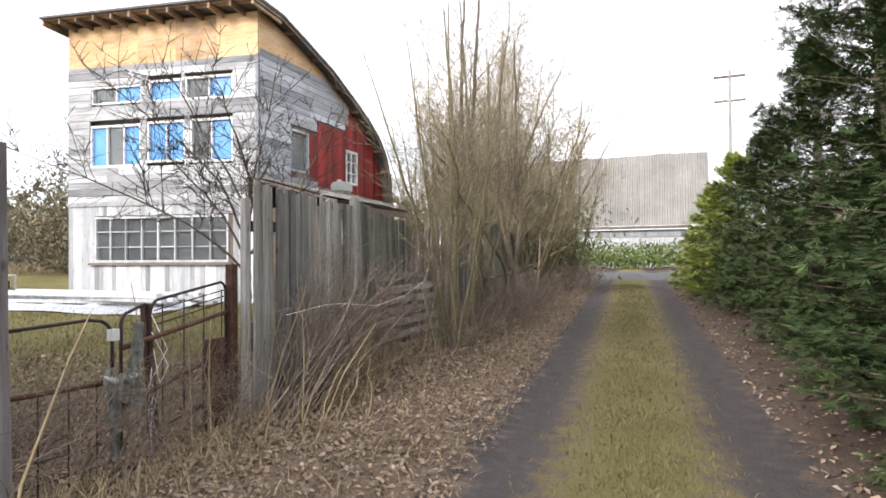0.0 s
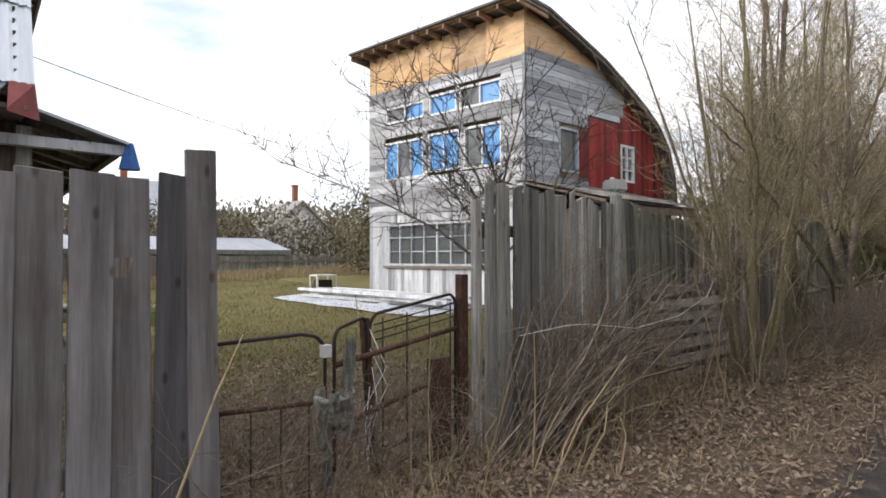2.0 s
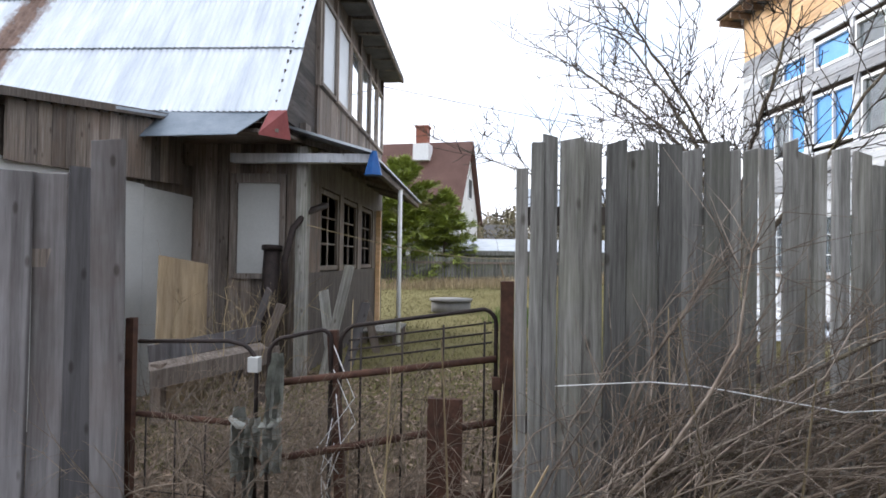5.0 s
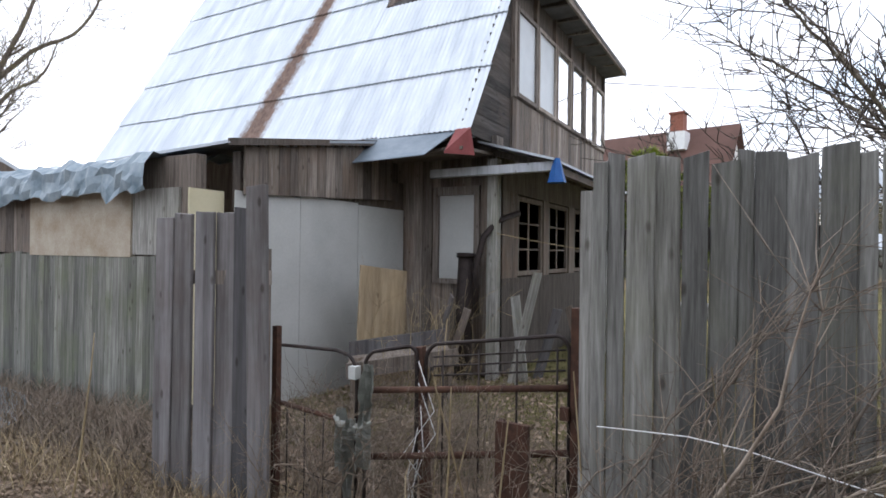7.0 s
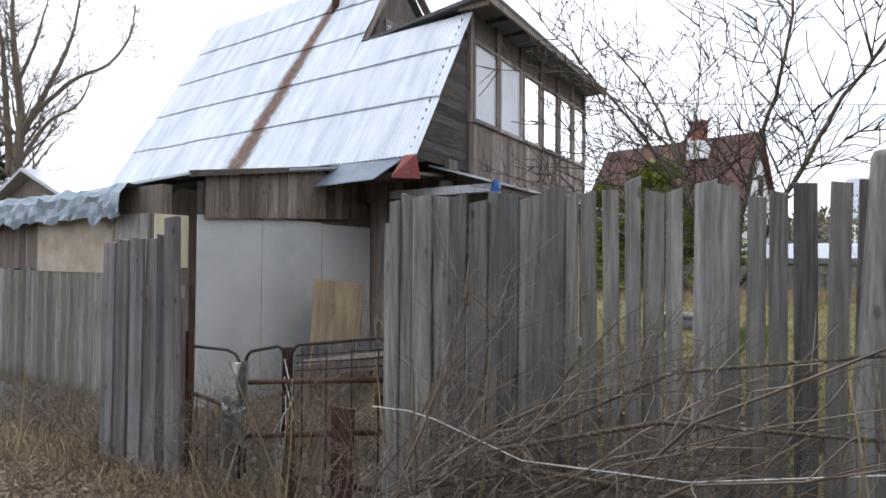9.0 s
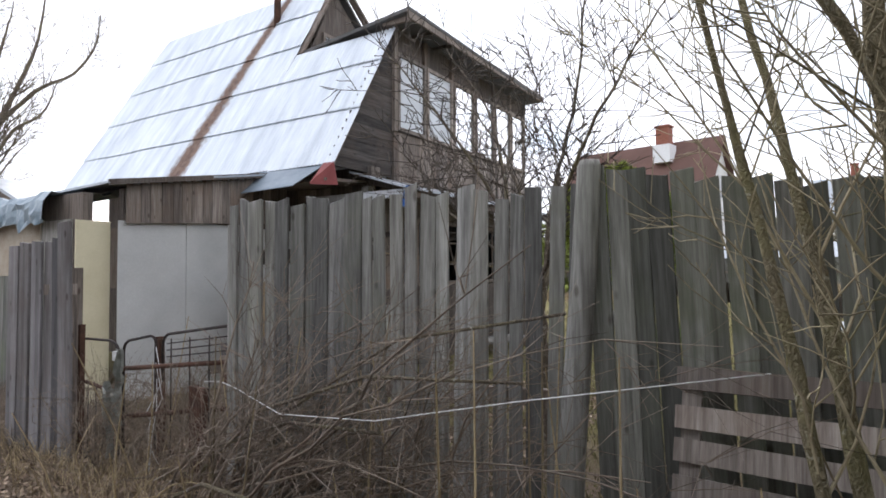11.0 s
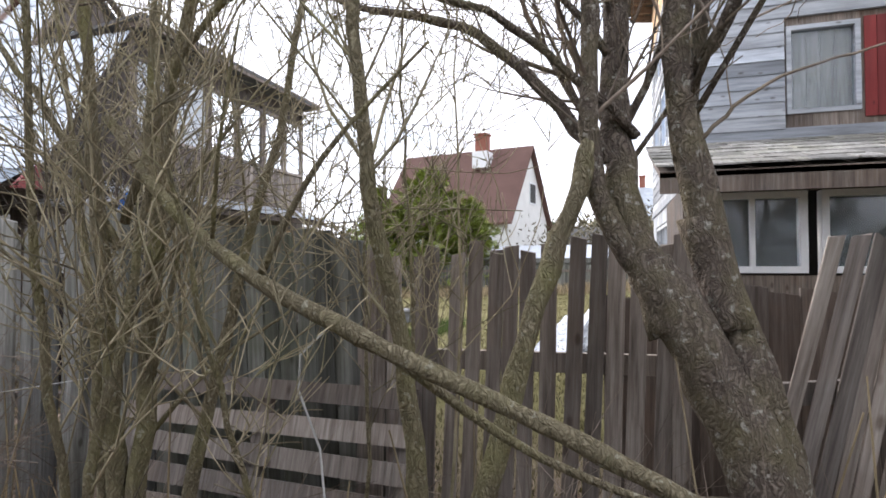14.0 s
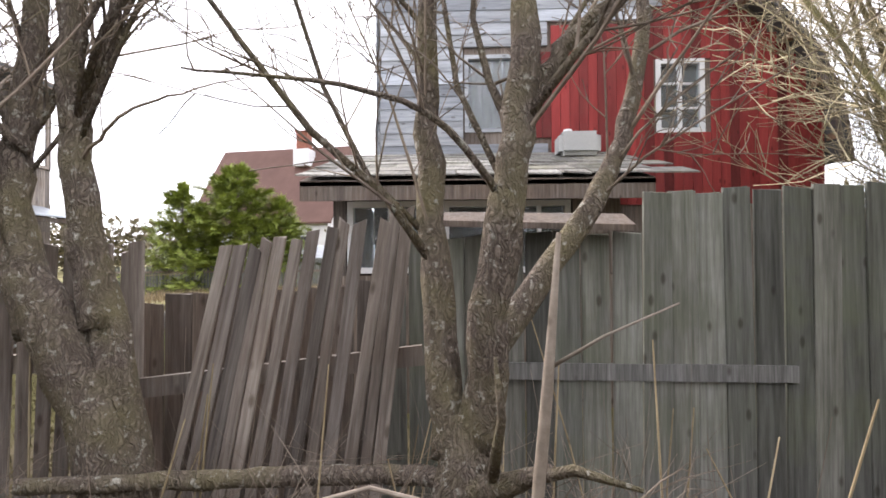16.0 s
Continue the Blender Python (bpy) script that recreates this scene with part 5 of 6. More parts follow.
# ---- yard things ----
def build_yard():
    pipe = thing("white_pole", "white metal pole propping the porch roof", "pole")
    part("pole", Tubes().add([(-10.4, 2.2, -.3), (-10.35, 2.2, 2.75)], .04, 8).mesh("pole", WHITE_PAINT), WHITE_PAINT, pipe)
    tarp = thing("blue_rag", "blue tarp scrap knotted at the porch roof corner", "rag")
    bm = bmesh.new()
    rows = [[bm.verts.new((-7.42 + .05 * noise.noise((i, k, 2)) + math.cos(k * 1.05) * .07 * (.5 + i * .22), 2.27 + math.sin(k * 1.05) * .08 * (.5 + i * .25), 2.86 - i * .075)) for k in range(6)] for i in range(5)]
    for i in range(4):
        for k in range(6):
            bm.faces.new((rows[i][k], rows[i][(k + 1) % 6], rows[i + 1][(k + 1) % 6], rows[i + 1][k]))
    bm.faces.new(rows[0])
    bm.faces.new(rows[-1])
    part("scrap", bm, BLUE_TARP, tarp)
    well = thing("well_ring", "concrete well ring with a blue-edged lid", "well")
    g = ground_z(-16.3, 3.0)
    part("ring", Tubes().add([(-16.3, 2.85, g - .1), (-16.3, 2.85, .40)], .55, 20).mesh("ring", GREY_STONE), GREY_STONE, well)
    part("lid", Tubes().add([(-16.3, 2.85, .40), (-16.3, 2.85, .46)], .60, 20).mesh("lid", GREY_STONE), GREY_STONE, well, "flat grey-blue lid")
    table = thing("low_platform", "low grey plank platform in the yard", "platform")
    for k in range(5):
        part("plank", boxes((-12.0, -10.6, 1.5 + k * .13, 1.62 + k * .13, .20, .24)), WOOD_FENCE, table)
    for x in (-11.9, -10.75):
        for y in (1.55, 2.1):
            part("leg", boxes((x, x + .08, y - .04, y + .04, -.4, .2)), WOOD_OLD, table)
    ply = thing("plywood_sheet", "weathered plywood sheet leaning on the shed", "board")
    part("sheet", boxes((-.44, .44, -.008, .008, 0, 1.52)), WOOD_PLY, ply, m=pose(-6.16, .56, -.02, 0, 0, -4) @ pose(0, 0, 0, 3, -6, 0))
    for i, (x, y, rz, ry, ln, mt) in enumerate(((-6.85, .75, 40, 28, 1.5, WOOD_BOARD), (-6.95, .9, 60, 20, 1.2, WOOD_OLD), (-7.55, 1.62, 80, 10, 1.6, WOOD_FENCE), (-7.75, 1.75, 95, -9, 1.25, WOOD_FENCE), (-8.0, 1.8, 90, 14, 1.1, WOOD_BOARD), (-9.6, 2.0, 90, -16, 1.0, WOOD_OLD))):
        b = thing("leaning_plank", "loose weathered plank leaning by the house", "plank", "loose planks by the house")
        part("plank", plank_mesh("plank", .13, .025, ln, mt, .02), None, b, m=pose(x, y, -.12, 0, 0, rz) @ pose(0, 0, 0, -8, ry, 0))
    duct = thing("stove_pipe", "black bent stove pipe on a rusty drum", "pipe")
    part("drum", Tubes().add([(-7.45, .98, .0), (-7.48, .98, .9), (-7.52, .98, 1.62)], [.13, .12, .10], 10).mesh("drum", IRON), IRON, duct)
    part("rim", Tubes().add([(-7.52, .98, 1.62), (-7.525, .98, 1.68)], .13, 10).mesh("rim", IRON), IRON, duct)
    part("hose", Tubes().add([(-7.4, 1.2, .9), (-7.42, 1.18, 1.5), (-7.5, 1.25, 1.9), (-7.7, 1.36, 2.12), (-8.1, 1.5, 2.25)], .045, 8).mesh("hose", IRON), IRON, duct)
    trough = thing("wooden_trough", "old grey wooden trough inside the gate", "trough")
    part("side", bar((-5.6, .55, .62), (-6.5, 1.25, .72), .03, .16), WOOD_BOARD, trough)
    part("side", bar((-5.3, .75, .45), (-6.25, 1.55, .55), .03, .16), WOOD_OLD, trough)
    part("bottom", bmesh_quad((-5.6, .55, .55), (-6.5, 1.25, .62), (-6.25, 1.55, .5), (-5.3, .75, .4), .03), WOOD_OLD, trough)
    part("leg", boxes((-5.65, -5.55, .6, .7, -.2, .54)), WOOD_OLD, trough)
    part("leg", boxes((-6.4, -6.3, 1.3, 1.4, -.2, .58)), WOOD_OLD, trough)
    # wrapped timber in front of the tall house
    rng = random.Random(15)
    pile = thing("timber_stack", "plastic-wrapped timber stack before the house", "timber stack")
    for k in range(16):
        z = .32 + .085 * (k % 5)
        y = 8.35 + .2 * (k // 5) * 2 + rng.uniform(-.1, .3)
        part("timber", bar((-15.6 + rng.uniform(-.5, .6), y + rng.uniform(-.2, .2), z), (-9.3 + rng.uniform(-.6, .2), y + rng.uniform(-.2, .2), z + rng.uniform(0, .06)), .14, .07), WOOD_WHITE, pile)
    bm = bmesh.new()
    grid = [[bm.verts.new((-16.2 + 7.0 * i / 25, 7.7 + 1.7 * j / 8, max(ground_z(-16.2 + 7.0 * i / 25, 7.7 + 1.7 * j / 8) + .03, .50 * math.sin(min(1, (j + .3) / 5) * 1.57) * min(1, i / 5 + .25) * (.55 + .45 * math.sin(j * 2.4)) + .05 + .12 * noise.noise((i * .8, j * .9, 3))))) for j in range(9)] for i in range(26)]
    for i in range(25):
        for j in range(8):
            bm.faces.new((grid[i][j], grid[i + 1][j], grid[i + 1][j + 1], grid[i][j + 1]))
    part("wrapping", bm, FOIL, pile, "crumpled translucent wrapping")
    box1 = thing("white_generator", "small white-framed machine on the grass", "machine")
    g = ground_z(-18.2, 10.2)
    part("frame", boxes((-18.5, -18.44, 10.0, 10.06, g, .95), (-18.5, -18.44, 10.7, 10.76, g, .95), (-18.0, -17.94, 10.0, 10.06, g, .95), (-18.0, -17.94, 10.7, 10.76, g, .95), (-18.5, -17.94, 10.0, 10.76, .95, 1.0)), WHITE_PAINT, box1)
    part("engine", boxes((-18.4, -18.05, 10.12, 10.64, .42, .82)), IRON, box1)
    part("foot_plate", boxes((-18.48, -17.96, 10.02, 10.74, g - .02, .42)), WHITE_PAINT, box1)
    lump = thing("plastic_sheet", "crumpled clear plastic sheet on the verge", "plastic sheet")
    bm = bmesh.new()
    grid = [[bm.verts.new((-3.98 + .9 * i / 7, -4.6 + 3.0 * j / 12, ground_z(-3.7, -4.6 + 3.0 * j / 12) + .03 + max(0, .42 * (1 - j / 12) * math.sin((i + .5) / 8 * 3.1)) + .06 * noise.noise((i, j * .9, 7)))) for j in range(13)] for i in range(8)]
    for i in range(7):
        for j in range(12):
            bm.faces.new((grid[i][j], grid[i + 1][j], grid[i + 1][j + 1], grid[i][j + 1]))
    part("sheet", bm, TARP_ROOF, lump)
    jar = thing("plastic_canister", "pale green canister on the lean-to roof", "canister")
    bm = boxes((-7.9, -7.5, 12.02, 12.5, 3.06, 3.34))
    bmesh.ops.bevel(bm, geom=bm.edges[:], offset=.05, segments=2, affect="EDGES")
    part("body", bm, FIBRE_SHEET, jar)
    part("cap", Tubes().add([(-7.7, 12.15, 3.33), (-7.7, 12.15, 3.39)], .05, 8).mesh("cap", WHITE_PAINT), WHITE_PAINT, jar)


build_yard()


# ---- distant houses ----
def turned(ob, pivot, to, degrees_):
    """Turns a house about one of its points and sets that point down elsewhere."""
    ob.matrix_basis = Matrix.Translation((*to, 0)) @ Matrix.Rotation(radians(degrees_), 4, "Z") @ Matrix.Translation((-pivot[0], -pivot[1], 0))


def gable_house(name, label, x0, x1, y0, y1, z0, ze, zr, wall, roof, chimney=None, ridge="y", wins=(), over=.4):
    h = thing(name, label, "house")
    xm, ym = (x0 + x1) / 2, (y0 + y1) / 2
    bm = bmesh.new()
    base = [(x0, y0), (x1, y0), (x1, y1), (x0, y1)]
    lo, hi = [bm.verts.new((x, y, z0)) for x, y in base], [bm.verts.new((x, y, ze)) for x, y in base]
    for i in range(4):
        bm.faces.new((lo[i], lo[(i + 1) % 4], hi[(i + 1) % 4], hi[i]))
    if ridge == "y":
        r = [bm.verts.new((xm, y0, zr - .1)), bm.verts.new((xm, y1, zr - .1))]
        bm.faces.new((hi[0], hi[1], r[0])), bm.faces.new((hi[2], hi[3], r[1]))
    else:
        r = [bm.verts.new((x0, ym, zr - .1)), bm.verts.new((x1, ym, zr - .1))]
        bm.faces.new((hi[3], hi[0], r[0])), bm.faces.new((hi[1], hi[2], r[1]))
    part("wall", bm, wall, h)
    s = (zr - ze) / ((x1 - x0) / 2 if ridge == "y" else (y1 - y0) / 2)
    if ridge == "y":
        part("roof", bmesh_quad((xm, y0 - over, zr), (xm, y1 + over, zr), (x1 + over, y1 + over, ze - s * over), (x1 + over, y0 - over, ze - s * over), .12), roof, h)
        part("roof", bmesh_quad((xm, y1 + over, zr), (xm, y0 - over, zr), (x0 - over, y0 - over, ze - s * over), (x0 - over, y1 + over, ze - s * over), .12), roof, h)
    else:
        part("roof", bmesh_quad((x0 - over, ym, zr), (x1 + over, ym, zr), (x1 + over, y0 - over, ze - s * over), (x0 - over, y0 - over, ze - s * over), .12), roof, h)
        part("roof", bmesh_quad((x1 + over, ym, zr), (x0 - over, ym, zr), (x0 - over, y1 + over, ze - s * over), (x1 + over, y1 + over, ze - s * over), .12), roof, h)
    if chimney:
        cx, cy, cz, w = chimney
        c = part("chimney", boxes((cx - w, cx + w, cy - w, cy + w, cz - 2.2, cz)), BRICK, h, "red brick chimney")
        part("cap", boxes((cx - w * 1.2, cx + w * 1.2, cy - w * 1.2, cy + w * 1.2, cz, cz + .12)), BRICK, c)
        part("skirt", boxes((cx - w * 1.4, cx + w * 1.4, cy - w * 1.35, cy + w * 1.35, cz - 2.4, cz - 1.2)), WHITE_PAINT, c, "white flashing")
    for (side, a0, a1, b0, b1) in wins:
        if side == "x":
            w = part("window", boxes((x1, x1 + .06, a0, a1, b0, b1)), WHITE_PAINT, h)
            # panes of distant houses carry indoor shade as a dark colour
            part("pane", boxes((x1 + .062, x1 + .075, a0 + .12, a1 - .12, b0 + .12, b1 - .12)), ROOM_SHADE, w)
        else:
            w = part("window", boxes((a0, a1, y1, y1 + .06, b0, b1)), WHITE_PAINT, h)
            part("pane", boxes((a0 + .12, a1 - .12, y1 + .062, y1 + .075, b0 + .12, b1 - .12)), ROOM_SHADE, w)
    return h


brown = gable_house("brown_roofed_house", "white house with a steep brown tiled roof", -47, -38.6, -6.6, 3.2, 0, 4.9, 10.2, WHITE_WALL, BROWN_TILE, (-41.6, 0.1, 11.0, .42), wins=(("y", -44.2, -42.8, 6.0, 7.6), ("y", -41.3, -40.2, 1.6, 3.0), ("y", -45.5, -44.2, 1.6, 3.0), ("x", 1.0, 2.2, 2.2, 3.6)))
turned(brown, (-42.8, 3.2), (-41.6, 2.8), -10)
gable_house("tin_roofed_house", "low house with a shiny tin roof", -59, -52.5, 8.4, 15.9, .5, 5.5, 8.6, WHITE_WALL, GALV, (-56, 11.0, 9.6, .25), wins=(("x", 9.8, 10.9, 3.0, 4.6), ("x", 13.2, 14.3, 3.0, 4.6)))
gable_house("white_cottage", "small white cottage with a grey hipped roof", -40, -35.5, 15.2, 20.4, .4, 3.2, 5.5, WHITE_WALL, GREY_TIN, (-37.2, 18.2, 6.6, .16), ridge="x", wins=(("x", 16.4, 17.3, 1.5, 2.5), ("x", 18.4, 19.3, 1.5, 2.5)))
gable_house("red_cottage", "small dark red outbuilding in the distance", -60, -56, 4.6, 7.0, .5, 3.6, 5.2, RED_PAINT, ROOF_FELT)
gable_house("white_annexe", "low white building with a flat grey roof", -70, -62, 19, 30, .5, 4.4, 5.4, WHITE_WALL, ROOF_FELT, wins=(("x", 21, 23, 2.2, 3.6), ("x", 25, 27, 2.2, 3.6)))
gable_house("garden_shed", "dark low shed behind the old house", -20, -9.5, -22, -13, -.3, 3.4, 5.0, WOOD_OLD, GALV, ridge="x")


def build_long_shed():
    t = thing("long_shed", "long low shed with pale sheet roof", "shed")
    part("wall", boxes((-31.5, -28.2, 2.2, 13.6, .2, 1.95)), WOOD_DARK, t)
    for k in range(9):
        y = 2.0 + k * 1.3
        part("roof_sheet", bmesh_quad((-28.0, y, 2.02), (-28.0, y + 1.28, 2.02), (-31.6, y + 1.28, 2.72), (-31.6, y, 2.72), .03), GALV, t)
    part("fascia", boxes((-28.05, -27.98, 2.0, 13.7, 1.78, 1.98)), WOOD_DARK, t)
    return t


build_long_shed()


def build_barn():
    """Tin barn across the road at the end of the lane."""
    t = thing("tin_barn", "long barn with grey corrugated upper wall", "barn")
    rng = random.Random(19)
    part("lower_wall", boxes((-14, 1.0, 31.9, 32.2, .4, 2.75)), WHITE_WALL, t, "whitewashed plank lower wall")
    for k in range(5):
        part("plank", boxes((-14, 1.0, 31.84, 31.89, .75 + k * .4, 1.11 + k * .4)), WOOD_WHITE, t)
    x = -14.0
    while x < 1.0:
        w = .9
        n = 30
        vs = []
        top = 6.9 + rng.uniform(-.06, .06)
        for z in (2.95, top):
            for i in range(n + 1):
                vs.append((x + w * i / n, 31.7 + .03 * math.sin(i / n * 6.28 * 7) + (1.2 if z > 4 else 0), z))
        me = raw_mesh(vs, [(i, i + 1, n + 2 + i, n + 1 + i) for i in range(n)], "sheet", GREY_TIN)
        part("roof_sheet", me, GREY_TIN, t)
        x += w - .02
    part("eave_board", boxes((-14, 1.0, 31.6, 31.75, 2.78, 2.93)), WOOD_OLD, t)
    part("side_wall", boxes((1.0, 1.1, 31.9, 38, .4, 2.9)), WOOD_OLD, t)
    return t


build_barn()


def utility_pole(x, y, h):
    t = thing("utility_pole", "grey wooden utility pole with cross arms", "utility pole")
    z = ground_z(x, y)
    part("post", Tubes().add([(x, y, z - .3), (x, y, z + h)], [.13, .09], 8).mesh("post", WOOD_FENCE), WOOD_FENCE, t)
    for k in (0.35, 1.9):
        part("cross_arm", boxes((x - .9, x + .9, y - .06, y + .06, z + h - k - .12, z + h - k)), WOOD_OLD, t)
        for dx in (-.8, -.3, .3, .8):
            part("insulator", Tubes().add([(x + dx, y, z + h - k), (x + dx, y, z + h - k + .2)], .05, 6).mesh("insulator", WHITE_PAINT), WHITE_PAINT, t)


utility_pole(3.55, 40, 12.3)


def cable(name, label, a, b, sag, r, mat=IRON, n=14):
    a, b = Vector(a), Vector(b)
    t = thing(name, label, "cable")
    part("line", Tubes().add([a.lerp(b, i / n) - Vector((0, 0, sag * 4 * (i / n) * (1 - i / n))) for i in range(n + 1)], r, 4).mesh("line", mat), mat, t)


cable("overhead_cable", "thin overhead cable to the old house", (-13.7, 1.3, 5.6), (-34, 24, 8.2), .5, .012)
cable("overhead_cable", "thin overhead cable across the lane end", (3.6, 40, 11.6), (-22, 28, 7.5), .8, .02)
cable("overhead_cable", "thin overhead cable across the lane end", (3.6, 40, 10.4), (18, 30, 12.0), .5, .02)
cable("clothes_line", "thin line from the porch to the fence", (-7.6, 1.4, 1.95), (-13.5, 4.6, 1.6), .15, .008, STRAW)


# ---- distant growth ----
def thicket(name, label, seed, count, area, mat, size, category="woods"):
    """Loose clumps of fine growth, uneven in height, with gaps."""
    rng = random.Random(seed)
    v, f = [], []
    for _ in range(count):
        (x, y), top, spread = area(rng)
        n = rng.randint(14, 26)
        for _k in range(n):
            p = Vector((x + rng.gauss(0, spread), y + rng.gauss(0, spread), ground_z(x, y) + top * rng.random() ** .75))
            d = Vector((rng.gauss(0, .7), rng.gauss(0, .7), rng.uniform(.2, 1.2))).normalized() * size * rng.uniform(.5, 1.4)
            w = d.orthogonal().normalized() * size * rng.uniform(.09, .24)
            k = len(v)
            v += [tuple(p), tuple(p + d * .5 + w), tuple(p + d), tuple(p + d * .5 - w)]
            f.append((k, k + 1, k + 2, k + 3))
    return tagged(new(name, raw_mesh(v, f, name, mat)), label, category, kind="stuff")


def ring_area(r):
    a = math.radians(r.uniform(15, 235))
    d = r.uniform(95, 150)
    return (-math.sin(a) * d, math.cos(a) * d), r.uniform(4, 10), 2.5


thicket("far_woods", "brown and olive woods on the skyline", 130, 2600, ring_area, FAR_LEAF, 1.9)
thicket("far_conifers", "dark conifers on the skyline", 131, 500, lambda r: ((-120 - 25 * r.random(), -30 + 110 * r.random()), r.uniform(6, 11), 1.2), NEEDLE, 1.5)
thicket("garden_thicket", "yellow-brown bushes behind the yard fence", 132, 1500, lambda r: ((-33 - 14 * r.random(), 9 + 13 * r.random() if r.random() < .6 else 4 + 18 * r.random()), r.uniform(1.6, 4.6), .6), FAR_LEAF, .30)
thicket("garden_thicket", "olive bushes beside the tall house", 133, 1500, lambda r: ((-20 - 4 * r.random(), 14.5 + 6.5 * r.random()), r.uniform(1.5, 5.0), .5), FAR_LEAF, .18)
thicket("garden_thicket", "green bushes round the far houses", 134, 240, lambda r: ((-36 - 12 * r.random(), -2 + 18 * r.random()), r.uniform(.8, 2.0), .5), GREEN_LEAF, .32)
thicket("roadside_weeds", "green weeds along the barn wall", 135, 330, lambda r: ((-9 + 14 * r.random(), 27.5 + 3.5 * r.random()), r.uniform(.5, 1.5), .35), GREEN_LEAF, .24)
thicket("lane_end_bush", "yellow-green bush at the lane end", 136, 120, lambda r: ((-3.6 + r.gauss(0, .7), 18.6 + r.gauss(0, .8)), r.uniform(1.2, 3.0), .3), GREEN_LEAF, .2)
thicket("hedge_thicket", "woods beyond the hedge", 137, 500, lambda r: ((10 + 50 * r.random(), 36 + 30 * r.random()), r.uniform(3, 7), 1.2), FAR_LEAF, .9)

# ---- trees and shrubs along the lane ----
def stem_tree(name, label, base, stems, bark, twig, seed, top=3, spread=0.55, rise=(0.3, 0.15, 0.05), density=(4.4, 8.0, 8.0), ratio=0.45, group="trees along the lane", category="tree", fine=0.0032):
    """A tree drawn stem by stem: each stem is its course and its thickness at the foot."""
    rng = random.Random(seed)
    thin = Tubes()
    o = Vector(base)
    t = thing(name, label, category, group, Matrix.Translation(base))
    for course, r0, bushy in stems:
        big = [Tubes()]
        pts = [p - o + Vector((rng.gauss(0, .007), rng.gauss(0, .007), 0)) for p in course_through(course, 7)]
        if bushy:
            grow(rng, big, thin, pts, r0, 0, top, spread, rise, density, ratio, fine)
        else:
            big[0].add(pts, [r0 * (1 - .35 * i / (len(pts) - 1)) * (1 + .28 * max(0, 1 - i / 4)) for i in range(len(pts))], 18, rough=.28)
        part("stem" if bushy else "trunk", big[0].mesh("stem", bark), bark, t)
        for b in big[1:]:
            part("limb", b.mesh("limb", bark), bark, t)
    part("crown", thin.mesh("crown", twig), twig, t)["kind"] = "stuff"
    return t


stem_tree("willow", "old multi-stemmed willow with rough leaning trunk", (-3.05, 9.75, .2), [
    ([(-3.02, 9.88, .15), (-3.10, 9.55, 1.2), (-3.13, 9.22, 1.85)], .125, False),
    ([(-3.0, 9.8, .15), (-3.15, 9.62, 1.2), (-3.2, 9.40, 2.0)], .10, False),
    ([(-3.12, 9.30, 1.6), (-3.2, 9.14, 2.2), (-3.3, 9.12, 3.0), (-3.35, 9.2, 4.6), (-3.3, 9.3, 6.2)], .075, True),
    ([(-3.17, 9.5, 1.6), (-3.22, 9.36, 2.4), (-3.22, 9.36, 3.4), (-3.15, 9.45, 5.2), (-3.1, 9.6, 6.6)], .07, True),
    ([(-3.12, 9.26, 1.7), (-3.08, 9.04, 2.2), (-3.12, 9.05, 3.2), (-3.2, 8.95, 4.6), (-3.2, 8.7, 6.0)], .045, True),
    ([(-3.2, 9.36, 2.2), (-3.3, 9.46, 2.9), (-3.35, 9.6, 3.8), (-3.4, 9.9, 5.2)], .035, True),
    ([(-3.12, 9.1, 2.2), (-3.2, 8.6, 2.75), (-3.3, 8.0, 3.0), (-3.4, 7.3, 3.35)], .03, True),
    ([(-3.2, 9.2, 2.3), (-2.9, 8.7, 2.7), (-2.7, 8.0, 2.86), (-2.6, 7.2, 2.8)], .02, True),
    ([(-3.15, 9.1, 2.6), (-3.0, 8.6, 3.2), (-2.9, 8.0, 3.6)], .017, True),
    ([(-3.2, 9.35, 2.2), (-3.15, 9.55, 2.4), (-3.1, 9.85, 2.5), (-3.05, 10.2, 2.55)], .011, True),
    ([(-3.2, 9.4, 2.5), (-3.2, 9.7, 3.0), (-3.15, 10.0, 3.4), (-3.1, 10.2, 4.0)], .012, True),
], BARK, TWIG, 41)
stem_tree("willow", "two-stemmed willow with lichen-flecked bark", (-2.8, 10.9, .25), [
    ([(-2.78, 10.82, .2), (-2.85, 10.88, .9), (-2.95, 10.93, 1.35)], .12, False),
    ([(-2.92, 10.88, 1.2), (-3.02, 10.82, 1.8), (-3.14, 10.78, 2.6), (-3.2, 10.85, 3.8), (-3.1, 11.0, 5.6)], .07, True),
    ([(-2.92, 10.96, 1.25), (-2.80, 11.03, 1.9), (-2.80, 11.10, 2.4), (-2.9, 11.16, 3.1), (-2.95, 11.4, 4.4), (-3.0, 11.5, 6.0)], .075, True),
    ([(-2.81, 11.12, 2.35), (-2.8, 11.3, 2.6), (-2.75, 11.62, 2.78), (-2.6, 12.1, 2.85), (-2.5, 12.7, 2.8)], .035, True),
    ([(-3.0, 10.98, 1.5), (-3.15, 11.35, 2.0), (-3.3, 11.6, 2.5), (-3.4, 11.7, 3.4), (-3.4, 11.8, 4.8)], .055, True),
    ([(-2.8, 11.05, 2.05), (-2.55, 10.75, 2.3), (-2.4, 10.2, 2.35)], .016, True),
], BARK, TWIG, 42)
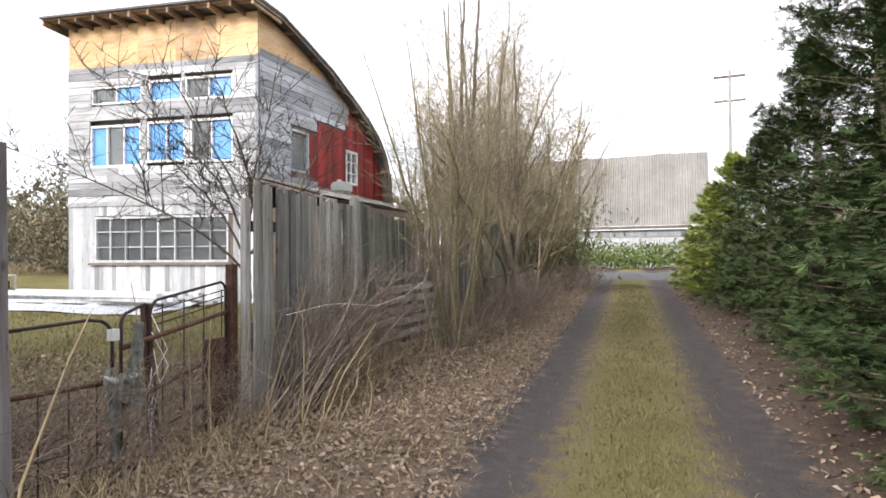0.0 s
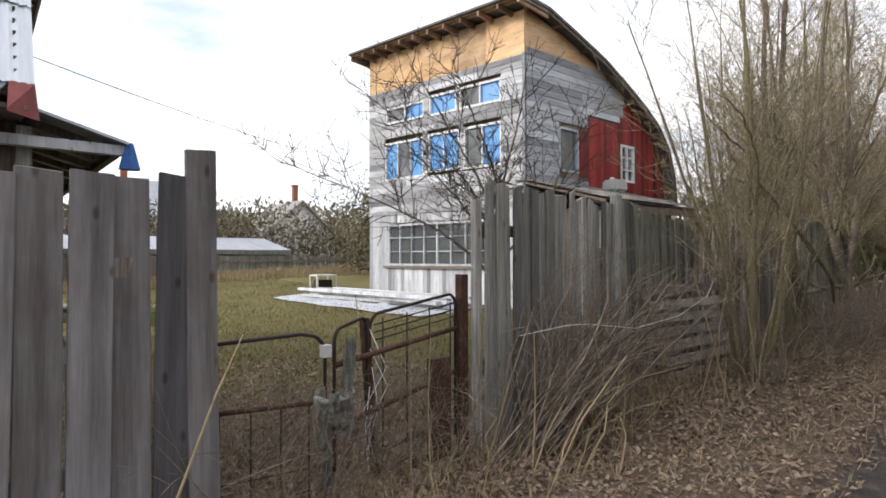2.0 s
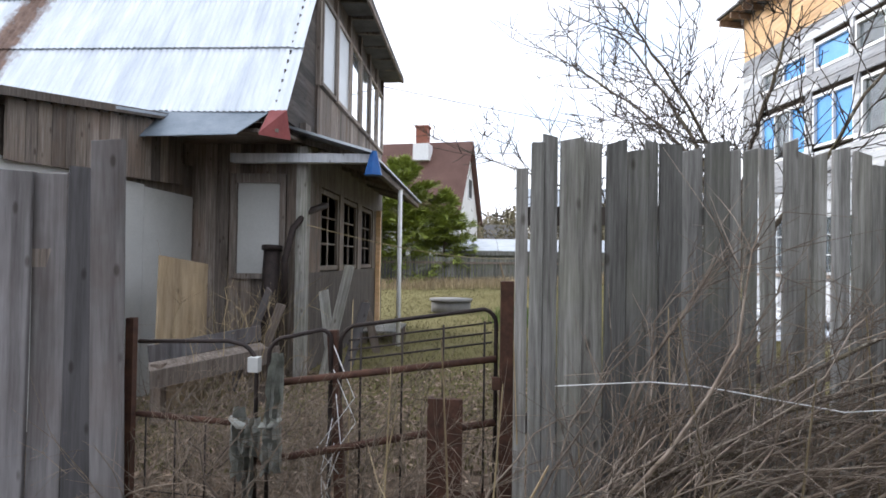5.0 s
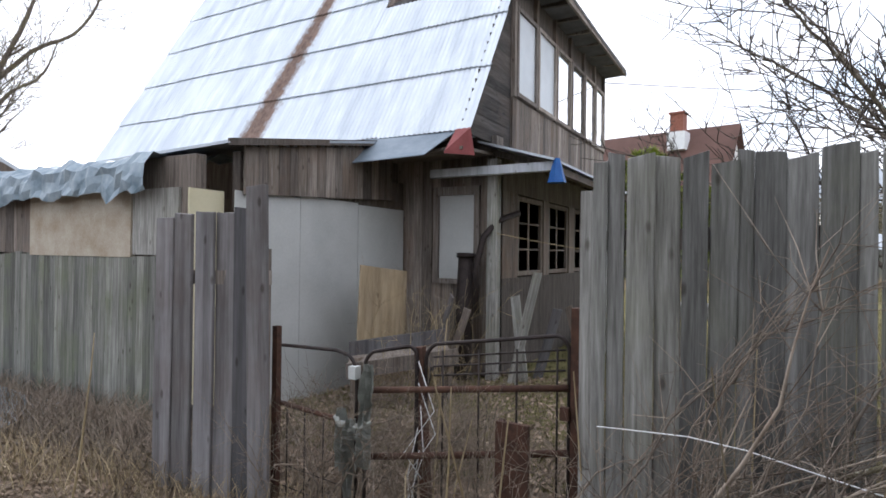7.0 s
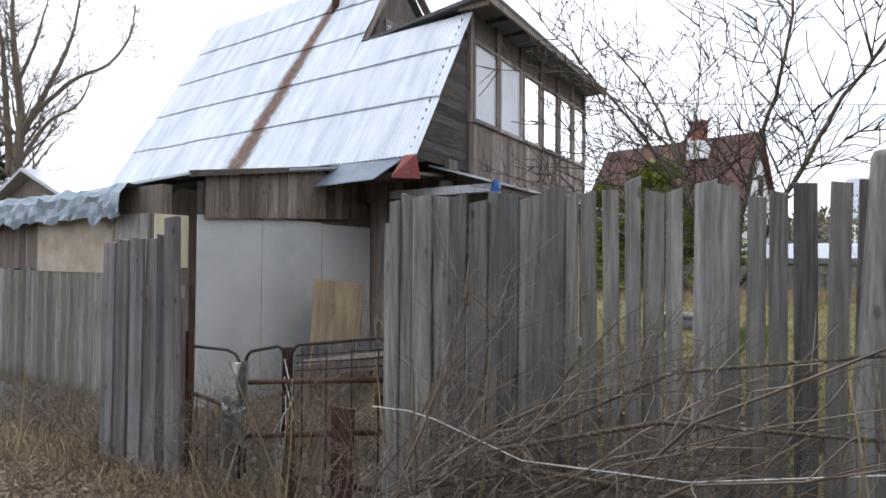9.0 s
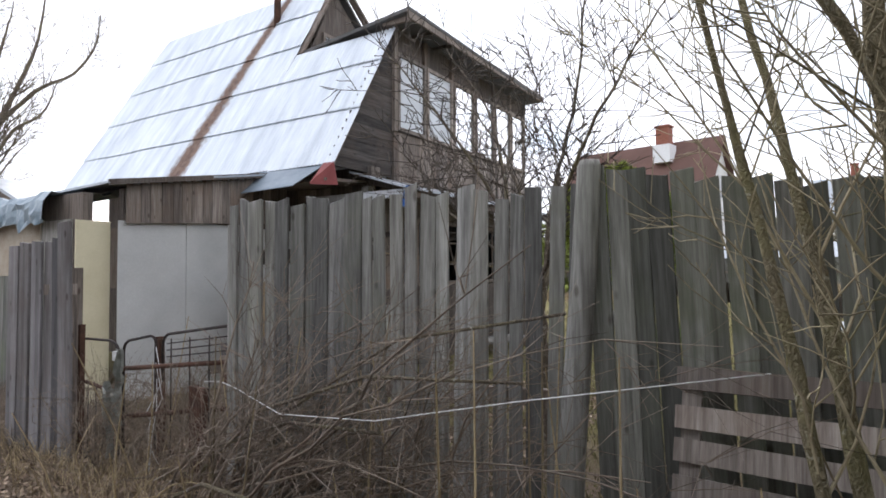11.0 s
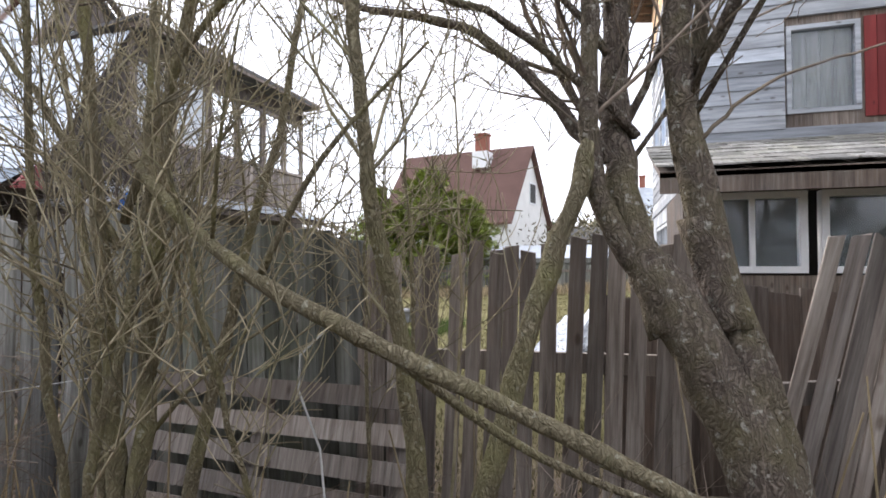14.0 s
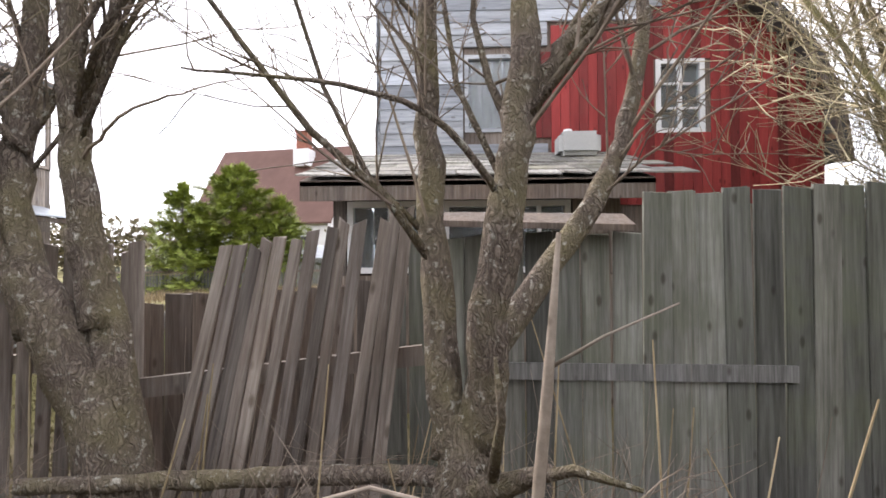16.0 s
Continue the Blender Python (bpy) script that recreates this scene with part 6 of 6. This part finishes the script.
stem_tree("willow", "thin willow clump with greenish bark", (-2.78, 7.25, .1), [
    ([(-2.78, 7.22, .0), (-2.76, 7.24, 1.1), (-2.72, 7.20, 2.0), (-2.7, 7.1, 3.2), (-2.8, 7.0, 4.8)], .05, True),
    ([(-2.74, 7.30, .0), (-2.80, 7.34, 1.2), (-2.85, 7.4, 2.4), (-2.95, 7.6, 3.8), (-3.0, 7.7, 5.2)], .045, True),
    ([(-2.82, 7.18, .0), (-2.9, 7.0, 1.2), (-2.95, 6.8, 2.2), (-3.0, 6.5, 3.6)], .03, True),
    ([(-2.72, 7.2, .1), (-2.55, 7.35, 1.0), (-2.6, 7.5, 1.8), (-2.65, 7.55, 3.0), (-2.7, 7.6, 4.4)], .026, True),
    ([(-2.75, 7.25, 1.9), (-2.6, 7.0, 2.5), (-2.55, 6.5, 2.9), (-2.5, 5.8, 3.0)], .02, True),
    ([(-2.78, 7.25, 2.0), (-2.7, 7.7, 2.7), (-2.8, 8.4, 3.1), (-2.9, 9.0, 3.2)], .02, True),
    ([(-2.85, 7.2, .0), (-3.05, 7.1, 1.3), (-3.35, 6.85, 2.6), (-3.75, 6.5, 4.2)], .034, True),
    ([(-2.85, 7.3, .0), (-3.1, 7.45, 1.4), (-3.4, 7.65, 2.9), (-3.7, 7.75, 4.9)], .036, True),
    ([(-2.72, 7.22, .1), (-2.45, 7.25, 1.6), (-2.25, 7.4, 3.0), (-2.1, 7.5, 4.4)], .022, True),
], BARK_GREEN, TWIG_YELLOW, 43, density=(4.2, 6.5, 6.0))
stem_tree("willow", "slender single willow stem", (-2.85, 8.5, .1), [
    ([(-2.86, 8.55, .05), (-2.82, 8.45, 1.4), (-2.66, 8.36, 2.2), (-2.6, 8.34, 3.2), (-2.6, 8.4, 4.6)], .042, True),
    ([(-2.84, 8.5, .2), (-2.95, 8.75, 1.3), (-3.05, 9.0, 2.1), (-3.1, 9.05, 2.35)], .045, False),
    ([(-3.1, 8.30, .1), (-3.15, 8.34, 1.5), (-3.18, 8.28, 2.7), (-3.2, 8.3, 3.9)], .012, True),
    ([(-3.15, 8.45, .1), (-3.2, 8.52, 1.5), (-3.22, 8.5, 2.8), (-3.3, 8.6, 4.1)], .011, True),
    ([(-3.1, 8.15, .1), (-3.2, 8.12, 1.4), (-3.3, 8.05, 2.5), (-3.35, 7.95, 3.6)], .012, True),
    ([(-2.80, 8.05, .05), (-2.5, 8.02, 1.2), (-2.24, 7.99, 2.1), (-2.2, 8.05, 3.0)], .014, True),
], BARK_GREEN, TWIG_YELLOW, 44)
fb = thing("fallen_branch", "mossy fallen branch slanting across the fence", "branch")


def rough_limb(t, course, radii, sides=10, rough=.3):
    """A gnarled bough through the given points."""
    pts = course_through(course, 7)
    n = len(course) - 1
    out = []
    for i in range(len(pts)):
        f = i / (len(pts) - 1) * n
        k = min(n - 1, int(f))
        out.append(radii[k] + (radii[k + 1] - radii[k]) * (f - k))
    return t.add(pts, out, sides, rough=rough)


fbt = Tubes()
rough_limb(fbt, [(-2.75, 7.2, 2.42), (-2.62, 7.55, 2.12), (-2.55, 7.95, 1.84), (-2.55, 8.4, 1.62), (-2.58, 8.93, 1.40), (-2.62, 9.3, 1.22), (-2.75, 9.8, .95)], [.016, .020, .024, .027, .027, .026, .024])
part("stem", fbt.mesh("stem", BARK_GREEN), BARK_GREEN, fb)
for pts, radii in (([(-2.55, 8.05, 1.80), (-2.5, 8.3, 2.15), (-2.6, 8.6, 2.5)], [.014, .01, .004]), ([(-2.57, 8.45, 1.59), (-2.75, 8.9, 1.25), (-2.7, 9.5, 1.12), (-2.8, 10.2, 1.05)], [.018, .016, .013, .006]), ([(-2.57, 7.85, 1.90), (-2.42, 8.0, 2.2), (-2.38, 8.1, 2.55)], [.009, .006, .003])):
    part("side_branch", Tubes().add(course_through(pts, 5), [radii[0] + (radii[-1] - radii[0]) * k / (5 * (len(pts) - 1)) for k in range(5 * (len(pts) - 1) + 1)], 7, rough=.2).mesh("side_branch", BARK_GREEN), BARK_GREEN, fb)
lg = thing("lying_log", "grey weathered branch lying across the stems", "branch")
lt = rough_limb(Tubes(), [(-2.95, 9.35, 1.08), (-3.05, 9.9, 1.07), (-3.05, 10.35, 1.09), (-2.98, 10.75, 1.12), (-2.8, 10.98, 1.15), (-2.6, 11.15, 1.28)], [.026, .034, .036, .038, .044, .02])
lt.add([(-2.75, 11.0, 1.2), (-2.6, 11.02, 1.42), (-2.55, 11.0, 1.6)], [.022, .014, .005], 5)
lt.add([(-2.78, 11.0, 1.16), (-2.5, 11.2, 1.32), (-2.42, 11.35, 1.3)], [.025, .016, .006], 5)
part("log", lt.mesh("log", BARK), BARK, lg)
bs = thing("broken_stem", "snapped grey stem with a torn top", "branch")
bt = Tubes().add([(-2.5, 11.08, .2), (-2.44, 11.07, 1.0), (-2.42, 11.12, 1.55), (-2.41, 11.15, 1.93)], [.02, .017, .015, .006], 9, rough=.35)
bt.add([(-2.42, 11.13, 1.6), (-2.38, 11.25, 1.68), (-2.36, 11.42, 1.76)], [.007, .005, .003], 4)
bt.add([(-2.44, 11.07, 1.2), (-2.3, 10.7, 1.35), (-2.2, 10.45, 1.32)], [.009, .006, .003], 4)
part("stem", bt.mesh("stem", CANE), CANE, bs)
for x, y, hgt, sd in ((-3.4, 14.3, 6.6, 1), (-5.4, 15.3, 7.4, 2), (-3.3, 15.0, 5.2, 3), (-4.5, 15.2, 6.8, 4), (-3.3, 16.4, 4.4, 5), (-5.4, 16.6, 6.6, 6), (-2.9, 17.8, 3.2, 7), (-6.9, 16.4, 6.4, 8)):
    rr = random.Random(50 + sd)
    n = 12
    stems = [(rr.uniform(-.5, .5), rr.uniform(-.5, .5), hgt * rr.uniform(.75, 1.15), rr.uniform(.022, .05)) for _ in range(n)]
    bare_tree("willow_clump", "tall bare willow clump with fine olive twigs", (x, y, ground_z(x, y)), stems, BARK_GREEN, TWIG_PALE, 60 + sd, top=2, spread=.62, rise=(.22, .14, .06), density=(5.5, 9.0, 5.0), ratio=.36, group="trees along the lane", fine=.0046)
stem_tree("fruit_tree", "small bare fruit tree with crooked spurs", (-4.75, 5.45, .1), [
    ([(-4.75, 5.45, .05), (-4.72, 5.42, .8), (-4.7, 5.4, 1.5)], .05, False),
    ([(-4.7, 5.4, 1.4), (-4.6, 5.2, 2.1), (-4.9, 4.9, 2.9), (-5.0, 4.4, 3.6)], .022, True),
    ([(-4.7, 5.4, 1.5), (-4.75, 5.5, 2.3), (-4.7, 5.7, 3.0), (-4.6, 5.8, 3.8)], .024, True),
    ([(-4.7, 5.4, 1.4), (-5.1, 5.4, 2.0), (-5.6, 5.2, 2.6), (-6.1, 4.9, 3.2)], .02, True),
    ([(-4.7, 5.4, 1.5), (-4.3, 5.7, 2.1), (-4.2, 6.1, 2.8), (-4.1, 6.5, 3.3)], .02, True),
    ([(-4.7, 5.4, 1.3), (-5.0, 4.9, 1.8), (-5.4, 4.2, 2.2), (-6.0, 3.4, 2.6)], .018, True),
    ([(-4.7, 5.4, 1.6), (-4.9, 5.1, 2.4), (-5.3, 4.6, 3.0), (-5.6, 4.0, 3.5)], .018, True),
    ([(-4.7, 5.4, 1.6), (-4.4, 5.1, 2.3), (-4.3, 4.7, 2.9), (-4.2, 4.3, 3.4)], .018, True),
], BARK, TWIG_DARK, 45, top=3, spread=.6, rise=(.15, .1, .05), density=(9.5, 8.0, 5.0), ratio=.5, group="", fine=.0050)


def cane_shrub(name, label, seed, count, foot, reach, high, mat, twigs=3, r=.0065):
    """Arching dry canes thrown over in one direction."""
    rng = random.Random(seed)
    t = Tubes()
    ob = thing(name, label, "shrub")
    rest = t
    for one in range(count):
        t = Tubes() if one < 16 else rest
        x, y = foot[0] + rng.gauss(0, foot[2]), foot[1] + rng.gauss(0, foot[3])
        rx, ry = reach[0] + rng.gauss(0, reach[2]), reach[1] * rng.uniform(.1, 1.15) + rng.gauss(0, .22)
        h = high * rng.uniform(.4, 1.15)
        g = ground_z(x, y)
        drop = rng.uniform(.0, .35)
        bow, sway, phase = rng.uniform(.7, 1.7), rng.gauss(0, .11), rng.uniform(0, 6.28)
        thick = r * rng.choice((.7, .8, 1.0, 1.2, 1.9))
        pts = []
        for k in range(9):
            f = k / 8
            w = sway * math.sin(phase + f * 5.0) * f
            pts.append(Vector((x + rx * f ** 1.2 + w + rng.gauss(0, .012), y + ry * f ** 1.1 + w * .6 + rng.gauss(0, .02), g - .03 + h * math.sin(f * bow) / math.sin(min(bow, 1.5)) - drop * max(0, f - .7) + rng.gauss(0, .012))))
        t.add(pts, [thick * (1 - .82 * k / 8) for k in range(9)], 5, cap=False)
        for _k in range(twigs):
            i = rng.randint(2, 7)
            fw = (pts[i + 1] - pts[i]).normalized()
            d = (fw * .8 + Vector((rng.gauss(0, .5), rng.gauss(0, .5), rng.gauss(.08, .5)))).normalized() * rng.uniform(.12, .5)
            m = pts[i] + d * .5 + Vector((rng.gauss(0, .02), rng.gauss(0, .02), .02))
            t.add([pts[i], m, pts[i] + d], [r * .42, r * .32, r * .16], 3, cap=False)
            e = (d + Vector((rng.gauss(0, .2), rng.gauss(0, .2), rng.gauss(0, .2)))) * .5
            t.add([m, m + e], [r * .28, r * .14], 3, cap=False)
        if one < 16:
            part("cane", t.mesh("cane", mat), mat, ob)
    part("brush", rest.mesh("brush", mat), mat, ob)["kind"] = "stuff"
    return ob


cane_shrub("dry_shrub", "arching tangle of dry grey canes", 71, 50, (-3.0, 4.0, .10, .25), (.08, 2.1, .25), 1.42, CANE, 13, .0062)
cane_shrub("dry_shrub", "brown twiggy thicket against the fence", 72, 60, (-3.12, 4.8, .12, .45), (.05, .8, .25), 1.15, TWIG, 12, .0046)
cane_shrub("dry_shrub", "dry canes bent over the verge", 73, 16, (-2.6, 4.1, .2, .5), (.12, .5, .25), .6, STRAW, 2, .0045)
cane_shrub("dry_shrub", "low brushwood beneath the willows", 74, 200, (-2.75, 9.4, .25, 1.4), (.1, .8, .4), .62, TWIG, 5, .006)
cane_shrub("dry_shrub", "low brushwood beneath the willows", 75, 22, (-2.65, 7.9, .2, .5), (.1, .5, .35), .4, TWIG_YELLOW, 5, .005)
cane_shrub("dry_shrub", "dead brambles inside the gate", 76, 150, (-4.1, 2.2, .5, .6), (.1, .5, .4), .6, TWIG, 5, .005)
cane_shrub("dry_shrub", "dead twigs caught in the iron gate", 79, 60, (-3.2, 2.7, .1, .5), (.05, .25, .15), .75, TWIG, 7, .004)
cane_shrub("dry_shrub", "tangled dead twigs at the foot of the willows", 80, 110, (-2.75, 10.3, .2, .8), (.1, .5, .4), .8, CANE, 6, .0045)
cane_shrub("dry_shrub", "dry stalks beside the old house", 77, 60, (-6.5, .9, .35, .35), (.1, .15, .2), 1.15, STRAW, 3, .006)
cane_shrub("dry_shrub", "reddish low brushwood at the lane end", 78, 160, (-2.7, 16.6, .4, 1.0), (.2, .5, .4), .8, TWIG, 4, .007)
bc = thing("bent_branch", "thick bare branches bent along the fence", "branch")
for pts, r in (([(-3.05, 3.75, .12), (-2.86, 4.1, .55), (-2.75, 4.7, .98), (-2.72, 5.4, 1.22), (-2.8, 6.1, 1.25)], .013), ([(-3.0, 3.9, .1), (-2.8, 4.3, .72), (-2.75, 4.9, .95), (-2.7, 5.5, 1.0)], .011), ([(-2.95, 3.8, .12), (-2.62, 4.2, .5), (-2.5, 4.6, .68), (-2.42, 5.2, .72)], .012), ([(-3.1, 3.8, .1), (-3.0, 4.6, .9), (-2.95, 5.4, 1.35), (-3.0, 6.2, 1.5)], .010)):
    part("branch", Tubes().add(pts, [r, r * .95, r * .85, r * .7, r * .45][:len(pts)], 6).mesh("branch", BARK), BARK, bc)
wire = thing("white_string", "thin white string tied between the shrubs", "string")
part("string", Tubes().add([(-3.0, 3.9, 1.0), (-2.85, 4.25, 1.06), (-2.8, 4.43, 1.06), (-2.7, 4.9, 1.0), (-2.66, 5.5, 1.06), (-2.7, 6.1, 1.2), (-3.0, 6.9, 1.33)], .0022, 5).mesh("string", WHITE_PAINT), WHITE_PAINT, wire)
wire2 = thing("pale_twig", "bleached bent twig hanging in the willow", "branch")
part("twig", Tubes().add([(-2.76, 8.18, 1.62), (-2.74, 8.08, 1.52), (-2.73, 8.08, 1.40), (-2.70, 8.18, 1.22), (-2.68, 8.22, .98), (-2.6, 8.2, .9)], [.003, .0042, .0045, .0045, .004, .003], 6).mesh("twig", CONCRETE), CONCRETE, wire2)

# ---- litter, grass, stalks ----
def scatter_leaves(name, label, count, area, mat, size, seed, lift=.02):
    rng = random.Random(seed)
    v, f = [], []
    for _ in range(count):
        x, y = area(rng)
        z = ground_z(x, y) + rng.uniform(0, lift)
        a, s = rng.uniform(0, 6.28), size * rng.uniform(.5, 1.25)
        u, w = Vector((math.cos(a), math.sin(a), rng.gauss(0, .35))) * s, Vector((-math.sin(a), math.cos(a), rng.gauss(0, .35))) * s * rng.uniform(.4, .7)
        p = Vector((x, y, z + s * .2))
        k = len(v)
        v += [tuple(p - u), tuple(p + w + Vector((0, 0, s * .25))), tuple(p + u), tuple(p - w + Vector((0, 0, s * .15)))]
        f.append((k, k + 1, k + 2, k + 3))
    return tagged(new(name, raw_mesh(v, f, name, mat)), label, "leaf litter", kind="stuff")


def scatter_blades(name, label, count, area, mat, high, seed, bend=.6, wide=.004, category="grass"):
    rng = random.Random(seed)
    v, f = [], []
    for _ in range(count):
        x, y = area(rng)
        z = ground_z(x, y) - .005
        h = high * rng.uniform(.4, 1.2)
        a = rng.uniform(0, 6.28)
        dx, dy = math.cos(a) * h * bend * rng.random(), math.sin(a) * h * bend * rng.random()
        b = rng.uniform(0, 6.28)
        wx, wy = math.cos(b) * wide, math.sin(b) * wide
        k = len(v)
        v += [(x - wx, y - wy, z), (x + wx, y + wy, z), (x + dx * .4 + wx * .7, y + dy * .4 + wy * .7, z + h * .6), (x + dx * .4 - wx * .7, y + dy * .4 - wy * .7, z + h * .6), (x + dx, y + dy, z + h * .92)]
        f += [(k, k + 1, k + 2, k + 3), (k + 3, k + 2, k + 4)]
    return tagged(new(name, raw_mesh(v, f, name, mat)), label, category, kind="stuff")


def lane_off(y):
    return LANE_X - LANE_SLOPE * y


def left_verge(r):
    y = -2 + 19 * r.random() ** 1.1
    return lane_off(y) - 1.0 - 2.3 * r.random() ** .8, y


def right_verge(r):
    y = 1.0 + 16 * r.random()
    return lane_off(y) + 1.05 + 1.6 * r.random(), y


def strip(r):
    y = 1 + 17 * r.random() ** 1.2
    return lane_off(y) + r.gauss(0, .28), y


def yard_area(r):
    return -4.2 - 21 * r.random() ** 1.7, -.5 + 11 * r.random()


def fence_foot(r):
    y = -2.5 + 19 * r.random()
    return -2.95 - .05 * y + r.gauss(0, .22), y


scatter_leaves("leaf_litter", "pale brown fallen leaves on the verge", 38000, left_verge, DEAD_LEAF, .023, 81, .03)
scatter_leaves("leaf_litter", "brown fallen leaves under the hedge", 3200, right_verge, DEAD_LEAF, .028, 82)
scatter_leaves("leaf_litter", "brown leaves strewn behind the gate", 12000, lambda r: (-3.2 - 5 * r.random() ** 1.3, -.2 + 5.5 * r.random()), DEAD_LEAF, .03, 83)
scatter_blades("lane_grass", "yellowish moss and grass between the tracks", 15000, strip, GRASS, .05, 84, 1.2, .004)
scatter_blades("yard_grass", "short dull yard grass", 52000, yard_area, GRASS, .07, 85, 1.0, .006)
scatter_blades("dry_grass", "dry straw grass along the fence", 6000, fence_foot, STRAW, .24, 86, 1.3, .003)
scatter_blades("dry_grass", "dry straw on the verge", 9000, left_verge, STRAW, .12, 87, 1.8, .003)
scatter_blades("tall_weeds", "dry tall weeds before the yard fence", 9000, lambda r: (-26.3 + 3.6 * r.random() ** 1.5, -3 + 20 * r.random()), STRAW, .42, 88, .7, .010)
scatter_blades("green_grass", "fresh green grass tuft in the yard", 5000, lambda r: (-14.6 + r.gauss(0, .9), 4.6 + r.gauss(0, .35)), GREEN_LEAF, .10, 89, .9, .006)
scatter_blades("dead_brush", "dead bracken before the shed", 9000, lambda r: (-3.6 + r.gauss(0, .3), -4.5 + 5.6 * r.random()), TWIG, .28, 90, 1.5, .004)
stalks = Tubes()
rs = random.Random(91)
for _ in range(90):
    y = 2.8 + 9.5 * rs.random()
    x = -2.75 - .03 * y + rs.gauss(0, .3)
    h = rs.uniform(.4, 1.25)
    g = ground_z(x, y)
    lx, ly = rs.gauss(0, .2) * h, rs.gauss(0, .2) * h
    stalks.add([(x, y, g - .02), (x + lx * .5 + rs.gauss(0, .02), y + ly * .5, g + h * .55), (x + lx, y + ly, g + h)], [.006, .005, .003], 4, cap=False)
tagged(new("dry_stalks", stalks.mesh("dry_stalks", STRAW)), "upright dry stalks in front of the fence", "weeds", kind="stuff")
sk = thing("straw_stalk", "single tall pale straw stalk leaning at the gate", "weed")
part("stalk", Tubes().add([(-2.32, 1.30, .05), (-2.34, 1.42, .62), (-2.3, 1.58, 1.08), (-2.27, 1.66, 1.28)], [.006, .006, .004, .002], 5).mesh("stalk", STRAW), STRAW, sk)

# ---- conifers ----
HEDGE = ((2.55, 4.3, 5.4, 3.1), (2.95, 6.6, 7.4, 3.4), (2.55, 8.8, 7.2, 3.1), (2.25, 10.9, 4.6, 2.7), (1.85, 13.0, 3.5, 2.4), (1.45, 15.0, 3.3, 2.2), (1.1, 16.8, 2.6, 1.9))
for i, (x, y, hh, w) in enumerate(HEDGE):
    conifer("hedge_conifer", "dense dark green conifer of the hedge", (x, y, ground_z(x, y) - .05), hh, w, NEEDLE if i < 5 else NEEDLE_LIGHT, 100 + i, (30000, 34000, 26000, 15000)[i] if i < 4 else 9000, .115 if i < 4 else .14, "conifer hedge")
conifer("thuja", "bright green ragged thuja in the neighbour's garden", (-28.6, -.3, .2), 6.3, 6.6, NEEDLE_LIGHT, 120, 9000, .42)
conifer("thuja", "bright green ragged thuja in the neighbour's garden", (-28.3, 2.0, .2), 4.7, 3.4, NEEDLE_LIGHT, 121, 3500, .36)
conifer("thuja", "bright green ragged thuja in the neighbour's garden", (-28.1, -2.8, .2), 5.3, 4.2, NEEDLE_LIGHT, 122, 4500, .40)
conifer("spruce", "dark spruce behind the old house", (-11.3, -29.0, -.2), 9.0, 6.0, NEEDLE, 123, 6000, .5)
stem_tree("birch", "bare crooked birch behind the old house", (-10.4, -20.6, -.4), [
    ([(-10.4, -20.6, -.5), (-10.19, -20.90, 4.51), (-10.26, -20.81, 7.49), (-10.17, -21.45, 10.70), (-10.20, -21.75, 13.44)], .26, True),
    ([(-10.06, -21.09, 5.20), (-10.07, -21.60, 7.49), (-10.02, -22.18, 10.70), (-9.79, -22.86, 12.99)], 0.17, True),
    ([(-10.26, -20.81, 6.69), (-10.73, -19.60, 8.64), (-11.16, -18.64, 10.70), (-11.36, -18.36, 12.99)], 0.13, True),
    ([(-10.29, -20.75, 7.15), (-11.57, -19.63, 9.09), (-12.52, -18.62, 9.90), (-13.11, -18.13, 11.15), (-13.29, -18.04, 12.53)], 0.1, True),
    ([(-10.19, -20.90, 5.43), (-10.62, -19.24, 7.15), (-11.18, -18.10, 7.83), (-11.41, -17.42, 9.09)], 0.09, True),
    ([(-10.12, -20.99, 6.80), (-9.12, -21.55, 8.64), (-8.55, -21.85, 11.15)], 0.1, True),
    ([(-10.12, -20.99, 8.64), (-10.58, -20.34, 10.70), (-10.94, -20.17, 12.76)], 0.09, True),
], BARK, TWIG, 124, top=3, spread=.5, rise=(.1, .02, -.04), density=(3.4, 5.0, 5.0), ratio=.36, group="", fine=.012)
